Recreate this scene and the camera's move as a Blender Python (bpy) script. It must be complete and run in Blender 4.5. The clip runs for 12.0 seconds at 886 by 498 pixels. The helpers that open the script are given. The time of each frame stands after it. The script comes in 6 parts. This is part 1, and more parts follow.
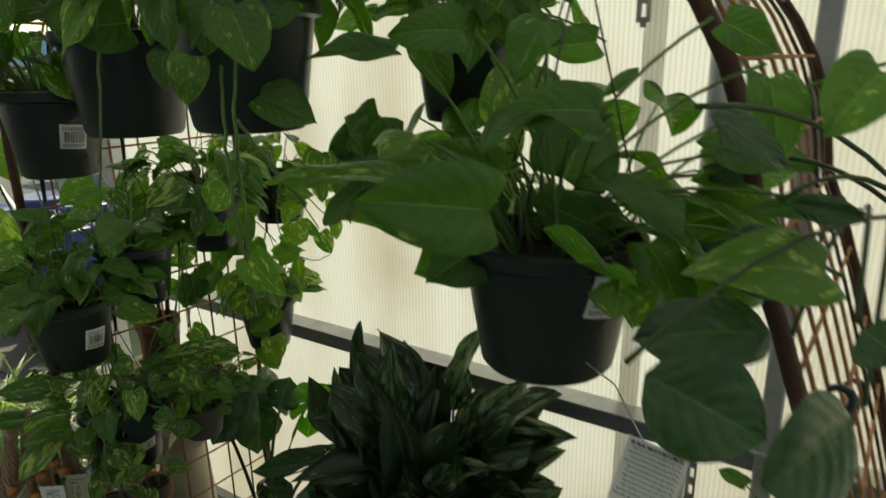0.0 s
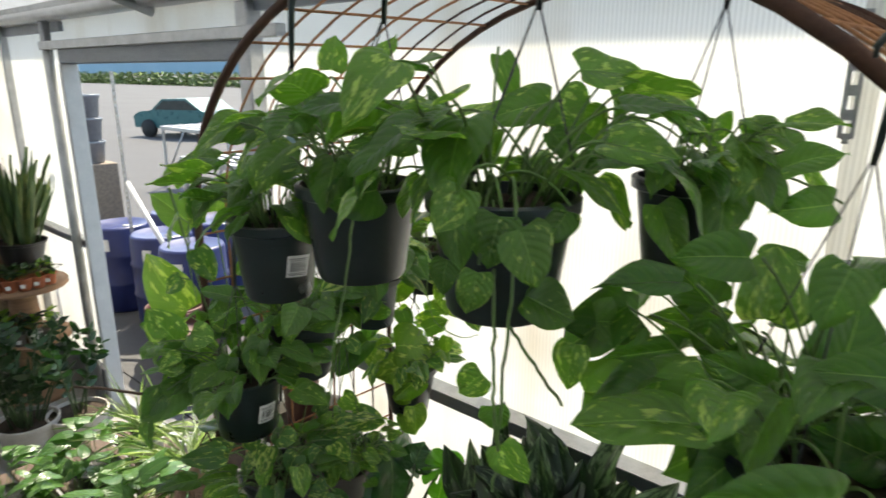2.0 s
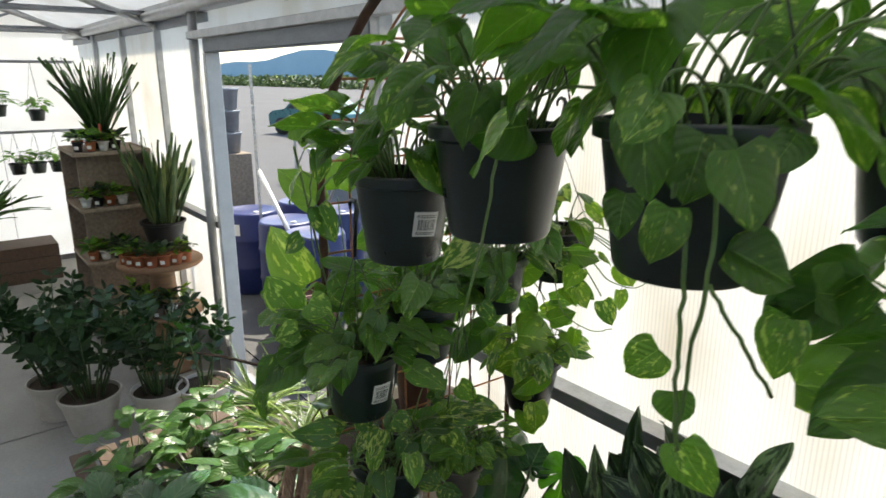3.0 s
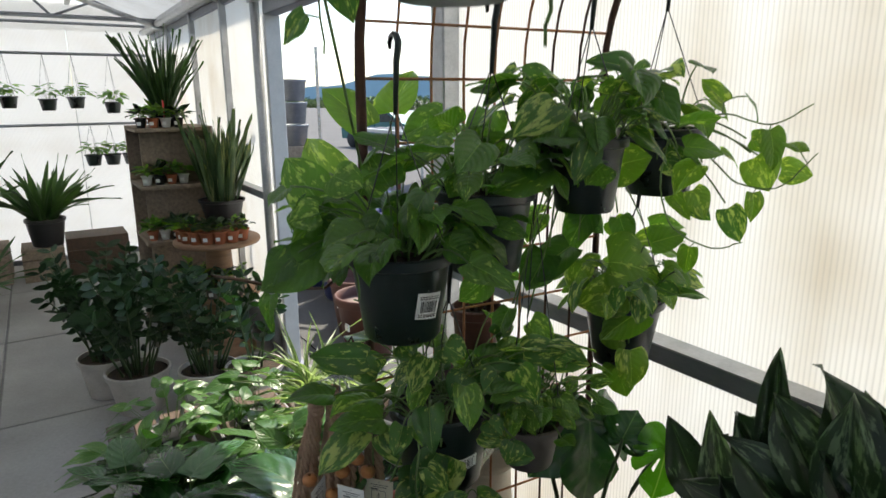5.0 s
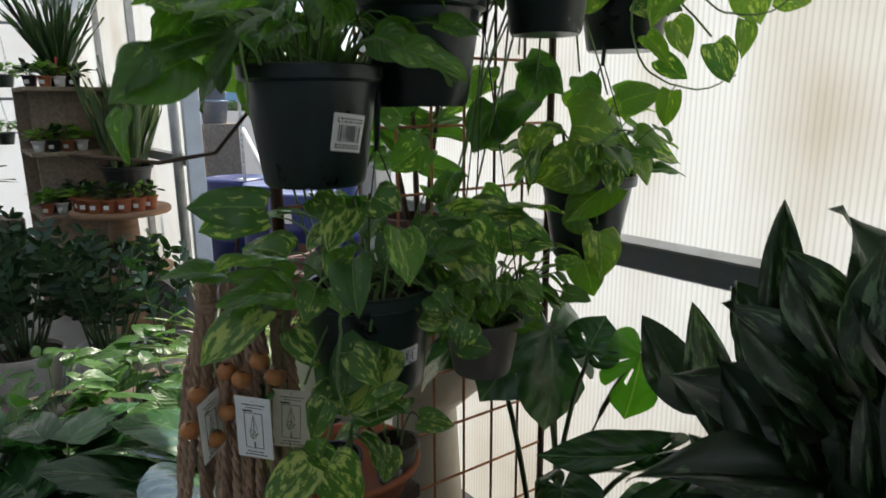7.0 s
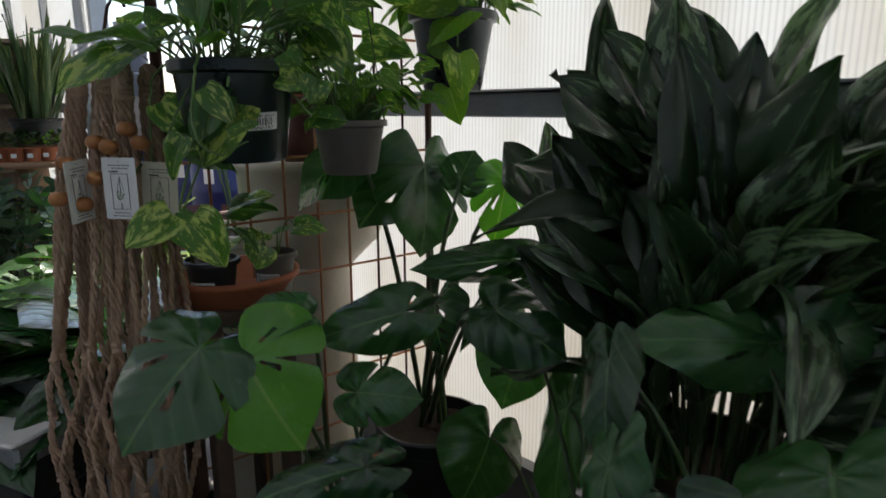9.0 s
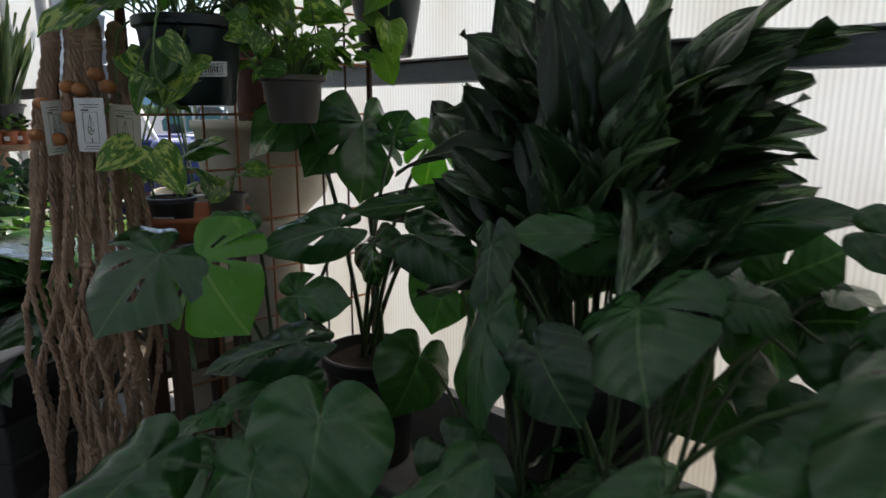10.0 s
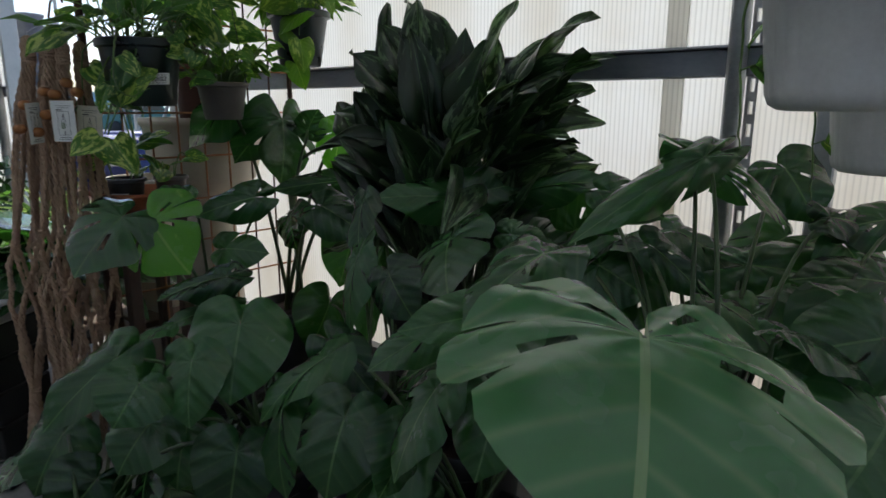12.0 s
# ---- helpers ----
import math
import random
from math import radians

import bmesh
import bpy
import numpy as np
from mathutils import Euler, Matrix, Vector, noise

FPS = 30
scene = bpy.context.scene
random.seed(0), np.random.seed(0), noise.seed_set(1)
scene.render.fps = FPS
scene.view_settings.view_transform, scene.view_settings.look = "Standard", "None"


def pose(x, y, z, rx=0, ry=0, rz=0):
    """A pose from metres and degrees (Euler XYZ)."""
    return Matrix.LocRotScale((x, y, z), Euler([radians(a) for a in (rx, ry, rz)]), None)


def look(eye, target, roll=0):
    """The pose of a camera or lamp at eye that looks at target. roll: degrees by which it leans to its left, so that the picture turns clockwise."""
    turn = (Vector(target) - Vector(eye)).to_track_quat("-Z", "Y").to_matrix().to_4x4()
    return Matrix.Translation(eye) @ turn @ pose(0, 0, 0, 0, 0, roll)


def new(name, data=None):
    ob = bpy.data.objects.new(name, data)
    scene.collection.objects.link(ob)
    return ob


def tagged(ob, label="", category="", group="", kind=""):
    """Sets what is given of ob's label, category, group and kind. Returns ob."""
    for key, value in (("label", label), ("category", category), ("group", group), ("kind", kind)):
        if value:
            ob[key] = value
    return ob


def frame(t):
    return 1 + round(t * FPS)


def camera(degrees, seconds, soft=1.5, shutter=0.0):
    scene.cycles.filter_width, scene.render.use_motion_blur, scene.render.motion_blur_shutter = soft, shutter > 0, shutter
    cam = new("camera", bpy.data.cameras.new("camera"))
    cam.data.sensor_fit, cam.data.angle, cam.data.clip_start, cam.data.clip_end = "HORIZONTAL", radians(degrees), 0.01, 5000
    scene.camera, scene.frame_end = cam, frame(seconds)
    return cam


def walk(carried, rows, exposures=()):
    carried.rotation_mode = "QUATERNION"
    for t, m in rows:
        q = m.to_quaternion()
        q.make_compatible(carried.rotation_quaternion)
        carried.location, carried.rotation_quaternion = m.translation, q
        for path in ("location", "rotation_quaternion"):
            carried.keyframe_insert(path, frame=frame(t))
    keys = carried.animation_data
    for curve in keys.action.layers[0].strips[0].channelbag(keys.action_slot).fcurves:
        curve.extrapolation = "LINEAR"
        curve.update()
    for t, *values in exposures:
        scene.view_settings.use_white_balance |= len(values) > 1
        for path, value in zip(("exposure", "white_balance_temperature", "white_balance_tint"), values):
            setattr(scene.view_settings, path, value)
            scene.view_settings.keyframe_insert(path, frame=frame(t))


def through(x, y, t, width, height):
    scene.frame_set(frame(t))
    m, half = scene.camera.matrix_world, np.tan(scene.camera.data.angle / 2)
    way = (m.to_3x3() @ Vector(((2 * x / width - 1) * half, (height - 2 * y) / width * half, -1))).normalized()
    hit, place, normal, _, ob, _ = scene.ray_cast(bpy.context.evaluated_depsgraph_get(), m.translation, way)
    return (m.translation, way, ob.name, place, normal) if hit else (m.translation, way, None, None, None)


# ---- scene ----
cam = camera(69.6, 12.0, shutter=0.4)
PATH = [
    (0, (-0.226, 0.066, 2.166), (-1.267, 1.676, 1.597), -0.9),
    (0.5, (-0.297, 0.141, 2.212), (-1.424, 1.711, 1.694), 0.5),
    (1, (-0.321, 0.09, 2.291), (-1.454, 1.652, 1.765), 0.2),
    (1.5, (-0.356, 0.027, 2.357), (-1.501, 1.578, 1.823), 0.1),
    (2, (-0.412, -0.008, 2.372), (-1.675, 1.448, 1.84), 0.2),
    (2.5, (-0.467, -0.001, 2.338), (-1.88, 1.313, 1.811), 0.1),
    (3, (-0.527, 0.049, 2.272), (-2.035, 1.252, 1.748), 0.1),
    (3.5, (-0.602, 0.091, 2.197), (-2.153, 1.243, 1.679), 0.2),
    (5.5, (-0.821, 0.287, 1.805), (-2.479, 1.312, 1.354), -0.6),
    (6, (-0.883, 0.32, 1.732), (-2.492, 1.419, 1.282), -0.6),
    (6.5, (-0.933, 0.348, 1.657), (-2.503, 1.503, 1.21), -0.5),
    (7, (-0.951, 0.364, 1.571), (-2.48, 1.572, 1.123), -0.4),
    (7.5, (-0.921, 0.371, 1.486), (-2.408, 1.629, 1.034), -0.5),
    (9.5, (-0.619, 0.33, 1.151), (-2.008, 1.706, 0.728), 0.0),
    (10, (-0.496, 0.252, 1.117), (-1.84, 1.671, 0.694), 0.1),
    (10.5, (-0.353, 0.182, 1.11), (-1.619, 1.67, 0.682), 0.2),
    (11, (-0.242, 0.139, 1.125), (-1.444, 1.678, 0.692), 0.2),
    (11.5, (-0.153, 0.091, 1.123), (-1.341, 1.64, 0.692), 0.2),
    (12, (-0.073, 0.021, 1.123), (-1.301, 1.54, 0.692), 0.1),
]
walk(cam, [(t, look(eye, target, roll)) for t, eye, target, roll in PATH],
     exposures=[(0, 0.85, 8300, -5), (0.5, 1.25, 8000, -4), (1.2, 1.7, 7500, 4), (3.0, 1.5, 7000, 8), (5.5, 1.24, 6850, 9), (7.5, 1.08, 6650, 9), (9.5, 1.02, 6550, 12), (12, 0.92, 6350, 10)])

# ---- world, sun, exposure ----
world = bpy.data.worlds.new("sky")
scene.world = world
world.use_nodes = True
wn = world.node_tree
sky = wn.nodes.new("ShaderNodeTexSky")
sky.sky_type = "NISHITA"
sky.sun_disc = False
SUN_EL, SUN_AZ = 54.0, -38.0          # azimuth from +y towards +x
sky.sun_elevation, sky.sun_rotation = radians(SUN_EL), radians(SUN_AZ)
sky.air_density, sky.dust_density, sky.ozone_density = 1.0, 1.2, 1.5
wn.links.new(sky.outputs[0], wn.nodes["Background"].inputs[0])
wn.nodes["Background"].inputs[1].default_value = 0.14
sun = new("sun", bpy.data.lights.new("sun", "SUN"))
sun.data.energy, sun.data.angle, sun.data.color = 3.4, radians(0.6), (1.0, 0.93, 0.82)
sun_to = Vector((math.sin(radians(SUN_AZ)) * math.cos(radians(SUN_EL)), math.cos(radians(SUN_AZ)) * math.cos(radians(SUN_EL)), math.sin(radians(SUN_EL))))
sun.matrix_basis = look(sun_to * 30, (0, 0, 0))

rng = random.Random(7)


# ---- materials ----
def material(name):
    m = bpy.data.materials.new(name)
    m.use_nodes = True
    nt = m.node_tree
    return m, nt, nt.nodes["Principled BSDF"]


def node(nt, kind, **values):
    n = nt.nodes.new(kind)
    for key, value in values.items():
        if key in n.inputs:
            n.inputs[key].default_value = value
    return n


def ramp(nt, fac, stops):
    n = nt.nodes.new("ShaderNodeValToRGB")
    el = n.color_ramp.elements
    while len(el) < len(stops):
        el.new(0.5)
    for e, (p, c) in zip(el, stops):
        e.position, e.color = p, (*c, 1)
    nt.links.new(fac, n.inputs[0])
    return n.outputs[0]


def mix(nt, fac, a, b, blend="MIX"):
    n = nt.nodes.new("ShaderNodeMix")
    n.data_type, n.blend_type = "RGBA", blend
    for i, v in ((0, fac), (6, a), (7, b)):
        if isinstance(v, (int, float)):
            n.inputs[i].default_value = v
        elif isinstance(v, tuple):
            n.inputs[i].default_value = (*v, 1)
        else:
            nt.links.new(v, n.inputs[i])
    return n.outputs[2]


def maths(nt, op, a, b=0.0, c=0.0):
    n = nt.nodes.new("ShaderNodeMath")
    n.operation = op
    for i, v in enumerate((a, b, c)):
        if isinstance(v, (int, float)):
            n.inputs[i].default_value = v
        else:
            nt.links.new(v, n.inputs[i])
    return n.outputs[0]


def coords(nt, which="Object", scale=(1, 1, 1)):
    t = nt.nodes.new("ShaderNodeTexCoord")
    m = nt.nodes.new("ShaderNodeMapping")
    m.inputs["Scale"].default_value = scale
    nt.links.new(t.outputs[which], m.inputs[0])
    return m.outputs[0]


def noise_tex(nt, vec, scale, detail=4.0, rough=0.6):
    n = node(nt, "ShaderNodeTexNoise", Scale=scale, Detail=detail, Roughness=rough)
    nt.links.new(vec, n.inputs["Vector"])
    return n.outputs["Fac"]


def bump(nt, height, strength, distance, bsdf):
    n = node(nt, "ShaderNodeBump", Strength=strength, Distance=distance)
    nt.links.new(height, n.inputs["Height"])
    nt.links.new(n.outputs[0], bsdf.inputs["Normal"])
    return n.outputs[0]


def surface(name, dark, light, rough=0.6, metal=0.0, scale=6.0, grain=60.0, relief=0.15, stretch=(1, 1, 1), spec=0.5, which="Object"):
    """A plain surface with stains and grain."""
    m, nt, b = material(name)
    v = coords(nt, which, stretch)
    big, fine = noise_tex(nt, v, scale), noise_tex(nt, v, grain, 6.0, 0.7)
    both = maths(nt, "ADD", maths(nt, "MULTIPLY", big, 0.65), maths(nt, "MULTIPLY", fine, 0.35))
    nt.links.new(ramp(nt, both, [(0.32, dark), (0.68, light)]), b.inputs["Base Color"])
    nt.links.new(maths(nt, "ADD", maths(nt, "MULTIPLY", big, 0.25), rough - 0.12), b.inputs["Roughness"])
    b.inputs["Metallic"].default_value = metal
    b.inputs["Specular IOR Level"].default_value = spec
    bump(nt, fine, relief, 0.004, b)
    return m


def leaf_material(name, dark, light, fleck, fleck_from, rib, through, rough=0.38, veins=9.0, coat=0.0, relief=0.004, pale=0.08):
    """A leaf: u runs across, v from stalk to tip. Flecks are the lighter variegation."""
    dark, light = tuple(0.78 * c for c in dark), tuple(0.78 * c for c in light)
    m, nt, b = material(name)
    uv = nt.nodes.new("ShaderNodeTexCoord").outputs["UV"]
    sep = nt.nodes.new("ShaderNodeSeparateXYZ")
    nt.links.new(uv, sep.inputs[0])
    info = nt.nodes.new("ShaderNodeObjectInfo")
    geo = nt.nodes.new("ShaderNodeNewGeometry")
    chance = maths(nt, "FRACT", maths(nt, "ADD", info.outputs["Random"], geo.outputs["Random Per Island"]))
    side = maths(nt, "ABSOLUTE", maths(nt, "SUBTRACT", sep.outputs[0], 0.5))
    shifted = nt.nodes.new("ShaderNodeVectorMath")
    shifted.operation = "ADD"
    comb = nt.nodes.new("ShaderNodeCombineXYZ")
    nt.links.new(maths(nt, "MULTIPLY", chance, 37.0), comb.inputs[2])
    nt.links.new(uv, shifted.inputs[0])
    nt.links.new(comb.outputs[0], shifted.inputs[1])
    blotch = noise_tex(nt, shifted.outputs[0], 3.0, 3.0, 0.6)
    streak_v = nt.nodes.new("ShaderNodeMapping")
    streak_v.inputs["Scale"].default_value = (4.6, 2.4, 9.0)
    nt.links.new(shifted.outputs[0], streak_v.inputs[0])
    streak = noise_tex(nt, streak_v.outputs[0], 1.6, 4.0, 0.65)
    tone = mix(nt, maths(nt, "ADD", maths(nt, "MULTIPLY", chance, 0.7), maths(nt, "MULTIPLY", blotch, 0.3)), dark, light)
    patch = maths(nt, "ADD", streak, maths(nt, "MULTIPLY", maths(nt, "SUBTRACT", chance, 0.5), 0.16))
    cut = nt.nodes.new("ShaderNodeMapRange")
    cut.inputs["From Min"].default_value, cut.inputs["From Max"].default_value = fleck_from, fleck_from + 0.07
    nt.links.new(patch, cut.inputs[0])
    tone = mix(nt, maths(nt, "MULTIPLY", cut.outputs[0], 0.85), tone, fleck)
    vein = maths(nt, "SINE", maths(nt, "MULTIPLY", maths(nt, "SUBTRACT", sep.outputs[1], maths(nt, "MULTIPLY", side, 0.75)), veins * 6.283))
    thin = maths(nt, "POWER", maths(nt, "ADD", maths(nt, "MULTIPLY", vein, 0.5), 0.5), 10.0)
    mid = maths(nt, "LESS_THAN", side, 0.012)
    tone = mix(nt, maths(nt, "MAXIMUM", maths(nt, "MULTIPLY", mid, 0.6), maths(nt, "MULTIPLY", thin, pale)), tone, rib)
    nt.links.new(tone, b.inputs["Base Color"])
    nt.links.new(maths(nt, "ADD", maths(nt, "MULTIPLY", blotch, 0.22), rough - 0.1), b.inputs["Roughness"])
    b.inputs["Coat Weight"].default_value = coat
    b.inputs["Specular IOR Level"].default_value = 0.46
    b.inputs["Coat Roughness"].default_value = 0.10
    hgt = maths(nt, "ADD", maths(nt, "MULTIPLY", vein, -0.16), maths(nt, "MULTIPLY", maths(nt, "POWER", side, 0.5), 0.8))
    hgt = maths(nt, "ADD", hgt, maths(nt, "MULTIPLY", blotch, 1.3))
    nrm = bump(nt, hgt, 0.55, relief, b)
    tr = nt.nodes.new("ShaderNodeBsdfTranslucent")
    nt.links.new(mix(nt, 1.0, tone, (1.9, 2.3, 0.9), "MULTIPLY"), tr.inputs[0])
    nt.links.new(nrm, tr.inputs["Normal"])
    ms = nt.nodes.new("ShaderNodeMixShader")
    ms.inputs[0].default_value = through
    nt.links.new(b.outputs[0], ms.inputs[1])
    nt.links.new(tr.outputs[0], ms.inputs[2])
    nt.links.new(ms.outputs[0], nt.nodes["Material Output"].inputs[0])
    return m


def sheet_material(name, tint, grime, rib_pitch, through, axis):
    """Twin-wall greenhouse sheet: lets light through, milky, with fine ribs and grime."""
    m, nt, b = material(name)
    v = coords(nt, "Object")
    st = coords(nt, "Object", (1.0, 1.0, 0.12) if axis == "x" else (1.0, 0.12, 1.0))
    big, streak = noise_tex(nt, v, 1.4, 4.0), noise_tex(nt, st, 4.0, 3.0, 0.5)
    dirt = maths(nt, "MULTIPLY", big, streak)
    tone = ramp(nt, dirt, [(0.22, tint), (0.60, grime)])
    sep = nt.nodes.new("ShaderNodeSeparateXYZ")
    nt.links.new(v, sep.inputs[0])
    run = sep.outputs[0 if axis == "x" else 1]
    wave = maths(nt, "SINE", maths(nt, "MULTIPLY", run, 6.283 / rib_pitch))
    rib = maths(nt, "POWER", maths(nt, "ADD", maths(nt, "MULTIPLY", wave, 0.5), 0.5), 3.0)
    tone = mix(nt, maths(nt, "MULTIPLY", rib, 0.34), tone, (0.44, 0.44, 0.41))
    nt.links.new(tone, b.inputs["Base Color"])
    b.inputs["Roughness"].default_value = 0.42
    nrm = bump(nt, wave, 0.5, 0.002, b)
    tr = nt.nodes.new("ShaderNodeBsdfTranslucent")
    nt.links.new(tone, tr.inputs[0])
    ms = nt.nodes.new("ShaderNodeMixShader")
    ms.inputs[0].default_value = through
    nt.links.new(b.outputs[0], ms.inputs[1])
    nt.links.new(tr.outputs[0], ms.inputs[2])
    nt.links.new(ms.outputs[0], nt.nodes["Material Output"].inputs[0])
    return m


POTHOS = leaf_material("pothos_leaf", (0.040, 0.122, 0.026), (0.150, 0.305, 0.052), (0.38, 0.49, 0.14), 0.61, (0.22, 0.36, 0.11), 0.48, 0.30, 7.0, 0.35)
PLAIN_LEAF = leaf_material("plain_dark_leaf", (0.022, 0.070, 0.024), (0.048, 0.125, 0.036), (0.06, 0.14, 0.05), 0.80, (0.10, 0.20, 0.07), 0.24, 0.28, 6.0, 0.35)
MARBLE = leaf_material("marbled_leaf", (0.036, 0.110, 0.026), (0.10, 0.23, 0.042), (0.42, 0.48, 0.16), 0.545, (0.25, 0.36, 0.12), 0.40, 0.32, 0.0, 0.35)
NEON = leaf_material("bright_leaf", (0.085, 0.20, 0.024), (0.19, 0.33, 0.045), (0.42, 0.48, 0.12), 0.60, (0.30, 0.42, 0.10), 0.46, 0.32, 7.0, 0.35)
BENCH_LEAF = leaf_material("bench_leaf", (0.038, 0.115, 0.026), (0.105, 0.235, 0.05), (0.30, 0.38, 0.12), 0.66, (0.2, 0.32, 0.1), 0.32, 0.32, 6.0, 0.2)
MONSTERA = leaf_material("monstera_leaf", (0.007, 0.034, 0.012), (0.046, 0.150, 0.040), (0.06, 0.15, 0.04), 0.74, (0.10, 0.20, 0.07), 0.20, 0.23, 6.0, 0.34, 0.007, 0.13)
# paler green leaf, the top light of the aisle put into its colour
MONSTERA_PALE = leaf_material("brightened_monstera_leaf", (0.050, 0.175, 0.060), (0.075, 0.225, 0.080), (0.10, 0.20, 0.09), 0.70, (0.24, 0.34, 0.17), 0.20, 0.24, 6.0, 0.45, 0.010, 0.22)
MONSTERA_YOUNG = leaf_material("young_monstera_leaf", (0.075, 0.25, 0.024), (0.12, 0.34, 0.036), (0.2, 0.36, 0.07), 0.70, (0.24, 0.38, 0.10), 0.35, 0.26, 0.0, 0.3)
AGLAO = leaf_material("aglaonema_leaf", (0.009, 0.026, 0.009), (0.022, 0.058, 0.016), (0.13, 0.20, 0.11), 0.545, (0.07, 0.14, 0.05), 0.16, 0.30, 0.0, 0.22)
ZZ = leaf_material("zz_leaf", (0.010, 0.038, 0.011), (0.022, 0.070, 0.018), (0.06, 0.12, 0.03), 0.8, (0.05, 0.1, 0.03), 0.15, 0.3, 5.0)
SNAKE = leaf_material("snake_leaf", (0.05, 0.11, 0.045), (0.10, 0.17, 0.06), (0.36, 0.38, 0.14), 0.56, (0.10, 0.16, 0.06), 0.15, 0.42, 22.0)
GRASSY = leaf_material("strap_leaf", (0.03, 0.075, 0.025), (0.07, 0.14, 0.04), (0.2, 0.28, 0.1), 0.7, (0.1, 0.2, 0.06), 0.25, 0.4, 1.0)
SPIDER = leaf_material("spider_leaf", (0.10, 0.17, 0.06), (0.17, 0.25, 0.10), (0.50, 0.54, 0.38), 0.50, (0.5, 0.56, 0.36), 0.25, 0.4, 1.0)
STEM = surface("green_stem", (0.07, 0.15, 0.035), (0.16, 0.27, 0.07), 0.45, 0, 12, 80, 0.1)
STEM_DARK = surface("dark_stem", (0.022, 0.05, 0.016), (0.06, 0.11, 0.03), 0.45, 0, 12, 80, 0.1)
TWIG = surface("brown_twig", (0.05, 0.03, 0.015), (0.12, 0.07, 0.04), 0.7, 0, 12, 80, 0.2)
POT = surface("green_black_plastic", (0.006, 0.014, 0.013), (0.013, 0.025, 0.023), 0.30, 0, 9, 140, 0.08)
POT_BLACK = surface("black_plastic", (0.010, 0.011, 0.012), (0.024, 0.025, 0.026), 0.42, 0, 9, 140, 0.08)
POT_TAUPE = surface("taupe_plastic", (0.085, 0.072, 0.062), (0.135, 0.118, 0.10), 0.5, 0, 9, 140, 0.08)
POT_WHITE = surface("white_plastic", (0.52, 0.51, 0.49), (0.68, 0.67, 0.65), 0.4, 0, 7, 120, 0.06)
POT_STONE = surface("stone_coloured_pot", (0.36, 0.33, 0.29), (0.52, 0.49, 0.44), 0.75, 0, 8, 70, 0.3)
TERRACOTTA = surface("terracotta", (0.30, 0.085, 0.035), (0.46, 0.15, 0.065), 0.7, 0, 8, 90, 0.2)
# terracotta with the shade of the yard put into its colour
SHADED_CLAY = surface("shaded_brown_clay", (0.055, 0.020, 0.014), (0.12, 0.042, 0.026), 0.55, 0, 8, 90, 0.2)
CREAM = surface("cream_pot", (0.50, 0.45, 0.36), (0.63, 0.58, 0.48), 0.5, 0, 5, 60, 0.1)
SOIL = surface("soil", (0.010, 0.007, 0.005), (0.075, 0.05, 0.03), 0.95, 0, 40, 240, 1.0)
PAPER = surface("white_label", (0.70, 0.70, 0.68), (0.80, 0.80, 0.78), 0.5, 0, 20, 90, 0.02)
PAPER_WARM = surface("cream_card", (0.60, 0.55, 0.43), (0.70, 0.64, 0.52), 0.6, 0, 20, 90, 0.02)
INK = surface("black_ink", (0.02, 0.02, 0.02), (0.05, 0.05, 0.05), 0.6, 0, 20, 90, 0.02)
INK_GREEN = surface("green_ink", (0.05, 0.11, 0.03), (0.18, 0.26, 0.10), 0.6, 0, 90, 200, 0.02)
INK_BLUE = surface("blue_ink", (0.08, 0.16, 0.30), (0.14, 0.24, 0.40), 0.6, 0, 90, 200, 0.02)
RED = surface("red_tag", (0.5, 0.02, 0.02), (0.65, 0.04, 0.03), 0.5, 0, 20, 90, 0.02)
TEAL_TAG = surface("pale_teal_tag", (0.30, 0.48, 0.52), (0.42, 0.60, 0.64), 0.5, 0, 20, 90, 0.02)
RUST = surface("rusty_iron", (0.26, 0.10, 0.04), (0.52, 0.25, 0.11), 0.75, 0.1, 22, 160, 0.5)
RUST_DARK = surface("dark_rusted_iron", (0.045, 0.020, 0.013), (0.11, 0.052, 0.030), 0.7, 0.25, 22, 160, 0.5)
WIRE = surface("grey_wire", (0.035, 0.04, 0.04), (0.09, 0.095, 0.09), 0.45, 0.5, 22, 160, 0.1)
HOOK = surface("dark_plastic_hook", (0.014, 0.022, 0.022), (0.035, 0.05, 0.048), 0.35, 0, 22, 160, 0.1)
GALV = surface("galvanised_steel", (0.34, 0.35, 0.36), (0.56, 0.57, 0.58), 0.42, 0.75, 12, 110, 0.15)
GALV_DARK = surface("dull_steel", (0.19, 0.205, 0.23), (0.32, 0.335, 0.36), 0.5, 0.6, 10, 110, 0.2, (0.3, 1, 1))
ALU = surface("white_frame", (0.55, 0.56, 0.56), (0.70, 0.70, 0.69), 0.45, 0.1, 9, 80, 0.1)
WOOD = surface("weathered_wood", (0.16, 0.12, 0.085), (0.34, 0.27, 0.20), 0.8, 0, 4, 40, 0.4, (1, 9, 9))
WOOD_DARK = surface("dark_wood", (0.045, 0.03, 0.02), (0.12, 0.075, 0.05), 0.7, 0, 4, 40, 0.4, (1, 9, 9))
WOOD_WARM = surface("warm_wood", (0.20, 0.11, 0.06), (0.36, 0.21, 0.12), 0.6, 0, 4, 40, 0.3, (1, 1, 9))
JUTE = surface("jute_rope", (0.34, 0.215, 0.14), (0.62, 0.43, 0.30), 0.9, 0, 30, 320, 1.0)
BEAD = surface("wooden_bead", (0.28, 0.10, 0.03), (0.46, 0.19, 0.06), 0.45, 0, 30, 120, 0.2)
CONCRETE = surface("concrete", (0.19, 0.185, 0.175), (0.33, 0.325, 0.31), 0.75, 0, 1.6, 50, 0.35)
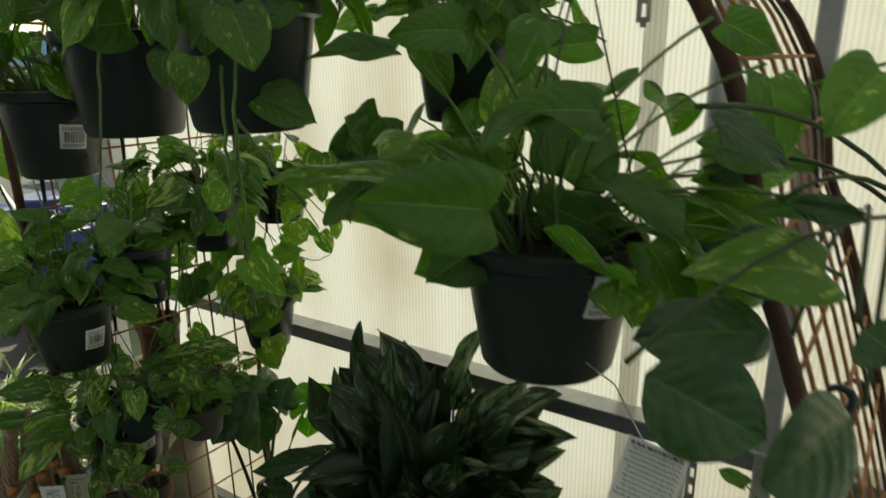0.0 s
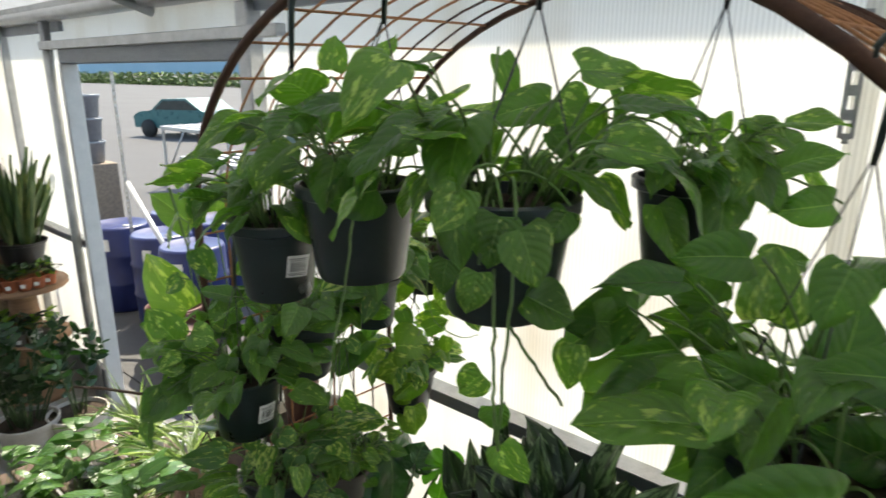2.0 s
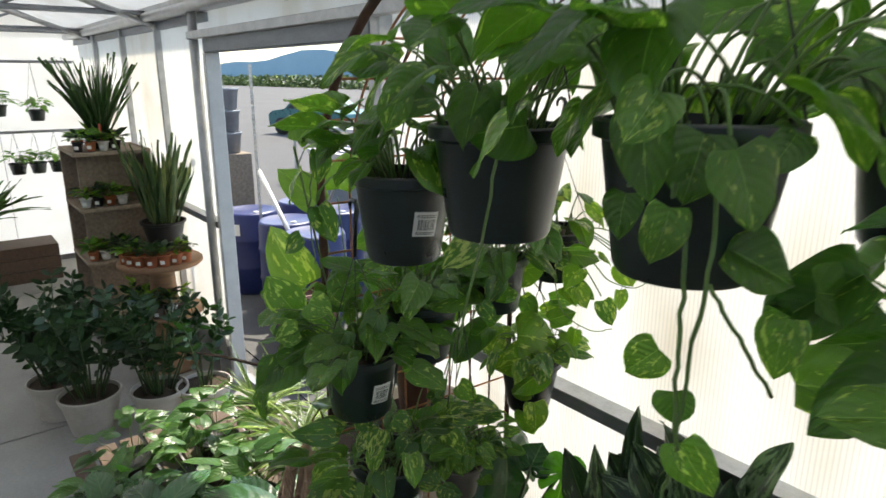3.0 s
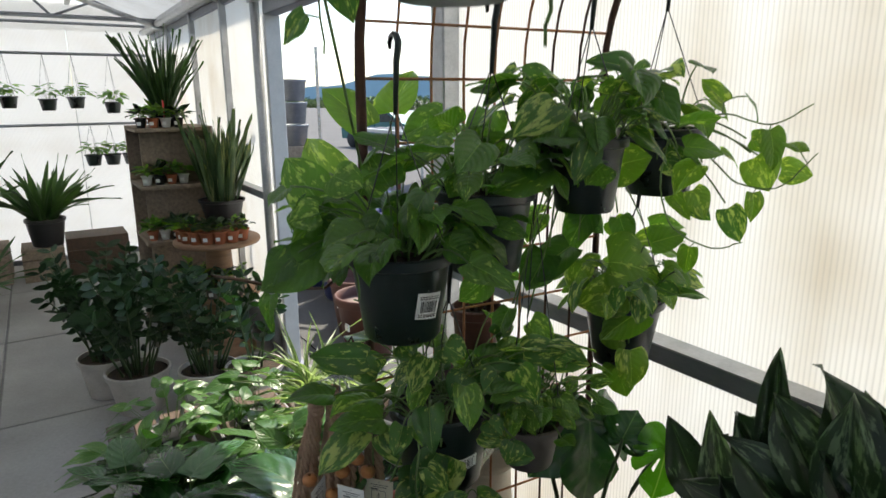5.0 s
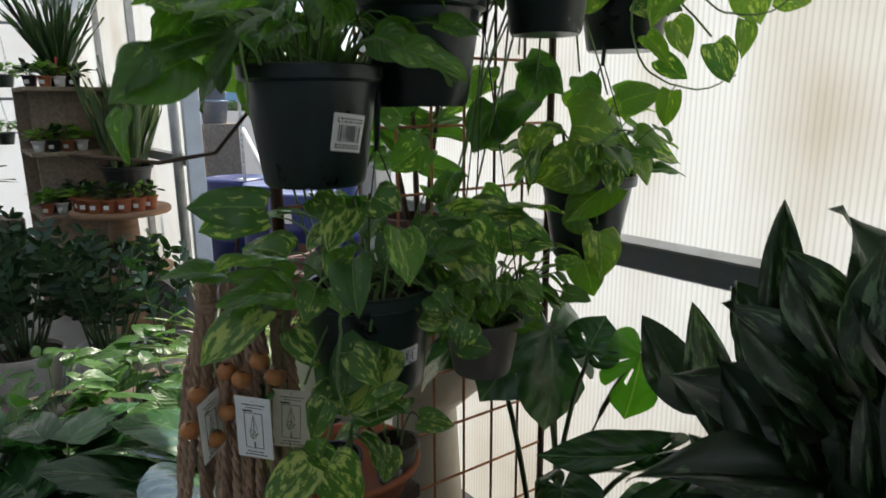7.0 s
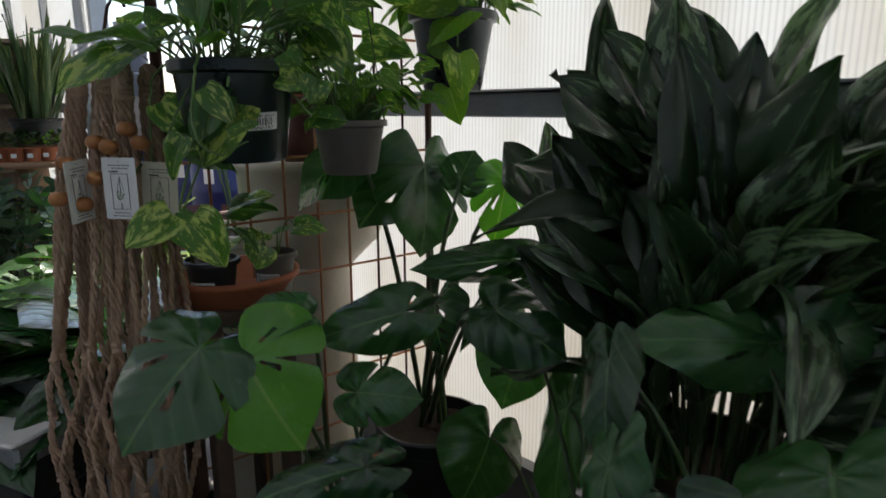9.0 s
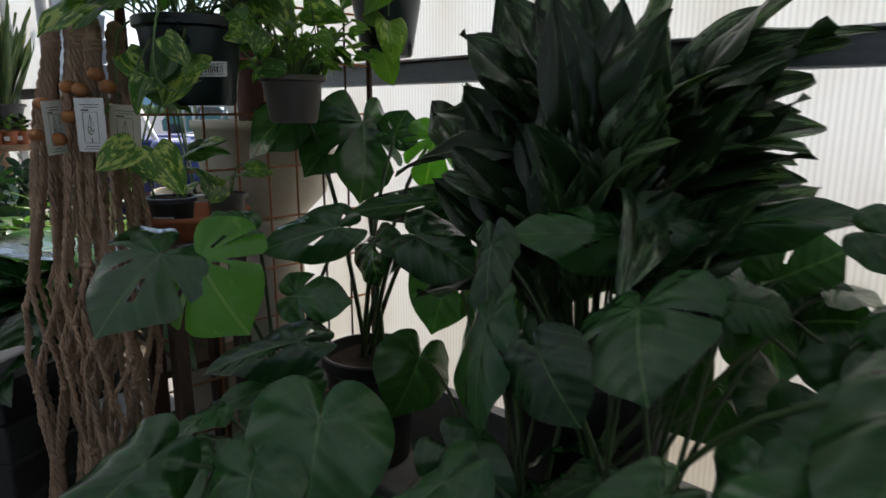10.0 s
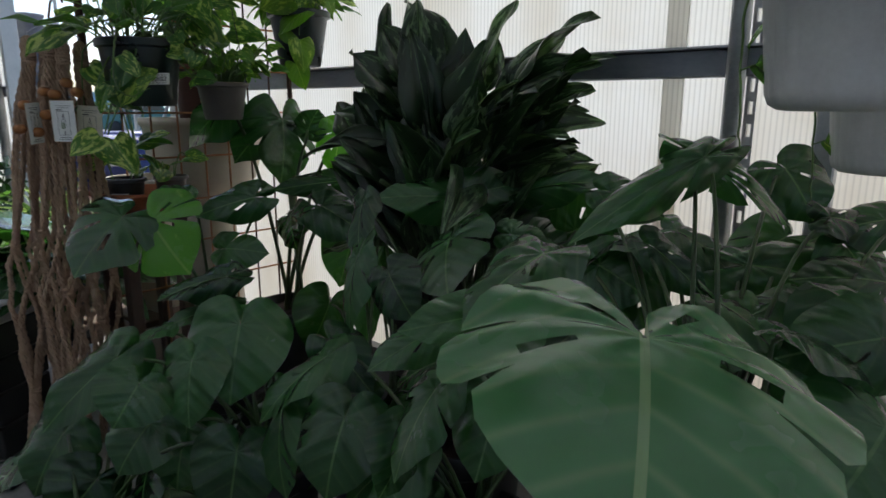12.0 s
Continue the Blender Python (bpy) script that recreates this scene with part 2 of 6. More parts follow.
BLOCK = surface("grey_block", (0.10, 0.10, 0.10), (0.2, 0.2, 0.2), 0.9, 0, 8, 80, 0.6)
ASPHALT = surface("asphalt", (0.06, 0.06, 0.062), (0.105, 0.105, 0.105), 0.9, 0, 0.3, 20, 0.4)
BLUE = surface("blue_barrel_plastic", (0.008, 0.016, 0.085), (0.018, 0.032, 0.15), 0.4, 0, 6, 80, 0.1)
CAR_PAINT = surface("teal_car_paint", (0.02, 0.10, 0.11), (0.04, 0.15, 0.16), 0.3, 0.2, 6, 80, 0.0)
GLASSY = surface("dark_window", (0.02, 0.03, 0.03), (0.05, 0.06, 0.06), 0.15, 0, 6, 80, 0.0)
RUBBER = surface("tyre_rubber", (0.012, 0.012, 0.012), (0.03, 0.03, 0.03), 0.8, 0, 6, 80, 0.1)
# distance haze is painted into the pale blue of the hills
HILL = surface("hazed_hills", (0.26, 0.42, 0.52), (0.33, 0.49, 0.58), 0.95, 0, 0.02, 0.4, 0.2)
BUSH = surface("far_hedge", (0.05, 0.10, 0.03), (0.16, 0.22, 0.07), 0.9, 0, 0.8, 9, 1.0)
SHEET = sheet_material("greenhouse_sheet", (0.93, 0.925, 0.895), (0.64, 0.57, 0.45), 0.0125, 0.77, "x")
# wall sheet with shade put into its tint, for the unseen south side
SHEET_SHADE = sheet_material("shaded_sheet", (0.72, 0.73, 0.72), (0.55, 0.54, 0.51), 0.0125, 0.5, "x")
SHEET_END = sheet_material("end_sheet", (0.92, 0.92, 0.91), (0.80, 0.78, 0.74), 0.0125, 0.75, "y")
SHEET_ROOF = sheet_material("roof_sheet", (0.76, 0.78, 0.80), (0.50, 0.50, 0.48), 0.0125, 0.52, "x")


# ---- mesh building ----
class Geo:
    """Vertices, faces and leaf coordinates of one mesh."""

    def __init__(self):
        self.v, self.f, self.uv = [], [], []

    def add(self, verts, faces, uvs=None):
        k = len(self.v)
        self.v += [tuple(p) for p in verts]
        self.f += [tuple(i + k for i in q) for q in faces]
        self.uv += uvs if uvs else [(0.5, 0.5)] * len(verts)
        return self

    def box(self, c, s, m=None, bev=0.0):
        x, y, z = (h / 2 for h in s)
        if bev:
            b = min(bev, x * 0.9, y * 0.9, z * 0.9)
            pts = []
            for zz, i in ((-z, b), (-z + b, 0), (z - b, 0), (z, b)):
                xx, yy = x - i, y - i
                pts += [(-xx + b, -yy, zz), (xx - b, -yy, zz), (xx, -yy + b, zz), (xx, yy - b, zz), (xx - b, yy, zz), (-xx + b, yy, zz), (-xx, yy - b, zz), (-xx, -yy + b, zz)]
            faces = [tuple(range(7, -1, -1)), tuple(range(24, 32))]
            for r in range(3):
                faces += [(r * 8 + i, r * 8 + (i + 1) % 8, r * 8 + 8 + (i + 1) % 8, r * 8 + 8 + i) for i in range(8)]
        else:
            pts = [(a, b_, c_) for c_ in (-z, z) for a, b_ in ((-x, -y), (x, -y), (x, y), (-x, y))]
            faces = [(3, 2, 1, 0), (4, 5, 6, 7), (0, 1, 5, 4), (1, 2, 6, 5), (2, 3, 7, 6), (3, 0, 4, 7)]
        m = m or Matrix()
        return self.add([m @ Vector(p) + Vector(c) for p in pts], faces)

    def lathe(self, profile, seg=28, at=(0, 0, 0), m=None):
        m = m or Matrix()
        pts, faces = [], []
        for r, z in profile:
            for i in range(seg):
                a = 6.28319 * i / seg
                pts.append(m @ Vector((r * math.cos(a), r * math.sin(a), z)) + Vector(at))
        for k in range(len(profile) - 1):
            faces += [(k * seg + i, k * seg + (i + 1) % seg, (k + 1) * seg + (i + 1) % seg, (k + 1) * seg + i) for i in range(seg)]
        return self.add(pts, faces)

    def tube(self, path, radius, sides=6, cap=True):
        path = [Vector(p) for p in path]
        radii = radius if isinstance(radius, (list, tuple)) else [radius] * len(path)
        pts, faces, up = [], [], Vector((0.13, 0.21, 0.97))
        for i, p in enumerate(path):
            d = (path[min(i + 1, len(path) - 1)] - path[max(i - 1, 0)])
            d = d.normalized() if d.length > 1e-9 else Vector((0, 0, 1))
            a = d.cross(up)
            if a.length < 0.1:
                a = d.cross(Vector((1, 0, 0)))
            a.normalize()
            b = d.cross(a)
            up = a.cross(d) if abs(d.dot(up)) < 0.9 else up
            for s in range(sides):
                w = 6.28319 * s / sides
                pts.append(p + (a * math.cos(w) + b * math.sin(w)) * radii[i])
        n = len(path)
        for k in range(n - 1):
            faces += [(k * sides + s, k * sides + (s + 1) % sides, (k + 1) * sides + (s + 1) % sides, (k + 1) * sides + s) for s in range(sides)]
        if cap:
            faces += [tuple(range(sides - 1, -1, -1)), tuple(range((n - 1) * sides, n * sides))]
        return self.add(pts, faces)

    def ball(self, c, r, squash=1.0, rings=8, seg=12):
        prof = [(max(1e-4, r * math.sin(math.pi * i / rings)), -r * squash * math.cos(math.pi * i / rings)) for i in range(rings + 1)]
        return self.lathe(prof, seg, c)

    def leaf(self, m, half, fold=0.16, curl=0.25, rows=9, cols=3, wave=0.0, seed=0.0):
        """half(v): half width at v along a blade of length 1; m lays it into place."""
        pts, uvs, faces = [], [], []
        n = 2 * cols + 1
        for r in range(rows + 1):
            v = r / rows
            w = half(v)
            for c in range(-cols, cols + 1):
                s = c / cols
                y = v
                z = fold * w * (1.25 * abs(s) - 0.95 * s * s) - curl * v * v + wave * math.sin(v * 8 + seed + (2.0 if s > 0 else 0)) * abs(s) ** 2 * min(1.0, v * 3)
                pts.append(m @ Vector((s * w, y + half.lobe * abs(s) * (1 - v) ** 4 * (w * 2), z)))
                uvs.append((0.5 + 0.5 * s, v))
        for r in range(rows):
            faces += [(r * n + c, r * n + c + 1, (r + 1) * n + c + 1, (r + 1) * n + c) for c in range(n - 1)]
        return self.add(pts, faces, uvs)

    def mesh(self, name, smooth=True):
        me = bpy.data.meshes.new(name)
        me.from_pydata(self.v, [], self.f)
        lay = me.uv_layers.new(name="leaf")
        idx = np.empty(len(me.loops), dtype=np.int32)
        me.loops.foreach_get("vertex_index", idx)
        lay.data.foreach_set("uv", np.array(self.uv, dtype=np.float32)[idx].ravel())
        me.polygons.foreach_set("use_smooth", [smooth] * len(me.polygons))
        me.update()
        return me


PLACE = {}


def thing(name, at, label, category, group="", kind=""):
    """An Empty at a thing's base."""
    ob = new(name)
    ob.empty_display_size = 0.05
    ob.matrix_basis = Matrix.Translation(at)
    PLACE[ob] = ob.matrix_basis.copy()
    return tagged(ob, label, category, group, kind)


def part(name, geo, mat, parent, label="", smooth=True, m=None, kind=""):
    """One mesh under a thing or a part; its geometry is given in world places unless m says otherwise."""
    me = geo if isinstance(geo, bpy.types.Mesh) else geo.mesh(name, smooth)
    if not me.materials:
        me.materials.append(mat)
    ob = new(name, me)
    ob.parent = parent
    full = m if m is not None else Matrix()
    ob.matrix_basis = PLACE[parent].inverted() @ full
    PLACE[ob] = full
    return tagged(ob, label, "", "", kind)


def structure(name, geo, mat, label, smooth=False):
    me = geo.mesh(name, smooth)
    me.materials.append(mat)
    ob = new(name, me)
    PLACE[ob] = Matrix()
    return tagged(ob, label, name.split("_")[0], "", "structure")


def sharp(geo_mesh_ob, angle=35):
    """Keeps hard edges hard on a smooth mesh."""
    me = geo_mesh_ob.data
    bm = bmesh.new()
    bm.from_mesh(me)
    for e in bm.edges:
        if len(e.link_faces) == 2 and e.calc_face_angle(0) > radians(angle):
            e.smooth = False
    bm.to_mesh(me)
    bm.free()
    return geo_mesh_ob


# ---- leaf shapes ----
class Half:
    def __init__(self, fn, lobe):
        self.fn, self.lobe = fn, lobe

    def __call__(self, v):
        return self.fn(v)


def heart_fn(v):
    """Round lobes at the stalk, a drawn-out tip."""
    if v >= 1:
        return 0.0
    return 0.5 * math.sin(math.pi * v ** 0.66) ** 0.64 * (1.0 - 0.12 * v) * (1.0 - 0.45 * max(0.0, v - 0.8) / 0.2) + 0.002


HEART = Half(heart_fn, -0.30)
LANCE = Half(lambda v: 0.5 * math.sin(math.pi * min(1, v ** 0.75)) ** 0.9 + 0.01 * (1 - v), 0.0)
OVAL = Half(lambda v: 0.5 * math.sin(math.pi * min(1, v ** 0.9)) ** 0.7 + 0.01, 0.0)
BLADE = Half(lambda v: 0.5 * (1 - v ** 2.2) * (0.55 + 0.45 * min(1, v * 3)) + 0.005, 0.0)


def leaf_meshes(name, half, mat, count, fold, curl, rows=14, cols=3, wave=0.05):
    made = []
    for i in range(count):
        g = Geo().leaf(Matrix(), half, fold * rng.uniform(0.5, 1.4), curl * rng.uniform(0.2, 1.6), rows, cols, wave * rng.uniform(0.4, 1.5), rng.uniform(0, 6))
        if half.lobe:
            twist = rng.uniform(-0.12, 0.12)
            g.v = [(x + twist * y * y, y, z) for x, y, z in g.v]
        me = g.mesh(name)
        me.materials.append(mat)
        made.append(me)
    return made


def monstera_mesh(mat, cuts, holes, seed, deep=0.45):
    """A broad heart blade round its stalk's end: lobes between open slots, and a few holes beside the midrib."""
    r = random.Random(seed)
    reach = [(0.0, 1.0), (0.06, 0.95), (0.15, 0.90), (0.3, 0.845), (0.5, 0.775), (0.7, 0.705), (0.9, 0.645), (1.15, 0.59), (1.4, 0.555), (1.7, 0.525), (2.0, 0.505), (2.3, 0.485), (2.55, 0.46), (2.75, 0.42), (2.9, 0.36), (3.0, 0.29), (3.08, 0.20)]

    def radius(p):
        for (a, ra), (b, rb) in zip(reach, reach[1:]):
            if p <= b:
                k = (p - a) / (b - a)
                return ra + (rb - ra) * k
        return reach[-1][1]

    spots, pts, uvs, faces = {}, [], [], []
    wob, amp = r.uniform(0, 6.28), r.uniform(0.6, 1.3)

    def spot(p, q):
        """Angle from the tip, part of the way out."""
        rad = radius(abs(p)) * q
        x, y = math.sin(p) * rad, math.cos(p) * rad
        key = (round(x, 4), round(y, 4))
        if key not in spots:
            quilt = 0.026 * math.cos(abs(p) * 9.0 + 1.2) * q * min(1.0, abs(p) * 2)
            z = 0.30 * abs(x) - 0.95 * x * x - 0.30 * max(y, 0) ** 2 - 0.45 * min(y, 0) ** 2 + quilt
            z += amp * 0.085 * math.sin(abs(p) * 3.1 + wob + (1.7 if p > 0 else 0)) * q * q * min(1.0, abs(p) * 1.5)
            spots[key] = len(pts)
            pts.append((x, y, z))
            uvs.append((0.5 + 0.9 * x, (y + 0.30) / 1.3))
        return spots[key]

    nr = 14
    for side in (-1, 1):
        edges = [0.0] + sorted(min(2.0, max(0.4, 0.40 + 1.35 * (k + 0.5) / max(cuts, 1) + r.uniform(-0.10, 0.10))) for k in range(cuts)) + [3.08]
        start = [1.0] + [max(0.2, min(0.8, deep + r.uniform(-0.12, 0.12))) for _ in range(cuts)] + [1.0]
        wide = [0.0] + [r.uniform(0.05, 0.095) for _ in range(cuts)] + [0.0]
        pick = [r.randrange(len(edges) - 1) for _ in range(holes)]
        for e in range(len(edges) - 1):
            na = max(4, int((edges[e + 1] - edges[e]) / 0.13))
            grid = []
            for i in range(nr + 1):
                q = i / nr
                lo = edges[e] + wide[e] * (max(0.0, q - start[e]) / (1.001 - start[e])) ** 0.6
                hi = edges[e + 1] - wide[e + 1] * (max(0.0, q - start[e + 1]) / (1.001 - start[e + 1])) ** 0.6
                row = []
                for a in range(na + 1):
                    s = a / na
                    round_off = 0.0
                    if wide[e] and s < 0.3:
                        round_off += 0.07 * (1 - s / 0.3) ** 2
                    if wide[e + 1] and s > 0.7:
                        round_off += 0.07 * ((s - 0.7) / 0.3) ** 2
                    row.append(spot(side * (lo + (hi - lo) * s), q * (1 - round_off * q ** 4)))
                grid.append(row)
            hole = (r.randint(3, 5), r.randint(1, max(1, na - 2))) if e in pick else None
            for i in range(nr):
                for a in range(na):
                    if hole and hole[0] <= i < hole[0] + 4 and a == hole[1]:
                        continue
                    f = [grid[i][a], grid[i][a + 1], grid[i + 1][a + 1], grid[i + 1][a]]
                    f = list(dict.fromkeys(f))
                    if len(f) > 2:
                        faces.append(tuple(f if side < 0 else f[::-1]))
    g = Geo().add(pts, faces, uvs)
    me = g.mesh("leaf")
    me.materials.append(mat)
    return me


HEARTS = leaf_meshes("leaf", HEART, POTHOS, 14, 0.55, 0.36, 14, 4)
HEARTS_MARBLE = leaf_meshes("leaf", HEART, MARBLE, 9, 0.55, 0.36, 14, 4)
HEARTS_PLAIN = leaf_meshes("leaf", OVAL, PLAIN_LEAF, 6, 0.40, 0.18, 14, 4)
HEARTS_NEON = leaf_meshes("leaf", HEART, NEON, 8, 0.55, 0.36, 14, 4)
MONS = [monstera_mesh(MONSTERA, c, h, s) for s, (c, h) in enumerate([(0, 0), (0, 1), (2, 1), (1, 1), (1, 0), (2, 2), (3, 0)])]
BROAD = monstera_mesh(MONSTERA_PALE, 2, 2, 78, 0.70)
MONS_YOUNG = [monstera_mesh(MONSTERA_YOUNG, c, h, s + 20) for s, (c, h) in enumerate([(2, 2), (3, 1), (1, 1)])]
LANCES = leaf_meshes("leaf", LANCE, AGLAO, 12, 0.50, 0.26, 16, 4, 0.07)
VIEW = Vector((0.52, -0.74, 0.42))


def leaf_pose(base, tip, width, facing):
    base, tip = Vector(base), Vector(tip)
    y = tip - base
    ln = y.length
    y.normalize()
    x = y.cross(Vector(facing))
    x.normalize()
    z = x.cross(y)
    m = Matrix((x, y, z)).transposed().to_4x4()
    return Matrix.Translation(base) @ m @ Matrix.Diagonal((width, ln, ln, 1))


def bend(a, b, sag=0.0, n=6, lift=0.0):
    """A soft arc from a to b."""
    a, b = Vector(a), Vector(b)
    return [a.lerp(b, i / n) + Vector((0, 0, (lift - sag) * 4 * (i / n) * (1 - i / n))) for i in range(n + 1)]


def facing_of(base, tip, k=0.35):
    return VIEW + Vector((rng.uniform(-k, k), rng.uniform(-k, k), rng.uniform(-k * 0.4, k)))


def hero_leaves(parent, stems, rows, meshes, root, width_k=1.26, stalk=0.0020, sag=0.0, lift=0.03, k=0.5):
    """Leaves whose place shows clearly, each on a stalk from the plant's root."""
    for bx, by, bz, tx, ty, tz, w in rows:
        b, t = Vector((bx, by, bz)), Vector((tx, ty, tz))
        if max(b.y, t.y) > 1.585:
            continue
        part("leaf", rng.choice(meshes), None, parent, m=leaf_pose(b.lerp(t, 0.15), t, w * width_k, facing_of(b, t, k)))
        if root is not None:
            r = Vector(root) + Vector((rng.uniform(-0.04, 0.04), rng.uniform(-0.04, 0.04), 0))
            stems.tube(bend(r, b, sag, 7, lift), stalk, 5)


# ---- the greenhouse ----
WALL, EAVE, WEST, EAST, SOUTH = 1.64, 2.72, -9.7, 4.0, -6.4
RAIL = 1.225
DOOR_L, DOOR_R, HEADER = -4.98, -2.92, 2.42

structure("ground", Geo().add([(-4000, 1.9, -0.02), (800, 1.9, -0.02), (800, 1200, -0.02), (-4000, 1200, -0.02), (-4000, -800, -0.03), (800, -800, -0.03), (800, 1.9, -0.03), (-4000, 1.9, -0.03)], [(0, 1, 2, 3), (4, 5, 6, 7)]), ASPHALT, "grey tarmac yard outside the greenhouse")
floor = structure("floor", Geo().box(((WEST + EAST) / 2, (SOUTH + 1.8) / 2, -0.014), (EAST - WEST, 1.8 - SOUTH, 0.012)), BLOCK, "dark joints between the concrete floor slabs")
structure("hills", Geo().add([(x, 420, z) for x in range(-3000, 601, 60) for z in (-1, 24 + 9 * math.sin(x * 0.006) + 4 * math.sin(x * 0.021))], [(2 * i, 2 * i + 2, 2 * i + 3, 2 * i + 1) for i in range(60)]), HILL, "hills on the horizon, blue haze put into their colour")


def sheet(name, spans, mat, axis, at, label, thick=0.012):
    """Wall panels, one mesh each under the wall."""
    w = structure(name, Geo().box(((spans[0][0] + spans[-1][1]) / 2, at + 0.02, 0.03) if axis == "x" else (at, (spans[0][0] + spans[-1][1]) / 2, 0.03), (abs(spans[-1][1] - spans[0][0]), 0.04, 0.06) if axis == "x" else (0.04, abs(spans[-1][1] - spans[0][0]), 0.06)), GALV_DARK, label)
    for a, b, z0, z1 in spans:
        g = Geo()
        if axis == "x":
            g.box(((a + b) / 2, at, (z0 + z1) / 2), (b - a - 0.006, thick, z1 - z0))
        else:
            g.box((at, (a + b) / 2, (z0 + z1) / 2), (thick, b - a - 0.006, z1 - z0))
        part("panel", g, mat, w, smooth=False)
    return w


def cells(marks, z0, z1):
    return [(a, b, z0, z1) for a, b in zip(marks, marks[1:])]


left_marks = [WEST, -8.5, -7.3, -6.15, DOOR_L]
right_marks = [DOOR_R, -0.648, 0.72, 1.95, 3.0, EAST]
wall_north = sheet("wall_north", cells(left_marks, 0.06, EAVE) + cells(right_marks, 0.06, EAVE), SHEET, "x", WALL, "milky ribbed greenhouse sheet wall with a steel rail")
part("panel", Geo().box(((DOOR_L + DOOR_R) / 2, WALL, (HEADER + 0.09 + EAVE) / 2), (DOOR_R - DOOR_L, 0.012, EAVE - HEADER - 0.09)), SHEET, wall_north, smooth=False)
sheet("wall_south", cells([WEST, -7, -4, -1, 2, EAST], 0.06, EAVE), SHEET_SHADE, "x", SOUTH, "unseen milky greenhouse sheet wall across the aisle, shade put into its tint")
sheet("wall_west", cells([SOUTH, -5.2, -4, -2.8, -1.6, -0.4, 0.7, 1.62], 0.06, 3.0), SHEET_END, "y", WEST, "bright milky end wall of the greenhouse")
sheet("wall_east", cells([SOUTH, -4, -2, 0, 1.62], 0.06, 3.0), SHEET_END, "y", EAST, "milky end wall of the greenhouse")

for a, b in ((WEST, DOOR_L - 0.05), (DOOR_R + 0.03, EAST)):
    ob = structure("rail", Geo().box(((a + b) / 2, WALL - 0.032, RAIL), (b - a, 0.05, 0.062), None, 0.004), GALV_DARK, "dull steel rail across the greenhouse wall")
    part("flange", Geo().box(((a + b) / 2, WALL - 0.045, RAIL + 0.034), (b - a, 0.072, 0.005)), GALV, ob, smooth=False)
    structure("trim", Geo().box(((a + b) / 2, WALL - 0.022, EAVE - 0.07), (b - a, 0.03, 0.06)), GALV_DARK, "steel trim under the eaves")
    structure("baseboard", Geo().box(((a + b) / 2, WALL - 0.026, 0.16), (b - a, 0.04, 0.2)), GALV_DARK, "steel base board of the wall")


def perforated(g, x, y, z0, z1, w=0.04):
    """A slotted steel angle."""
    n = int((z1 - z0) / 0.05)
    g.box((x - w * 0.36, y, (z0 + z1) / 2), (w * 0.28, 0.004, z1 - z0))
    g.box((x + w * 0.36, y, (z0 + z1) / 2), (w * 0.28, 0.004, z1 - z0))
    for i in range(n + 1):
        g.box((x, y, z0 + 0.05 * i), (w * 0.45, 0.004, 0.022))
    g.box((x - w * 0.5, y + 0.014, (z0 + z1) / 2), (0.004, 0.03, z1 - z0))


posts = Geo()
for x in (-8.5, -7.3, -6.15, 0.72, 1.95, 3.0):
    posts.box((x, WALL - 0.035, EAVE / 2), (0.04, 0.05, EAVE), None, 0.004)
structure("post", posts, GALV, "galvanised wall posts of the greenhouse")
structure("seam", Geo().box((-0.648, WALL - 0.011, EAVE / 2), (0.05, 0.008, EAVE - 0.02)), SHEET, "pale joint strip between wall sheets")
main_post = thing("wall_post", (-0.49, WALL - 0.07, 0), "thin galvanised steel post beside slotted steel angle", "post")
part("pipe", Geo().tube([(-0.49, WALL - 0.07, 0), (-0.49, WALL - 0.07, 2.0), (-0.49, WALL - 0.07, 2.75)], 0.021, 16), GALV, main_post)
g = Geo()
perforated(g, -0.462, WALL - 0.03, 0, 2.7, 0.022)
perforated(g, -0.665, WALL - 0.05, 2.24, 2.5, 0.030)
part("slotted_angle", g, GALV, main_post, smooth=False)
grey_post = thing("square_post", (-0.30, WALL - 0.05, 0), "square grey steel post against the sheet wall", "post")
part("post", Geo().box((-0.30, WALL - 0.045, 1.37), (0.045, 0.05, 2.74), None, 0.004), GALV, grey_post, smooth=False)

door = thing("door_1", (DOOR_L, WALL, 0), "open galvanised doorway frame to the yard", "door", "", "structure")
part("jamb", Geo().box((DOOR_L + 0.01, WALL - 0.03, HEADER / 2), (0.05, 0.10, HEADER), None, 0.004), ALU, door, smooth=False)
part("jamb", Geo().tube([(DOOR_L - 0.10, WALL - 0.10, 0), (DOOR_L - 0.10, WALL - 0.10, 2.7)], 0.030, 14), GALV, door)
part("jamb", Geo().box((DOOR_R + 0.02, WALL - 0.03, 1.33), (0.09, 0.09, 2.66), None, 0.006), GALV, door, smooth=False)
part("header", Geo().box(((DOOR_L + DOOR_R) / 2, WALL - 0.03, HEADER + 0.045), (DOOR_R - DOOR_L, 0.10, 0.09), None, 0.006), GALV_DARK, door, smooth=False)
part("track", Geo().box(((DOOR_L + DOOR_R) / 2 + 0.1, WALL - 0.11, HEADER + 0.11), (DOOR_R - DOOR_L + 0.5, 0.05, 0.05), None, 0.004), GALV, door, smooth=False)

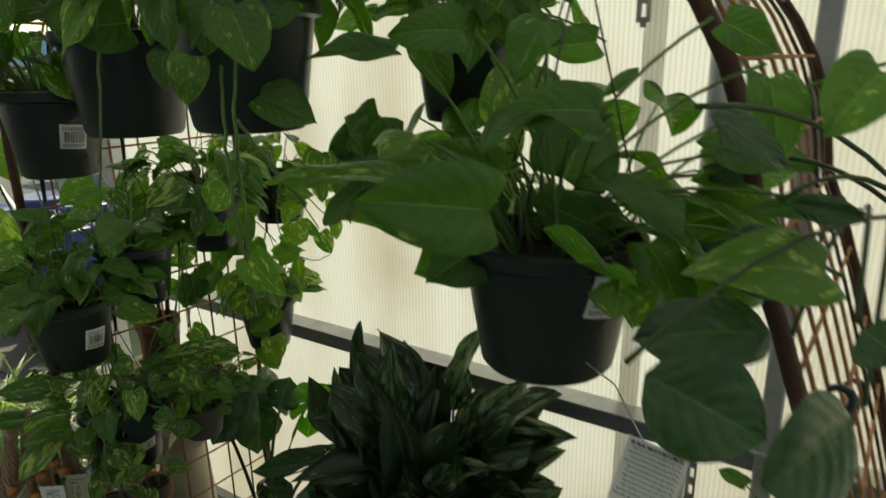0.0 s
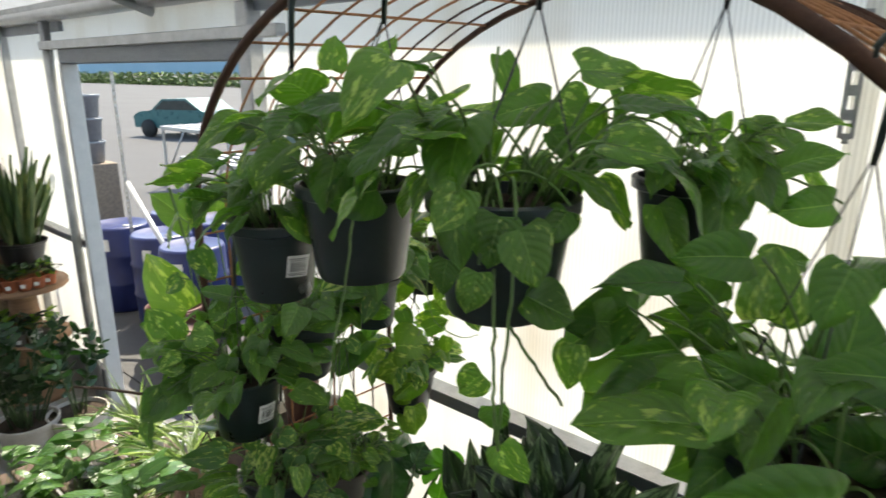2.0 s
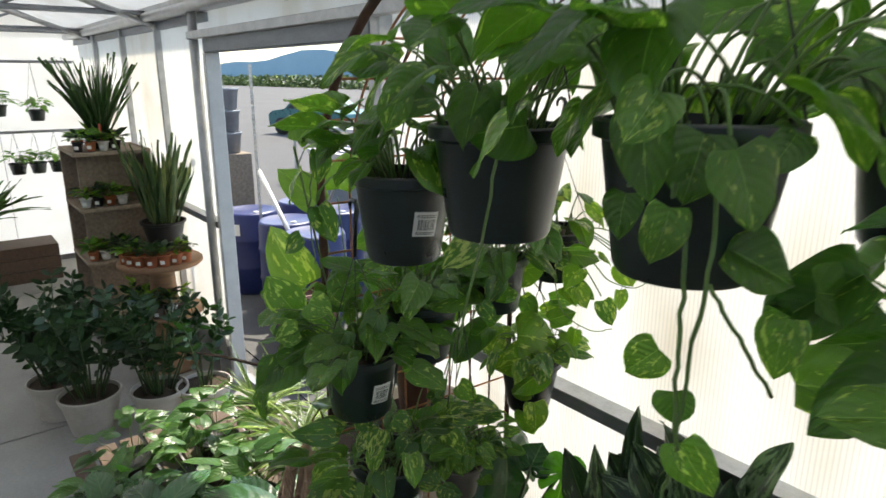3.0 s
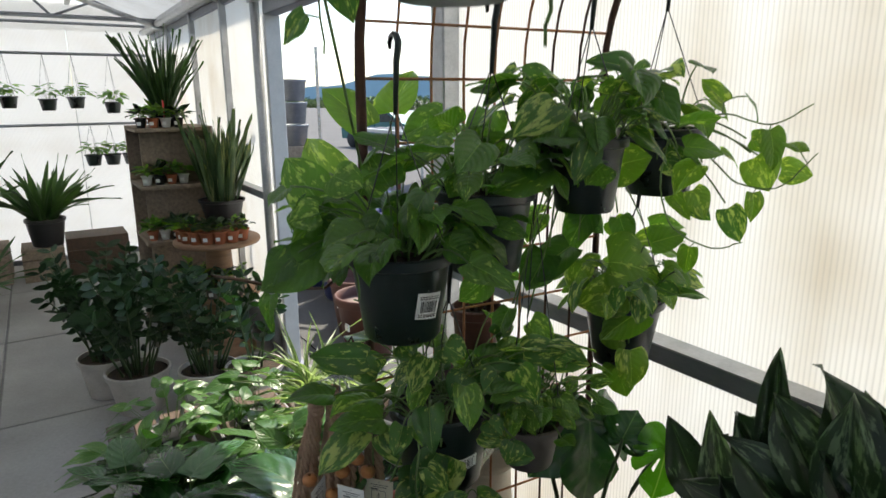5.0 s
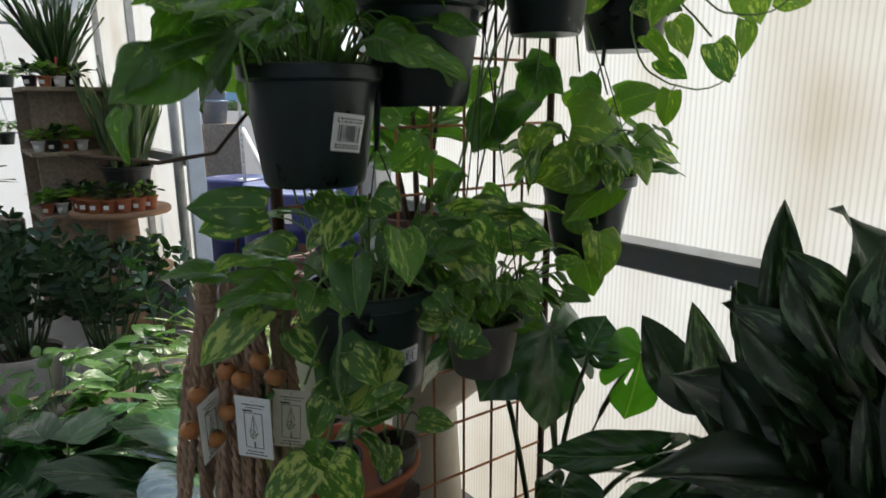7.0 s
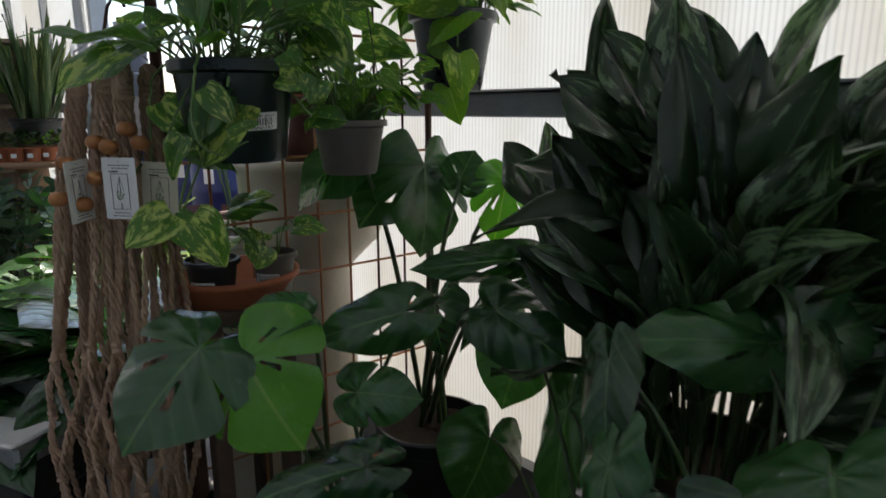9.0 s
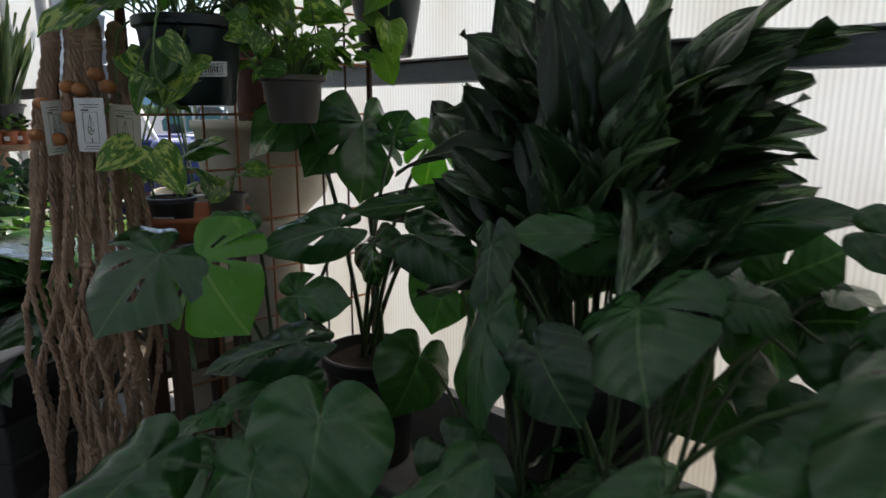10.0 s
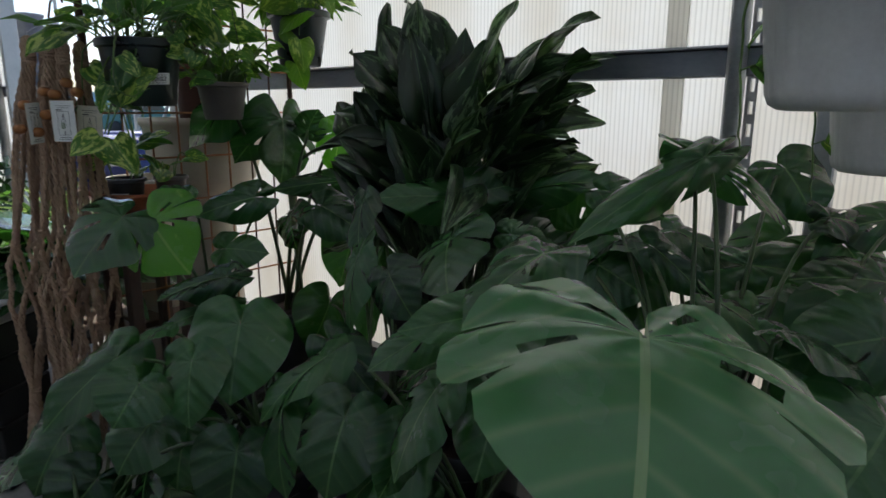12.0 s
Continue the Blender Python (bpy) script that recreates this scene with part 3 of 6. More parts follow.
# roof and its steel
RIDGE_Y, RIDGE_Z = -2.4, 4.1
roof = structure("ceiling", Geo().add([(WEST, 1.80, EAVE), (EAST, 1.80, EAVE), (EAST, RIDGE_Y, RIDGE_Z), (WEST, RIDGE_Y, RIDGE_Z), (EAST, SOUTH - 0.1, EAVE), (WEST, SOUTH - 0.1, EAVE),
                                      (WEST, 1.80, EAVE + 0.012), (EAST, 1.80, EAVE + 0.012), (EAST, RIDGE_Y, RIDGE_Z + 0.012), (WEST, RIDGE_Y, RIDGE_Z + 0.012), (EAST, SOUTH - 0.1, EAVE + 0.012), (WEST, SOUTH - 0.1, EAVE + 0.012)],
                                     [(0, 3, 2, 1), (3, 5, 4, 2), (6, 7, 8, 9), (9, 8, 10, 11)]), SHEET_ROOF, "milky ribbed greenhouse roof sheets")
for x, nm in ((WEST, "gable_west"), (EAST, "gable_east")):
    structure(nm, Geo().add([(x, 1.8, EAVE - 0.02), (x, SOUTH, EAVE - 0.02), (x, RIDGE_Y, RIDGE_Z)], [(0, 1, 2)]), SHEET_END, "milky gable of the greenhouse")
slope = (RIDGE_Z - EAVE) / (1.80 - RIDGE_Y)
steel = structure("roof_steel", Geo().box(((WEST + EAST) / 2, WALL - 0.05, EAVE - 0.01), (EAST - WEST, 0.07, 0.05)), GALV, "galvanised steel trusses and purlins under the roof")
for y in (1.55, 0.75, -0.1, -1.0, -1.9):
    part("purlin", Geo().box(((WEST + EAST) / 2, y, EAVE + (1.80 - y) * slope - 0.05), (EAST - WEST, 0.045, 0.06)), GALV, steel, smooth=False)
for x in (-8.6, -6.15, -3.7, -1.25, 1.2):
    part("rafter", Geo().tube([(x, WALL - 0.06, EAVE - 0.06), (x, RIDGE_Y, RIDGE_Z - 0.1)], 0.026, 8), GALV, steel)
    part("rafter", Geo().tube([(x, SOUTH + 0.1, EAVE - 0.06), (x, RIDGE_Y, RIDGE_Z - 0.1)], 0.026, 8), GALV, steel)
    if x < -5:
        part("tie", Geo().tube([(x, WALL - 0.1, EAVE + 0.02), (x, SOUTH + 0.1, EAVE + 0.02)], 0.022, 8), GALV_DARK, steel)
        for k in range(5):
            y0 = WALL - 0.3 - k * 0.8
            for e in (y0, y0 - 0.8):
                part("brace", Geo().tube([(x, e, EAVE + 0.02), (x, y0 - 0.4, EAVE + (1.8 - y0 + 0.4) * slope - 0.1)], 0.014, 6), GALV_DARK, steel)
part("eave_pipe", Geo().tube([(WEST, WALL - 0.12, EAVE - 0.01), (EAST, WALL - 0.12, EAVE - 0.01)], 0.034, 10), GALV, steel)


# ---- arched trellis ----
TH = radians(0.0)
FL = Vector((-2.04, 0.84, 0))
U, V = Vector((1, 0, 0)), Vector((0.06, 1, 0)).normalized()
SPAN, DEPTH, SPRING, RISE = 1.73, 0.68, 1.96, 0.63


def arch(v, s):
    """A point on the trellis: v metres deep, s from 0 (left foot) to 1 (right foot). The legs stand a little apart at the foot."""
    r = SPAN / 2
    half = 2.45
    d = s * (2 * SPRING + half)
    if d < SPRING:
        u, z = 0.0, d
    elif d < SPRING + half:
        a = math.pi * (d - SPRING) / half
        u, z = r - r * math.cos(a), SPRING + RISE * math.sin(a)
    else:
        z = 2 * SPRING + half - d
        u = SPAN + 0.55 * max(0.0, 1 - z / SPRING) ** 0.85
    return FL + U * u + V * v + Vector((0, 0, max(z, 0)))


trellis = thing("garden_arch", FL, "rusty wire garden arch hung with potted plants", "garden arch")
N = 72
for v in (0.0, DEPTH):
    part("arch_tube", Geo().tube([arch(v, i / N) for i in range(N + 1)], 0.0115 if v == 0 else 0.009, 8), RUST_DARK, trellis)
for k in range(1, 8):
    v = DEPTH * k / 8
    part("arch_wire", Geo().tube([arch(v, i / N) for i in range(N + 1)], 0.0034, 5), RUST if k < 6 else RUST_DARK, trellis)
cross = 46
for k in range(1, cross):
    s = k / cross
    p = Geo().tube([arch(-0.004, s), arch(DEPTH + 0.004, s)], 0.0034, 5)
    part("cross_wire", p, RUST, trellis)


# ---- pots and baskets ----
def pot_profile(r, h, base=0.72, lip=0.012):
    return [(0.001, 0), (r * base * 0.94, 0), (r * base, 0.006), (r * (base + (0.96 - base) * 0.9), h * 0.86), (r * 0.965, h * 0.87), (r * 0.97 + lip * 0.5, h * 0.885), (r + lip * 0.3, h * 0.985), (r, h), (r * 0.95, h), (r * 0.93, h * 0.86), (r * 0.92, h * 0.84), (0.001, h * 0.82)]


def label_on(pot, centre, r, z, az, w, h, lean=0.0, bars=True, mat=None, taper=0.0):
    """A sticker that follows the pot's side, with a bar code and unreadable print."""
    m = mat or PAPER
    ob = None

    def curved(u0, u1, z0, z1, off):
        pts = []
        for zz in (z0, z1):
            for i in range(5):
                u = u0 + (u1 - u0) * i / 4
                x, y = u * math.cos(lean) - zz * math.sin(lean), u * math.sin(lean) + zz * math.cos(lean)
                rr = r + off + taper * y
                a = az + x / r
                pts.append((centre[0] + rr * math.cos(a), centre[1] + rr * math.sin(a), z + y))
        return pts, [(i, i + 1, i + 6, i + 5) for i in range(4)]
    g = Geo()
    pts, fs = curved(-w / 2, w / 2, -h / 2, h / 2, 0.0016)
    inner, _ = curved(-w / 2, w / 2, -h / 2, h / 2, 0.0004)
    g.add(pts + inner, fs + [(a + 10, d + 10, c + 10, b + 10) for a, b, c, d in fs])
    ob = part("label", g, m, pot, "white bar-code sticker")
    g = Geo()
    rr = random.Random(int(az * 100))
    if bars:
        x = -w * 0.34
        while x < w * 0.34:
            t = rr.choice((0.012, 0.02, 0.03)) * w * 1.3
            g.add(*curved(x, min(x + t, w * 0.36), -h * 0.24, h * 0.2, 0.0024))
            x += t + rr.choice((0.02, 0.03)) * w
    for k, zz in enumerate((0.36, 0.28, -0.33, -0.40)):
        x = -w * 0.4
        while x < w * 0.36:
            t = rr.uniform(0.04, 0.12) * w
            g.add(*curved(x, min(x + t, w * 0.42), (zz - 0.02) * h, (zz + 0.02) * h, 0.0024))
            x += t + 0.03 * w
    part("print", g, INK, ob)
    return ob


def build_pot(parent, at, r, h, mat, base=0.72, soil=True, name="pot"):
    """Pot with its rim at height at.z; returns the pot part."""
    pot = sharp(part(name, Geo().lathe([(a, b + at[2] - h) for a, b in pot_profile(r, h, base)], 36, (at[0], at[1], 0)), mat, parent))
    if soil:
        g = Geo()
        pts = []
        rr = random.Random(int(at[0] * 1000))
        for k in range(5):
            for i in range(18):
                a = 6.28319 * i / 18
                q = r * 0.925 * k / 4
                pts.append((at[0] + q * math.cos(a), at[1] + q * math.sin(a), at[2] - h * 0.10 + rr.uniform(-0.004, 0.006)))
        g.add(pts, [(k * 18 + i, k * 18 + (i + 1) % 18, k * 18 + 18 + (i + 1) % 18, k * 18 + 18 + i) for k in range(4) for i in range(18)])
        part("soil", g, SOIL, parent)
    return pot


def hook_shape(g, top, drop=0.12):
    """An S-shaped plastic hook hanging from top."""
    t = Vector(top)
    pts = [t + Vector((0.016 * math.cos(a), 0, 0.016 * math.sin(a) - 0.004)) for a in (3.6, 2.9, 2.2, 1.57, 0.9, 0.2, -0.4)]
    pts += [t + Vector((0.008, 0, -0.03)), t + Vector((0.0, 0, -drop))]
    g.tube(pts, [0.003, 0.0045, 0.005, 0.0055, 0.006, 0.0065, 0.0065, 0.006, 0.004], 8)


def hanger(parent, at, r, top, mat=WIRE):
    """Three wires from the rim to a hook."""
    top = Vector(top)
    knot = top + Vector((0, 0, -0.11))
    for k in range(3):
        a = 0.6 + k * 2.0944
        part("hanger_wire", Geo().tube([(at[0] + (r + 0.002) * math.cos(a), at[1] + (r + 0.002) * math.sin(a), at[2] - 0.008), knot], 0.0013, 5), mat, parent)
    g = Geo()
    hook_shape(g, top)
    part("hook", g, HOOK, parent)


def pothos(parent, stems, at, r, meshes, count, seed, reach=0.15, size=(0.07, 0.115), tall=0.13, wide=0.80):
    """A bushy vine plant: arching stalks with heart leaves that face outwards and up, the lower ones spilling over the rim."""
    rr = random.Random(seed)
    for i in range(int(count * 1.45)):
        az = rr.uniform(0, 6.283)
        q = r * 0.8 * math.sqrt(rr.random())
        low = i % 7 < 1
        root = Vector((at[0] + q * math.cos(az), at[1] + q * math.sin(az), at[2] - 0.012))
        out = Vector((math.cos(az + rr.uniform(-0.6, 0.6)), math.sin(az + rr.uniform(-0.6, 0.6)), 0)).normalized()
        top = rr.random()
        if low:
            base = Vector((at[0], at[1], at[2])) + out * r * rr.uniform(0.75, 1.25) + Vector((0, 0, rr.uniform(0.1, 0.55) * tall))
            drop = rr.uniform(-1.0, 0.15)
        else:
            base = root + out * reach * rr.uniform(0.2, 0.95) + Vector((0, 0, tall * (0.15 + 0.95 * (1 - top * top)) * rr.uniform(0.6, 1.1)))
            drop = rr.uniform(-0.85, 0.45)
        ln = rr.uniform(*size)
        tip = base + (out * math.cos(drop) + Vector((rr.uniform(-0.3, 0.3), rr.uniform(-0.3, 0.3), math.sin(drop)))).normalized() * ln
        if max(base.y, tip.y) > 1.585:
            continue
        face = Vector((out.x * (0.9 if low else 0.4), out.y * (0.9 if low else 0.4), 1.0)) + VIEW * 0.35 + Vector((rr.uniform(-0.8, 0.8), rr.uniform(-0.8, 0.8), 0))
        part("leaf", rr.choice(meshes), None, parent, m=leaf_pose(base, tip, ln * wide * rr.uniform(0.85, 1.1), face))
        stems.tube(bend(root, base, 0, 6, 0.025 if not low else 0.04), [0.0024 - 0.00015 * k for k in range(7)], 6)


def smooth_line(pts, n=7):
    """A soft line through points."""
    pts = [Vector(p) for p in pts]
    ext = [pts[0] * 2 - pts[1]] + pts + [pts[-1] * 2 - pts[-2]]
    out = []
    for a, b, c, d in zip(ext, ext[1:], ext[2:], ext[3:]):
        for i in range(n):
            t = i / n
            out.append(0.5 * (2 * b + (c - a) * t + (2 * a - 5 * b + 4 * c - d) * t * t + (3 * b - a - 3 * c + d) * t ** 3))
    return out + [pts[-1]]


def trailing(parent, stems, path, meshes, seed, step=0.055, size=(0.05, 0.08), thick=0.0024, start=0.3):
    """A vine along a path with leaves on short stalks to either side."""
    rr = random.Random(seed)
    pts = [Vector(p) for p in path]
    fine = [p + Vector((rr.uniform(-1, 1), rr.uniform(-1, 1), rr.uniform(-1, 1))) * 0.0014 for p in smooth_line(pts)]
    stems.tube(fine, [thick * (1 - 0.5 * i / len(fine)) for i in range(len(fine))], 6)
    gone, side = 0.0, 1
    for i in range(1, len(fine)):
        gone += (fine[i] - fine[i - 1]).length
        if gone > step and i > len(fine) * start:
            gone, side = 0.0, -side
            d = (fine[i] - fine[i - 1]).normalized()
            o = d.cross(VIEW).normalized() * side
            b = fine[i] + o * 0.02 + Vector((0, 0, 0.008))
            ln = rr.uniform(*size)
            t = b + (o * 0.7 + d * 0.3 + Vector((0, 0, -0.5)) + Vector((rr.uniform(-0.4, 0.4), rr.uniform(-0.4, 0.4), 0))).normalized() * ln
            part("leaf", rr.choice(meshes), None, parent, m=leaf_pose(b, t, ln * 0.72, VIEW + Vector((rr.uniform(-0.6, 0.6), rr.uniform(-0.4, 0.4), rr.uniform(0, 0.6)))))
            stems.tube([fine[i], b], 0.0012, 4)


def basket(at, r, h, top, label, meshes, count, seed, heroes=(), hero_meshes=None, vines=(), reach=0.15, size=(0.058, 0.102), tall=0.13, mat=None, base=0.74, sticker=None, hung=True, name="hanging_basket"):
    """A potted vine on a wire hanger."""
    ob = thing(name, (at[0], at[1], at[2] - h), label, "hanging plant" if hung else "potted plant", "plants hung on the arch" if hung else "")
    pot = build_pot(ob, at, r, h, mat or POT, base)
    if hung:
        hanger(ob, at, r, top)
    stems = Geo()
    if count:
        pothos(ob, stems, at, r, meshes, count, seed, reach, size, tall)
    for rows, root in heroes:
        hero_leaves(ob, stems, rows, hero_meshes or meshes, root)
    for n, (path, vm, step, sz) in enumerate(vines):
        trailing(ob, stems, path, vm, seed * 10 + n, step, sz)
    part("stem", stems, STEM, ob, kind="stuff")
    if sticker:
        az, dz, w, hh, lean = sticker
        k = 1 - (1 - base) * (dz / h)
        label_on(pot, at, r * k * 0.975, at[2] - dz, az, w, hh, lean, taper=(1 - base) * r / h)
    return ob


# leaves that stand out: stalk end, tip and width
MON_RIGHT = [
    (-0.290, 0.601, 0.905, -0.190, 0.381, 0.868, 0.330),
    (-0.416, 1.167, 1.035, -0.253, 1.296, 0.932, 0.069),
    (-0.414, 1.144, 1.042, -0.526, 0.922, 0.948, 0.074),
    (-0.219, 0.940, 0.831, -0.112, 0.954, 0.807, 0.095),
    (-0.350, 1.475, 1.003, -0.271, 1.448, 0.916, 0.147),
    (-0.366, 1.345, 0.823, -0.161, 1.443, 0.815, 0.130),
    (-0.503, 1.316, 0.879, -0.394, 1.327, 0.839, 0.113),
    (-0.499, 1.184, 0.866, -0.391, 1.186, 0.797, 0.073),
    (-0.251, 1.401, 0.924, -0.168, 1.465, 0.914, 0.085),
    (-0.359, 1.144, 0.793, -0.227, 1.168, 0.731, 0.133),
    (-0.261, 1.285, 0.778, -0.140, 1.308, 0.745, 0.110),
    (-0.374, 0.994, 0.771, -0.294, 0.986, 0.747, 0.130),
    (-0.319, 1.172, 0.774, -0.355, 1.060, 0.717, 0.133),
    (-0.187, 1.144, 0.762, -0.114, 1.123, 0.715, 0.130),
    (-0.591, 1.241, 0.867, -0.636, 1.133, 0.844, 0.124),
    (-0.598, 1.157, 0.823, -0.496, 1.163, 0.783, 0.130),
    (-0.461, 1.337, 0.834, -0.349, 1.343, 0.769, 0.147),
    (-0.218, 1.412, 0.867, -0.147, 1.384, 0.798, 0.135),
    (-0.341, 1.507, 0.858, -0.404, 1.377, 0.811, 0.141),
    (-0.643, 1.289, 0.951, -0.527, 1.308, 0.918, 0.094),
    (-0.124, 1.014, 0.824, -0.221, 0.931, 0.807, 0.120),
    (-0.146, 1.328, 0.831, -0.262, 1.242, 0.859, 0.120),
    (-0.151, 1.184, 0.806, -0.159, 1.087, 0.715, 0.200),
    (-0.178, 1.083, 0.756, -0.112, 1.015, 0.653, 0.200),
    (-0.171, 1.464, 0.919, -0.272, 1.378, 0.903, 0.090),
    (-0.101, 0.941, 0.731, -0.124, 0.852, 0.671, 0.180),
    (-0.914, 1.593, 0.789, -0.830, 1.615, 0.819, 0.180),
    (-0.921, 1.436, 0.775, -0.821, 1.461, 0.767, 0.180),
    (-0.250, 1.227, 0.774, -0.302, 1.113, 0.753, 0.150),
]
MON_MID = [
    (-0.834, 1.602, 0.812, -0.731, 1.647, 0.871, 0.180),
    (-0.772, 1.501, 0.746, -0.669, 1.535, 0.772, 0.180),
    (-0.869, 1.490, 0.782, -0.747, 1.448, 0.724, 0.160),
    (-0.740, 1.618, 0.803, -0.661, 1.621, 0.796, 0.160),
    (-0.864, 1.019, 0.861, -0.823, 0.925, 0.785, 0.199),
    (-0.515, 0.792, 0.922, -0.551, 0.648, 0.887, 0.114),
    (-0.767, 1.101, 0.872, -0.699, 1.151, 0.856, 0.069),
    (-0.994, 1.194, 0.918, -1.098, 1.051, 0.943, 0.105),
    (-0.979, 1.207, 0.921, -0.873, 1.302, 0.957, 0.113),
    (-0.852, 1.314, 0.938, -0.666, 1.348, 0.993, 0.071),
    (-0.696, 0.772, 0.670, -0.719, 0.658, 0.566, 0.104),
    (-0.716, 0.781, 0.761, -0.753, 0.677, 0.731, 0.068),
    (-1.120, 1.022, 0.906, -1.088, 0.953, 0.804, 0.069),
    (-1.077, 0.963, 0.804, -1.059, 0.868, 0.652, 0.079),
    (-0.981, 0.966, 0.775, -0.907, 0.939, 0.703, 0.117),
    (-0.566, 0.727, 0.840, -0.619, 0.617, 0.834, 0.070),
]
MON_FILL = [
    (-0.593, 1.134, 0.725, -0.639, 1.011, 0.658, 0.152),
    (-0.665, 1.150, 0.754, -0.541, 1.166, 0.693, 0.136),
    (-0.552, 1.248, 0.777, -0.572, 1.139, 0.682, 0.113),
    (-0.426, 1.196, 0.700, -0.308, 1.206, 0.633, 0.156),
    (-0.691, 0.982, 0.699, -0.681, 0.894, 0.593, 0.135),
    (-0.910, 0.763, 0.554, -0.895, 0.675, 0.433, 0.167),
    (-0.637, 0.876, 0.640, -0.626, 0.786, 0.521, 0.133),
    (-1.055, 0.866, 0.634, -0.947, 0.867, 0.562, 0.106),
    (-0.517, 1.050, 0.678, -0.534, 0.943, 0.583, 0.140),
    (-0.695, 1.113, 0.709, -0.704, 1.016, 0.628, 0.124),
    (-0.784, 0.797, 0.548, -0.760, 0.726, 0.458, 0.120),
]
MON_DEEP = [
    (-0.961, 1.749, 0.742, -0.988, 1.625, 0.666, 0.226),
    (-0.859, 1.624, 0.710, -0.796, 1.584, 0.610, 0.170),
    (-1.135, 1.743, 0.820, -0.997, 1.793, 0.767, 0.195),
    (-1.266, 1.537, 0.820, -1.272, 1.425, 0.708, 0.223),
    (-0.966, 1.830, 0.785, -0.865, 1.846, 0.742, 0.176),
    (-0.897, 1.413, 0.621, -0.914, 1.304, 0.559, 0.191),
    (-1.263, 1.336, 0.628, -1.168, 1.339, 0.560, 0.163),
    (-1.373, 1.306, 0.652, -1.347, 1.201, 0.465, 0.107),
    (-1.574, 1.418, 0.731, -1.548, 1.325, 0.582, 0.170),
    (-0.794, 1.447, 0.628, -0.796, 1.354, 0.572, 0.164),
    (-1.407, 1.502, 0.695, -1.398, 1.410, 0.601, 0.152),
    (-1.561, 1.292, 0.519, -1.541, 1.202, 0.395, 0.177),
    (-1.504, 1.450, 0.877, -1.558, 1.167, 0.840, 0.150),
    (-1.436, 1.452, 0.880, -1.288, 1.451, 0.834, 0.160),
]
MON_CORNER = [
    (-1.631, 0.524, 0.371, -1.629, 0.427, 0.258, 0.157),
    (-1.505, 0.538, 0.296, -1.508, 0.447, 0.215, 0.164),
    (-1.417, 0.613, 0.309, -1.382, 0.549, 0.215, 0.164),
    (-1.141, 0.675, 0.438, -1.122, 0.627, 0.305, 0.160),
    (-1.730, 0.490, 0.306, -1.759, 0.387, 0.254, 0.135),
    (-1.963, 0.840, 0.368, -1.928, 0.781, 0.298, 0.177),
    (-1.697, 0.905, 0.415, -1.585, 0.938, 0.390, 0.147),
]
MON_LEFT = [
    (-1.409, 0.572, 0.604, -1.419, 0.407, 0.518, 0.121),
    (-1.268, 0.550, 0.594, -1.247, 0.486, 0.537, 0.136),
    (-1.238, 0.648, 0.618, -1.194, 0.588, 0.513, 0.130),
    (-1.214, 0.749, 0.675, -1.158, 0.667, 0.548, 0.192),
    (-1.030, 0.817, 0.624, -1.096, 0.677, 0.549, 0.107),
    (-1.082, 0.749, 0.528, -1.045, 0.668, 0.373, 0.158),
    (-1.381, 0.615, 0.446, -1.385, 0.524, 0.370, 0.158),
    (-1.377, 0.812, 0.664, -1.446, 0.689, 0.658, 0.072),
    (-1.432, 0.693, 0.635, -1.435, 0.623, 0.627, 0.063),
    (-1.334, 0.673, 0.424, -1.309, 0.609, 0.312, 0.161),
]
MON_SPLIT = [
    (-1.613, 0.706, 0.868, -1.594, 0.564, 0.780, 0.189),
    (-1.556, 0.749, 0.859, -1.441, 0.747, 0.758, 0.205),
    (-1.458, 0.971, 0.901, -1.528, 0.842, 0.877, 0.092),
    (-1.356, 0.812, 0.743, -1.438, 0.676, 0.729, 0.083),
    (-1.496, 0.905, 0.774, -1.416, 0.969, 0.772, 0.093),
    (-1.545, 0.837, 0.907, -1.562, 0.761, 0.921, 0.082),
]
MON_BACK = [
    (-1.832, 1.354, 1.086, -1.747, 1.305, 0.904, 0.230),
    (-1.860, 1.330, 1.080, -1.850, 1.178, 0.984, 0.173),
    (-1.679, 1.467, 1.050, -1.662, 1.417, 0.919, 0.133),
    (-1.726, 1.288, 0.785, -1.679, 1.235, 0.698, 0.165),
    (-1.891, 1.186, 1.125, -1.943, 1.052, 1.032, 0.166),
    (-1.577, 1.376, 0.901, -1.707, 1.200, 0.886, 0.079),
    (-1.460, 1.193, 0.853, -1.323, 1.224, 0.800, 0.134),
    (-1.762, 1.401, 1.053, -1.750, 1.431, 1.126, 0.112),
]
LEAVES_B = [
    (-1.041, 0.597, 2.219, -1.065, 0.508, 2.210, 0.063),
    (-1.100, 0.755, 2.312, -1.123, 0.642, 2.285, 0.048),
    (-1.215, 0.614, 2.271, -1.241, 0.622, 2.361, 0.059),
    (-1.256, 0.684, 2.366, -1.263, 0.704, 2.435, 0.041),
    (-1.206, 0.741, 2.375, -1.200, 0.774, 2.439, 0.035),
    (-1.286, 0.589, 2.286, -1.351, 0.529, 2.311, 0.036),
    (-1.209, 0.708, 2.298, -1.254, 0.713, 2.358, 0.054),
    (-1.150, 0.750, 2.247, -1.164, 0.796, 2.323, 0.054),
]
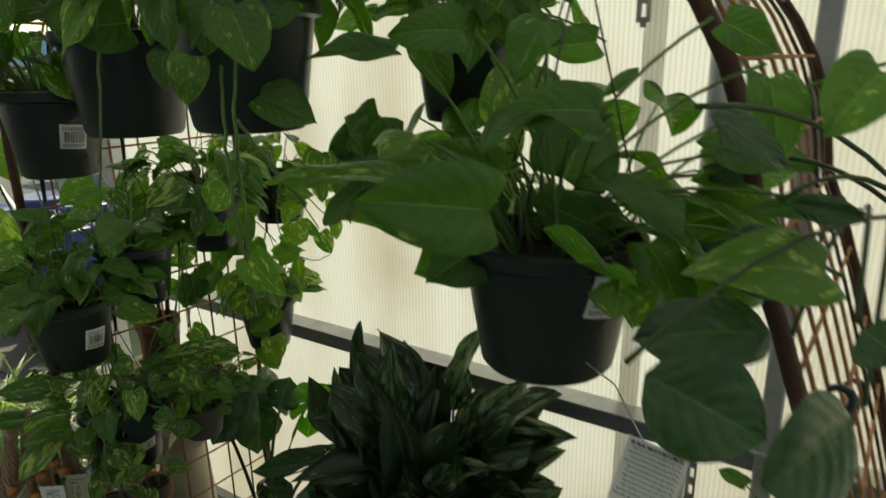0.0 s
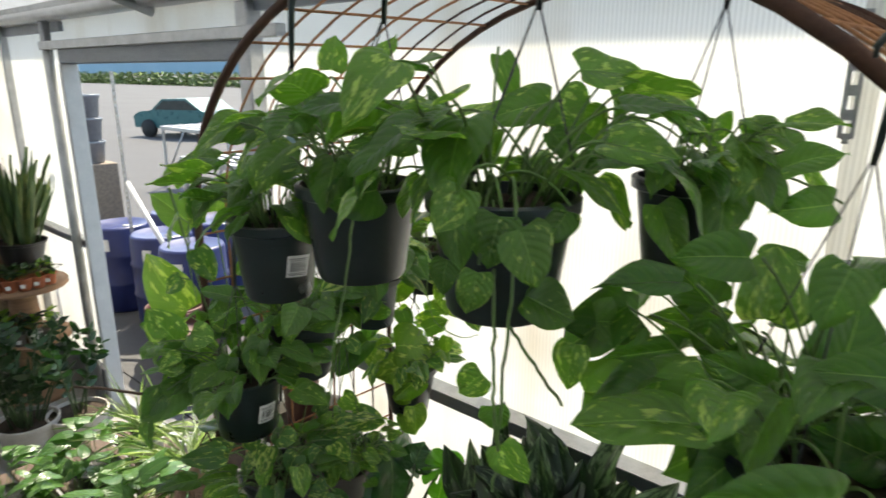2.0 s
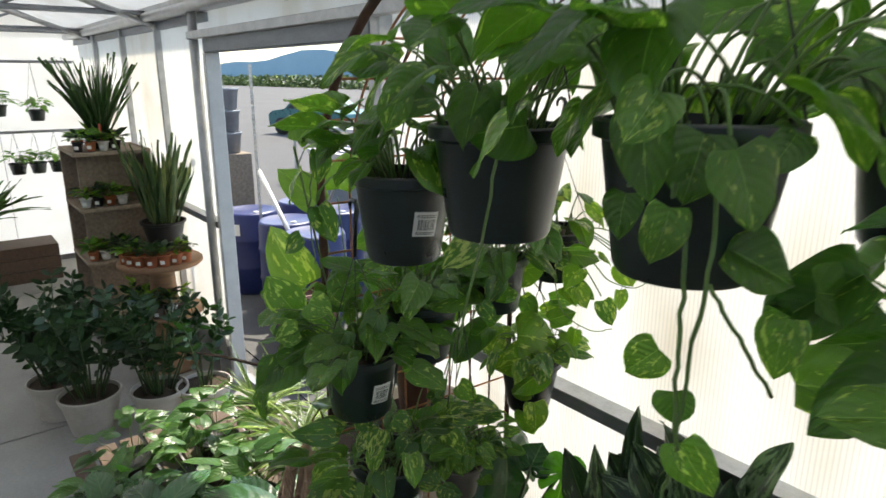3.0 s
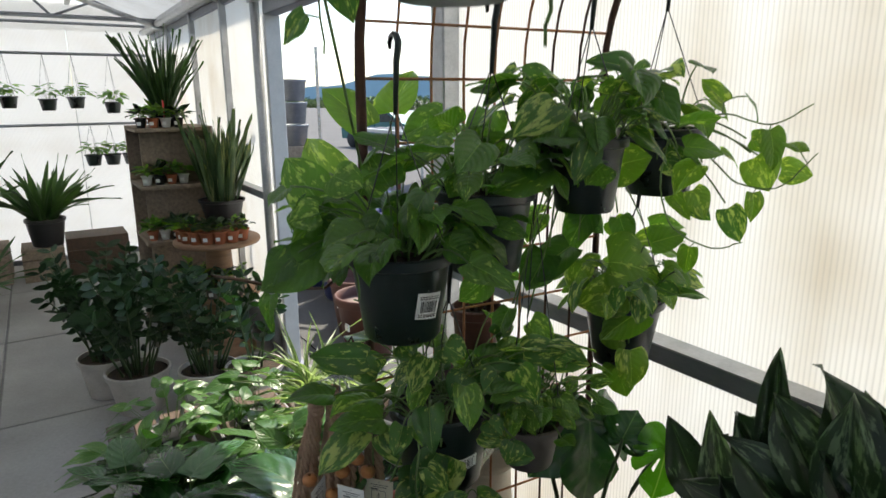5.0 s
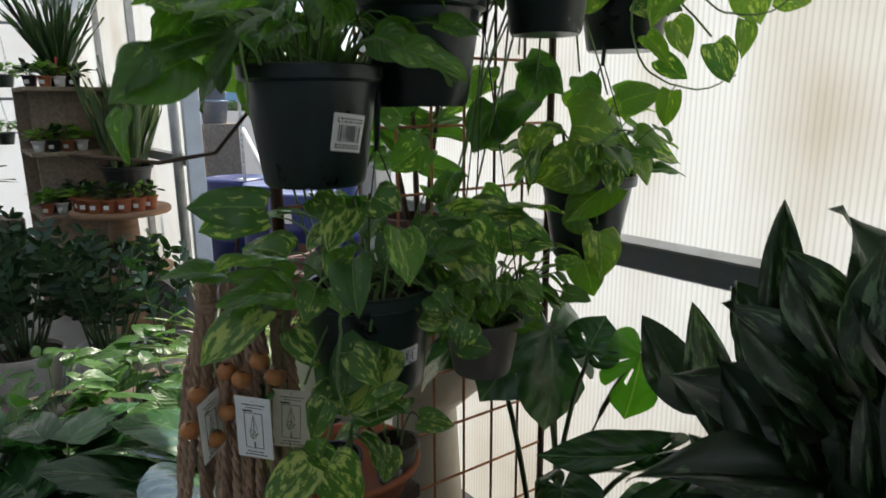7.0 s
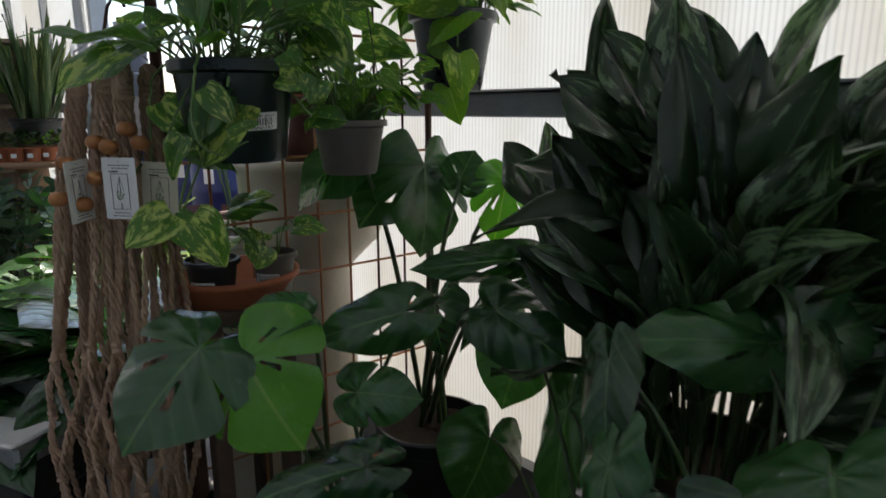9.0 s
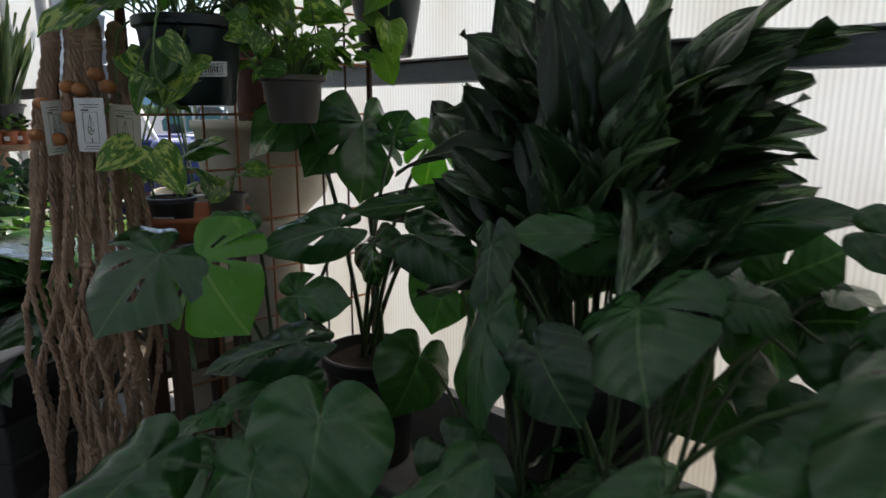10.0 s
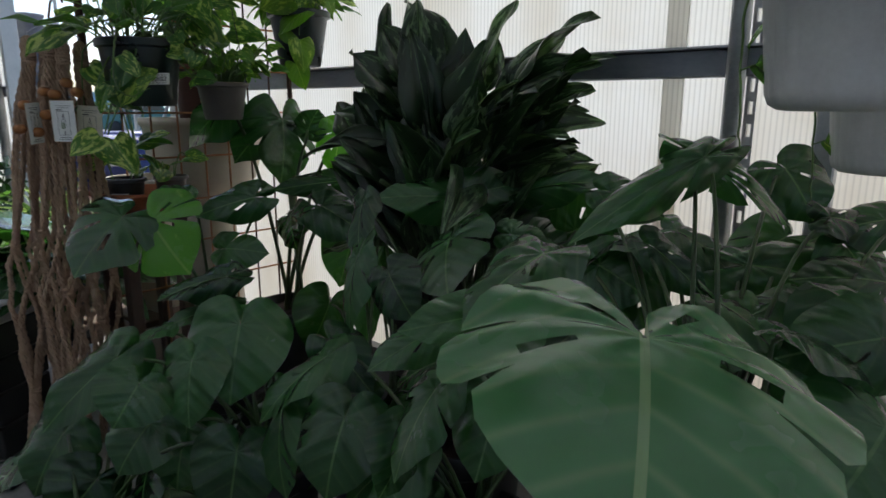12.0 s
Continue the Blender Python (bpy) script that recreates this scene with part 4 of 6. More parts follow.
LEAVES_D = [
    (-0.771, 0.519, 2.229, -0.740, 0.525, 2.161, 0.058),
    (-0.828, 0.492, 2.258, -0.807, 0.461, 2.184, 0.042),
    (-0.798, 0.494, 2.181, -0.796, 0.475, 2.130, 0.033),
    (-0.792, 0.523, 2.237, -0.786, 0.492, 2.183, 0.047),
    (-0.840, 0.495, 2.184, -0.834, 0.472, 2.149, 0.028),
    (-0.752, 0.595, 2.234, -0.752, 0.551, 2.201, 0.032),
    (-0.918, 0.606, 2.328, -0.897, 0.573, 2.267, 0.060),
    (-0.833, 0.702, 2.340, -0.883, 0.613, 2.327, 0.045),
    (-0.861, 0.720, 2.347, -0.813, 0.713, 2.313, 0.062),
    (-0.840, 0.682, 2.309, -0.795, 0.683, 2.265, 0.026),
    (-0.918, 0.682, 2.404, -0.879, 0.668, 2.341, 0.028),
]
VINE_D = [
    (-0.793, 0.557, 2.137, -0.738, 0.601, 2.100, 0.053),
    (-0.757, 0.618, 2.002, -0.654, 0.723, 1.988, 0.067),
    (-0.750, 0.623, 2.073, -0.752, 0.597, 2.013, 0.037),
    (-0.817, 0.537, 2.039, -0.848, 0.521, 2.004, 0.035),
    (-0.806, 0.535, 2.004, -0.795, 0.533, 1.967, 0.031),
    (-0.796, 0.531, 1.963, -0.757, 0.534, 1.907, 0.037),
    (-0.755, 0.653, 2.083, -0.704, 0.731, 2.066, 0.050),
]
LEAVES_G = [
    (-0.825, 0.821, 2.312, -0.734, 0.852, 2.221, 0.056),
    (-0.760, 0.836, 2.212, -0.707, 0.826, 2.122, 0.051),
    (-0.822, 1.123, 2.297, -0.863, 1.095, 2.337, 0.043),
    (-0.721, 1.022, 2.284, -0.665, 1.065, 2.288, 0.040),
    (-0.781, 0.984, 2.301, -0.804, 0.978, 2.335, 0.044),
    (-0.572, 1.074, 2.189, -0.638, 0.984, 2.182, 0.051),
    (-0.667, 1.054, 2.262, -0.662, 1.069, 2.292, 0.035),
]
LEAVES_N = [
    (-0.454, 0.521, 2.045, -0.530, 0.420, 2.072, 0.061),
    (-0.590, 0.788, 2.071, -0.592, 0.821, 2.172, 0.086),
    (-0.514, 0.759, 2.013, -0.485, 0.819, 2.126, 0.092),
    (-0.550, 0.703, 2.040, -0.608, 0.649, 2.081, 0.041),
    (-0.435, 0.763, 1.967, -0.505, 0.679, 2.023, 0.055),
    (-0.562, 0.709, 1.970, -0.596, 0.608, 1.937, 0.065),
    (-0.371, 0.895, 1.915, -0.313, 0.908, 1.900, 0.059),
    (-0.424, 0.738, 1.946, -0.409, 0.677, 1.924, 0.070),
    (-0.656, 0.805, 2.076, -0.656, 0.784, 2.015, 0.038),
    (-0.371, 0.970, 1.945, -0.339, 0.999, 1.958, 0.063),
    (-0.623, 0.850, 2.134, -0.569, 0.894, 2.146, 0.044),
    (-0.306, 0.858, 2.030, -0.368, 0.792, 2.043, 0.046),
    (-0.322, 0.836, 1.997, -0.388, 0.736, 1.997, 0.052),
    (-0.316, 0.770, 1.943, -0.370, 0.708, 1.950, 0.052),
    (-0.310, 0.914, 2.051, -0.372, 0.854, 2.084, 0.039),
    (-0.283, 0.765, 1.934, -0.315, 0.719, 1.941, 0.031),
    (-0.566, 0.768, 1.978, -0.633, 0.638, 1.928, 0.081),
    (-0.408, 0.756, 1.947, -0.387, 0.703, 1.896, 0.067),
    (-0.563, 0.990, 2.061, -0.493, 1.025, 2.092, 0.053),
    (-0.573, 0.671, 2.193, -0.636, 0.608, 2.200, 0.044),
    (-0.494, 0.677, 2.207, -0.507, 0.625, 2.153, 0.045),
    (-0.415, 0.647, 2.117, -0.487, 0.580, 2.130, 0.045),
    (-0.304, 0.734, 2.158, -0.272, 0.688, 2.078, 0.046),
    (-0.359, 0.763, 2.202, -0.296, 0.768, 2.169, 0.036),
    (-0.209, 0.757, 2.158, -0.251, 0.688, 2.108, 0.052),
    (-0.234, 0.757, 2.027, -0.291, 0.699, 2.037, 0.022),
    (-0.217, 0.690, 1.981, -0.310, 0.604, 2.015, 0.060),
    (-0.615, 0.611, 2.171, -0.691, 0.539, 2.177, 0.033),
]
LEAVES_N_LOW = [
    (-0.353, 0.524, 1.936, -0.248, 0.518, 1.903, 0.069),
    (-0.248, 0.653, 1.933, -0.347, 0.560, 1.959, 0.060),
    (-0.187, 0.671, 1.874, -0.243, 0.560, 1.838, 0.082),
    (-0.242, 0.761, 1.981, -0.318, 0.683, 1.972, 0.059),
    (-0.335, 0.603, 2.128, -0.264, 0.634, 2.086, 0.035),
    (-0.205, 0.629, 1.963, -0.172, 0.619, 1.943, 0.040),
    (-0.274, 0.675, 2.045, -0.211, 0.676, 2.038, 0.020),
    (-0.362, 0.806, 2.048, -0.320, 0.825, 2.025, 0.036),
    (-0.359, 0.830, 1.936, -0.336, 0.856, 1.967, 0.034),
]
VINE_N = [
    (-0.672, 0.795, 2.025, -0.751, 0.692, 2.018, 0.034),
    (-0.723, 0.771, 2.064, -0.788, 0.668, 2.059, 0.063),
    (-0.641, 0.879, 2.037, -0.721, 0.772, 2.061, 0.042),
    (-0.680, 0.843, 1.978, -0.619, 0.874, 1.967, 0.084),
]
LEAVES_C = [
    (-1.775, 0.863, 1.743, -1.750, 0.770, 1.659, 0.059),
    (-1.814, 0.657, 1.637, -1.814, 0.534, 1.582, 0.071),
    (-1.906, 0.634, 1.703, -1.830, 0.694, 1.648, 0.068),
    (-1.921, 0.701, 1.688, -1.983, 0.644, 1.788, 0.082),
    (-1.857, 0.817, 1.717, -1.899, 0.784, 1.797, 0.071),
    (-1.827, 0.745, 1.664, -1.894, 0.661, 1.722, 0.073),
    (-1.707, 0.843, 1.669, -1.658, 0.865, 1.628, 0.046),
    (-1.820, 0.740, 1.626, -1.849, 0.713, 1.674, 0.059),
    (-1.703, 0.807, 1.751, -1.699, 0.746, 1.667, 0.067),
    (-1.670, 0.814, 1.656, -1.620, 0.838, 1.632, 0.041),
    (-1.818, 0.605, 1.636, -1.833, 0.535, 1.594, 0.056),
    (-1.848, 0.609, 1.749, -1.848, 0.564, 1.723, 0.059),
    (-1.811, 0.667, 1.771, -1.756, 0.698, 1.746, 0.059),
    (-1.804, 0.652, 1.705, -1.822, 0.590, 1.697, 0.052),
    (-1.743, 0.737, 1.711, -1.731, 0.696, 1.653, 0.045),
    (-1.834, 0.560, 1.574, -1.812, 0.531, 1.511, 0.033),
]
LEAVES_CC = [
    (-1.736, 1.126, 1.751, -1.766, 0.964, 1.717, 0.081),
    (-1.833, 1.094, 1.814, -1.848, 0.947, 1.755, 0.052),
    (-1.955, 1.014, 1.861, -2.010, 0.912, 1.828, 0.069),
    (-1.911, 1.096, 1.882, -1.895, 1.043, 1.793, 0.080),
    (-1.815, 1.142, 1.857, -1.765, 1.129, 1.776, 0.039),
    (-1.921, 0.939, 1.784, -1.938, 0.800, 1.755, 0.043),
    (-1.622, 1.035, 1.776, -1.680, 0.907, 1.740, 0.072),
    (-1.575, 1.101, 1.783, -1.581, 1.049, 1.757, 0.056),
    (-1.718, 0.905, 1.777, -1.721, 0.848, 1.729, 0.056),
    (-1.662, 0.984, 1.784, -1.612, 1.004, 1.750, 0.048),
]
LEAVES_E = [
    (-1.810, 1.337, 1.394, -1.726, 1.439, 1.450, 0.134),
    (-1.767, 1.359, 1.287, -1.719, 1.357, 1.193, 0.066),
    (-1.779, 1.324, 1.384, -1.702, 1.390, 1.341, 0.090),
    (-1.829, 1.468, 1.541, -1.742, 1.532, 1.586, 0.052),
    (-1.859, 1.589, 1.481, -1.788, 1.660, 1.471, 0.049),
    (-1.870, 1.431, 1.606, -1.839, 1.458, 1.554, 0.053),
    (-1.784, 1.308, 1.527, -1.679, 1.415, 1.523, 0.127),
    (-1.734, 1.353, 1.467, -1.768, 1.256, 1.423, 0.088),
    (-1.697, 1.387, 1.424, -1.737, 1.280, 1.375, 0.083),
    (-1.709, 1.340, 1.343, -1.668, 1.323, 1.247, 0.066),
    (-1.729, 1.398, 1.564, -1.667, 1.461, 1.600, 0.050),
    (-1.700, 1.418, 1.515, -1.646, 1.452, 1.501, 0.044),
    (-1.801, 1.286, 1.528, -1.803, 1.228, 1.477, 0.066),
]
LEAVES_F = [
    (-1.762, 1.012, 1.367, -1.665, 1.036, 1.285, 0.078),
    (-1.756, 0.718, 1.433, -1.793, 0.606, 1.447, 0.049),
    (-1.703, 0.854, 1.234, -1.686, 0.753, 1.164, 0.085),
    (-1.686, 0.897, 1.268, -1.633, 0.921, 1.262, 0.042),
    (-1.687, 0.963, 1.203, -1.637, 1.003, 1.197, 0.042),
    (-1.823, 0.926, 1.395, -1.792, 0.868, 1.370, 0.054),
    (-1.800, 1.138, 1.348, -1.696, 1.200, 1.330, 0.070),
    (-1.740, 0.744, 1.060, -1.714, 0.653, 1.021, 0.056),
    (-1.733, 0.748, 1.058, -1.706, 0.811, 0.963, 0.070),
    (-1.697, 0.819, 1.251, -1.701, 0.752, 1.162, 0.054),
    (-1.760, 0.742, 1.168, -1.711, 0.840, 1.141, 0.062),
    (-1.773, 0.958, 1.309, -1.740, 0.951, 1.273, 0.040),
    (-1.698, 0.820, 1.250, -1.698, 0.758, 1.179, 0.076),
    (-1.710, 0.774, 1.172, -1.712, 0.727, 1.148, 0.051),
    (-1.807, 0.737, 1.419, -1.854, 0.634, 1.407, 0.049),
    (-1.618, 0.936, 1.267, -1.604, 0.908, 1.234, 0.041),
    (-1.657, 0.896, 1.305, -1.621, 0.902, 1.283, 0.038),
    (-1.774, 0.743, 1.317, -1.804, 0.652, 1.278, 0.041),
    (-1.733, 0.847, 1.443, -1.689, 0.864, 1.423, 0.051),
    (-1.784, 0.779, 1.444, -1.742, 0.793, 1.423, 0.042),
    (-1.646, 0.953, 1.408, -1.597, 0.961, 1.348, 0.059),
    (-1.693, 0.881, 1.392, -1.689, 0.836, 1.349, 0.051),
    (-1.756, 0.800, 1.402, -1.758, 0.752, 1.375, 0.051),
    (-1.658, 0.930, 1.392, -1.657, 0.886, 1.365, 0.047),
]
LEAVES_Q = [
    (-1.647, 1.788, 1.859, -1.575, 1.850, 1.940, 0.053),
    (-1.684, 1.751, 1.909, -1.592, 1.810, 1.910, 0.063),
    (-1.668, 1.733, 1.809, -1.618, 1.678, 1.707, 0.094),
    (-1.633, 1.756, 1.734, -1.562, 1.778, 1.730, 0.057),
    (-1.668, 1.563, 1.630, -1.628, 1.595, 1.557, 0.043),
    (-1.744, 1.545, 1.662, -1.674, 1.545, 1.612, 0.038),
    (-1.854, 1.390, 1.921, -1.783, 1.387, 1.859, 0.097),
    (-1.899, 1.143, 1.938, -1.828, 1.248, 1.915, 0.069),
    (-1.731, 1.240, 1.747, -1.647, 1.300, 1.780, 0.082),
    (-1.733, 1.424, 1.759, -1.645, 1.473, 1.754, 0.059),
    (-1.556, 1.499, 1.781, -1.502, 1.515, 1.716, 0.074),
    (-1.520, 1.534, 1.747, -1.463, 1.577, 1.740, 0.051),
    (-1.567, 1.444, 1.679, -1.523, 1.443, 1.605, 0.048),
    (-1.617, 1.389, 1.714, -1.569, 1.401, 1.657, 0.045),
    (-1.646, 1.380, 1.792, -1.578, 1.443, 1.798, 0.059),
    (-1.611, 1.416, 1.762, -1.628, 1.346, 1.723, 0.059),
    (-1.567, 1.495, 1.810, -1.515, 1.529, 1.799, 0.040),
]
LEAVES_P = [
    (-1.784, 1.241, 1.585, -1.819, 1.109, 1.502, 0.085),
    (-1.836, 1.334, 1.652, -1.837, 1.244, 1.555, 0.065),
    (-1.890, 1.300, 1.664, -1.801, 1.340, 1.586, 0.060),
    (-1.807, 1.075, 1.460, -1.799, 1.011, 1.403, 0.050),
    (-1.805, 1.174, 1.574, -1.794, 1.104, 1.490, 0.075),
    (-1.823, 1.500, 1.585, -1.744, 1.558, 1.595, 0.045),
    (-1.930, 1.057, 1.533, -1.955, 0.999, 1.604, 0.070),
    (-1.886, 1.071, 1.504, -1.890, 0.996, 1.458, 0.060),
    (-1.819, 1.127, 1.415, -1.756, 1.148, 1.380, 0.050),
    (-1.882, 1.216, 1.642, -1.873, 1.157, 1.590, 0.060),
    (-1.812, 1.393, 1.629, -1.763, 1.382, 1.563, 0.050),
    (-1.797, 1.054, 1.371, -1.730, 1.077, 1.329, 0.060),
]
LEAVES_BACK = [
    (-2.254, 0.919, 1.612, -2.416, 0.798, 1.800, 0.160),
    (-2.634, 1.151, 1.782, -2.744, 1.053, 1.964, 0.147),
    (-2.656, 1.231, 1.824, -2.710, 1.327, 2.019, 0.171),
    (-1.740, 0.627, 2.132, -1.726, 0.675, 2.199, 0.069),
]


A, B, D, G = (-1.335, 0.614, 2.130), (-1.14, 0.635, 2.212), (-0.848, 0.603, 2.235), (-0.75, 0.95, 2.225)
C, CC, NN = (-1.79, 0.793, 1.622), (-1.77, 0.97, 1.725), (-0.52, 0.76, 1.965)
P, Q, E, F, FF = (-1.69, 1.16, 1.82), (-1.79, 1.50, 1.825), (-1.795, 1.41, 1.425), (-1.785, 0.875, 1.295), (-1.77, 1.10, 1.195)

basket(A, 0.079, 0.138, (A[0] + 0.03, A[1] + 0.03, 2.50), "small green-black hanging pot of bushy young pothos", HEARTS, 26, 11, reach=0.10, size=(0.05, 0.085), tall=0.10, sticker=(-0.10, 0.072, 0.040, 0.038, -0.10),
       vines=[([(-1.42, 0.58, 2.15), (-1.50, 0.56, 2.16), (-1.53, 0.55, 2.05), (-1.52, 0.55, 1.95)], HEARTS_MARBLE, 0.05, (0.05, 0.08))])
basket(B, 0.093, 0.146, (B[0] + 0.02, B[1] + 0.04, 2.56), "green-black hanging pot of pothos with tall leaves", HEARTS, 22, 12, [(LEAVES_B, (B[0], B[1], B[2]))], tall=0.15,
       vines=[([(-1.08, 0.58, 2.22), (-1.05, 0.55, 2.24), (-1.06, 0.54, 2.12), (-1.10, 0.54, 1.98), (-1.11, 0.54, 1.93)], HEARTS_MARBLE, 0.3, (0.03, 0.04))])
basket(D, 0.090, 0.146, (D[0] + 0.02, D[1] + 0.03, 2.56), "green-black hanging pot of pothos with trailing vines", HEARTS, 26, 13, [(LEAVES_D, D)], tall=0.14, reach=0.13,
       vines=[])
basket(G, 0.085, 0.150, (G[0] + 0.01, G[1] + 0.03, 2.58), "dark hanging pot of pothos against the bright wall", HEARTS, 30, 14, [(LEAVES_G, G)], tall=0.10, reach=0.12, size=(0.05, 0.085),
       vines=[([(-0.70, 0.92, 2.20), (-0.66, 0.90, 2.10), (-0.68, 0.89, 2.0), (-0.66, 0.89, 1.95)], HEARTS, 0.09, (0.05, 0.07))])
basket(NN, 0.112, 0.165, (-0.51, 0.80, 2.40), "large green-black hanging pot of broad-leaved pothos", HEARTS, 24, 15, [(LEAVES_N, NN), (VINE_N, NN)], tall=0.14, reach=0.17, size=(0.08, 0.12), sticker=(-0.50, 0.052, 0.046, 0.05, -0.18))
rounded = thing("climbing_philodendron", (-0.24, 0.72, 1.98), "plain dark-leaved philodendron hanging on the arch", "hanging plant", "plants hung on the arch")
rg = Geo()
hero_leaves(rounded, rg, LEAVES_N_LOW, HEARTS_PLAIN, (-0.20, 0.80, 2.02), 1.25, 0.0026)
part("stem", rg, STEM_DARK, rounded, kind="stuff")
basket(C, 0.098, 0.165, (C[0] + 0.03, C[1] - 0.02, 1.99), "green-black hanging pot of pothos with a bar-code sticker", HEARTS, 34, 16, [(LEAVES_C, C)], tall=0.12, reach=0.15, sticker=(0.12, 0.090, 0.050, 0.050, -0.12),
       vines=[([(-1.74, 0.70, 1.62), (-1.70, 0.66, 1.66), (-1.69, 0.66, 1.58), (-1.71, 0.66, 1.57)], HEARTS, 0.3, (0.03, 0.05))])
basket(CC, 0.097, 0.160, (CC[0] + 0.02, CC[1], 2.06), "green-black hanging pot of dark pothos", HEARTS, 30, 17, [(LEAVES_CC, CC)], tall=0.12, reach=0.14)
basket(P, 0.078, 0.145, (P[0], P[1], 2.14), "small dark hanging pot of marbled pothos", HEARTS_MARBLE + HEARTS, 34, 18, [(LEAVES_P, P)], HEARTS, tall=0.12, reach=0.14)
basket(Q, 0.100, 0.155, (Q[0] + 0.02, Q[1] - 0.03, 2.2), "dark hanging pot of bright pothos with looping vines", HEARTS_NEON + HEARTS_MARBLE, 34, 19, [(LEAVES_Q, Q)], tall=0.14, reach=0.14,
       vines=[([(-1.72, 1.46, 1.82), (-1.64, 1.46, 1.78), (-1.56, 1.47, 1.72), (-1.48, 1.49, 1.72), (-1.42, 1.50, 1.79)], HEARTS_NEON, 0.10, (0.05, 0.08)),
              ([(-1.72, 1.44, 1.80), (-1.70, 1.40, 1.70), (-1.64, 1.38, 1.62), (-1.56, 1.40, 1.59), (-1.50, 1.41, 1.61)], HEARTS_NEON, 0.12, (0.05, 0.07)),
              ([(-1.74, 1.48, 1.82), (-1.62, 1.48, 1.86), (-1.52, 1.50, 1.84), (-1.45, 1.52, 1.88)], HEARTS_NEON, 0.10, (0.05, 0.08))])
basket(E, 0.097, 0.170, (E[0] + 0.01, E[1] + 0.02, 1.76), "dark hanging pot of marbled pothos beside the wall", HEARTS_NEON + HEARTS_MARBLE, 30, 20, [(LEAVES_E, E)], HEARTS_NEON, tall=0.10, reach=0.12, size=(0.05, 0.085), base=0.68)
f_basket = basket(F, 0.104, 0.168, (F[0], F[1] + 0.02, 1.62), "green-black hanging pot of marbled pothos with price stickers", HEARTS_MARBLE + HEARTS, 26, 21, [(LEAVES_F, F)], HEARTS_MARBLE, tall=0.13, reach=0.15, base=0.78, sticker=(-0.14, 0.10, 0.082, 0.028, 0.05),
       vines=[([(-1.72, 0.79, 1.30), (-1.68, 0.76, 1.26), (-1.67, 0.75, 1.18), (-1.64, 0.77, 1.15), (-1.60, 0.80, 1.17)], HEARTS_MARBLE, 0.06, (0.045, 0.07)),
              ([(-1.86, 0.80, 1.30), (-1.86, 0.76, 1.25), (-1.85, 0.75, 1.12), (-1.84, 0.75, 1.00)], HEARTS_MARBLE, 0.09, (0.06, 0.09))])
fpot = [o for o in f_basket.children if o.name.split(".")[0] == "pot"][0]
label_on(fpot, F, 0.104 * 0.885, F[2] - 0.108, -0.80, 0.046, 0.040, 0.05, taper=0.22 * 0.104 / 0.168)
basket(FF, 0.072, 0.105, (FF[0], FF[1], 1.80), "taupe pot of small-leaved trailing peperomia", HEARTS, 60, 22, tall=0.13, reach=0.11, size=(0.035, 0.055), mat=POT_TAUPE)

# trailing vine of the basket in front of the wall
vine = thing("trailing_vine", (-0.83, 0.56, 2.10), "long pothos vine with a few large leaves hanging down", "vine")
vg = Geo()
hero_leaves(vine, vg, VINE_D, HEARTS, None)
for path in ([(-0.83, 0.56, 2.235), (-0.80, 0.525, 2.12), (-0.795, 0.52, 2.03), (-0.79, 0.525, 1.95)],
             [(-0.80, 0.56, 2.235), (-0.775, 0.52, 2.12), (-0.79, 0.53, 2.03), (-0.80, 0.54, 1.93), (-0.815, 0.55, 1.87)],
             [(-0.775, 0.52, 2.11), (-0.75, 0.54, 2.06), (-0.735, 0.57, 2.01)]):
    vg.tube([p + Vector((rng.uniform(-1, 1), rng.uniform(-1, 1), 0)) * 0.0015 for p in smooth_line(path)], 0.0021, 6)
part("stem", vg, STEM, vine, kind="stuff")

TWIG_PATH = [(-2.345, 0.565, 1.478), (-2.28, 0.62, 1.474), (-2.18, 0.68, 1.468), (-2.05, 0.74, 1.49), (-1.90, 0.78, 1.60)]
twig = thing("twig", (-2.2, 0.75, 1.2), "bare brown aerial root sticking out of a basket", "twig")
part("root", Geo().tube(TWIG_PATH, [0.0035, 0.0045, 0.0045, 0.0035, 0.003], 6), TWIG, twig)
tag = thing("care_tag", (-0.36, 0.60, 1.78), "white plant care tag with print too small to read", "tag")
TAG_M = look((-0.345, 0.60, 1.785), (-0.22, 0.06, 2.16)) @ pose(0, 0, 0, 0, 0, 14)
tg = part("sheet", Geo().box((0, 0, 0), (0.058, 0.062, 0.0008)), PAPER, tag, smooth=False, m=TAG_M)
pr = Geo()
q = random.Random(8)
for k in range(12):
    x = -0.024
    while x < 0.022:
        w = q.uniform(0.002, 0.006)
        pr.box((x + w / 2, 0.026 - 0.0045 * k, -0.0007), (w, 0.0012 if k else 0.0030, 0.0003))
        x += w + 0.0012
part("print", pr, INK, tg, smooth=False, m=TAG_M)
part("string", Geo().tube([(-0.345, 0.60, 1.81), (-0.40, 0.66, 1.84), (-0.455, 0.715, 1.83)], 0.0009, 5), POT_WHITE, tag)
slip = thing("pot_tag", (-1.20, 0.56, 2.24), "small pale teal plastic plant tag in a pot", "tag")
part("slip", Geo().box((-1.215, 0.565, 2.255), (0.022, 0.002, 0.05), Matrix.Rotation(0.5, 4, "Z") @ Matrix.Rotation(0.35, 4, "Y"), 0.0006), TEAL_TAG, slip, smooth=False)

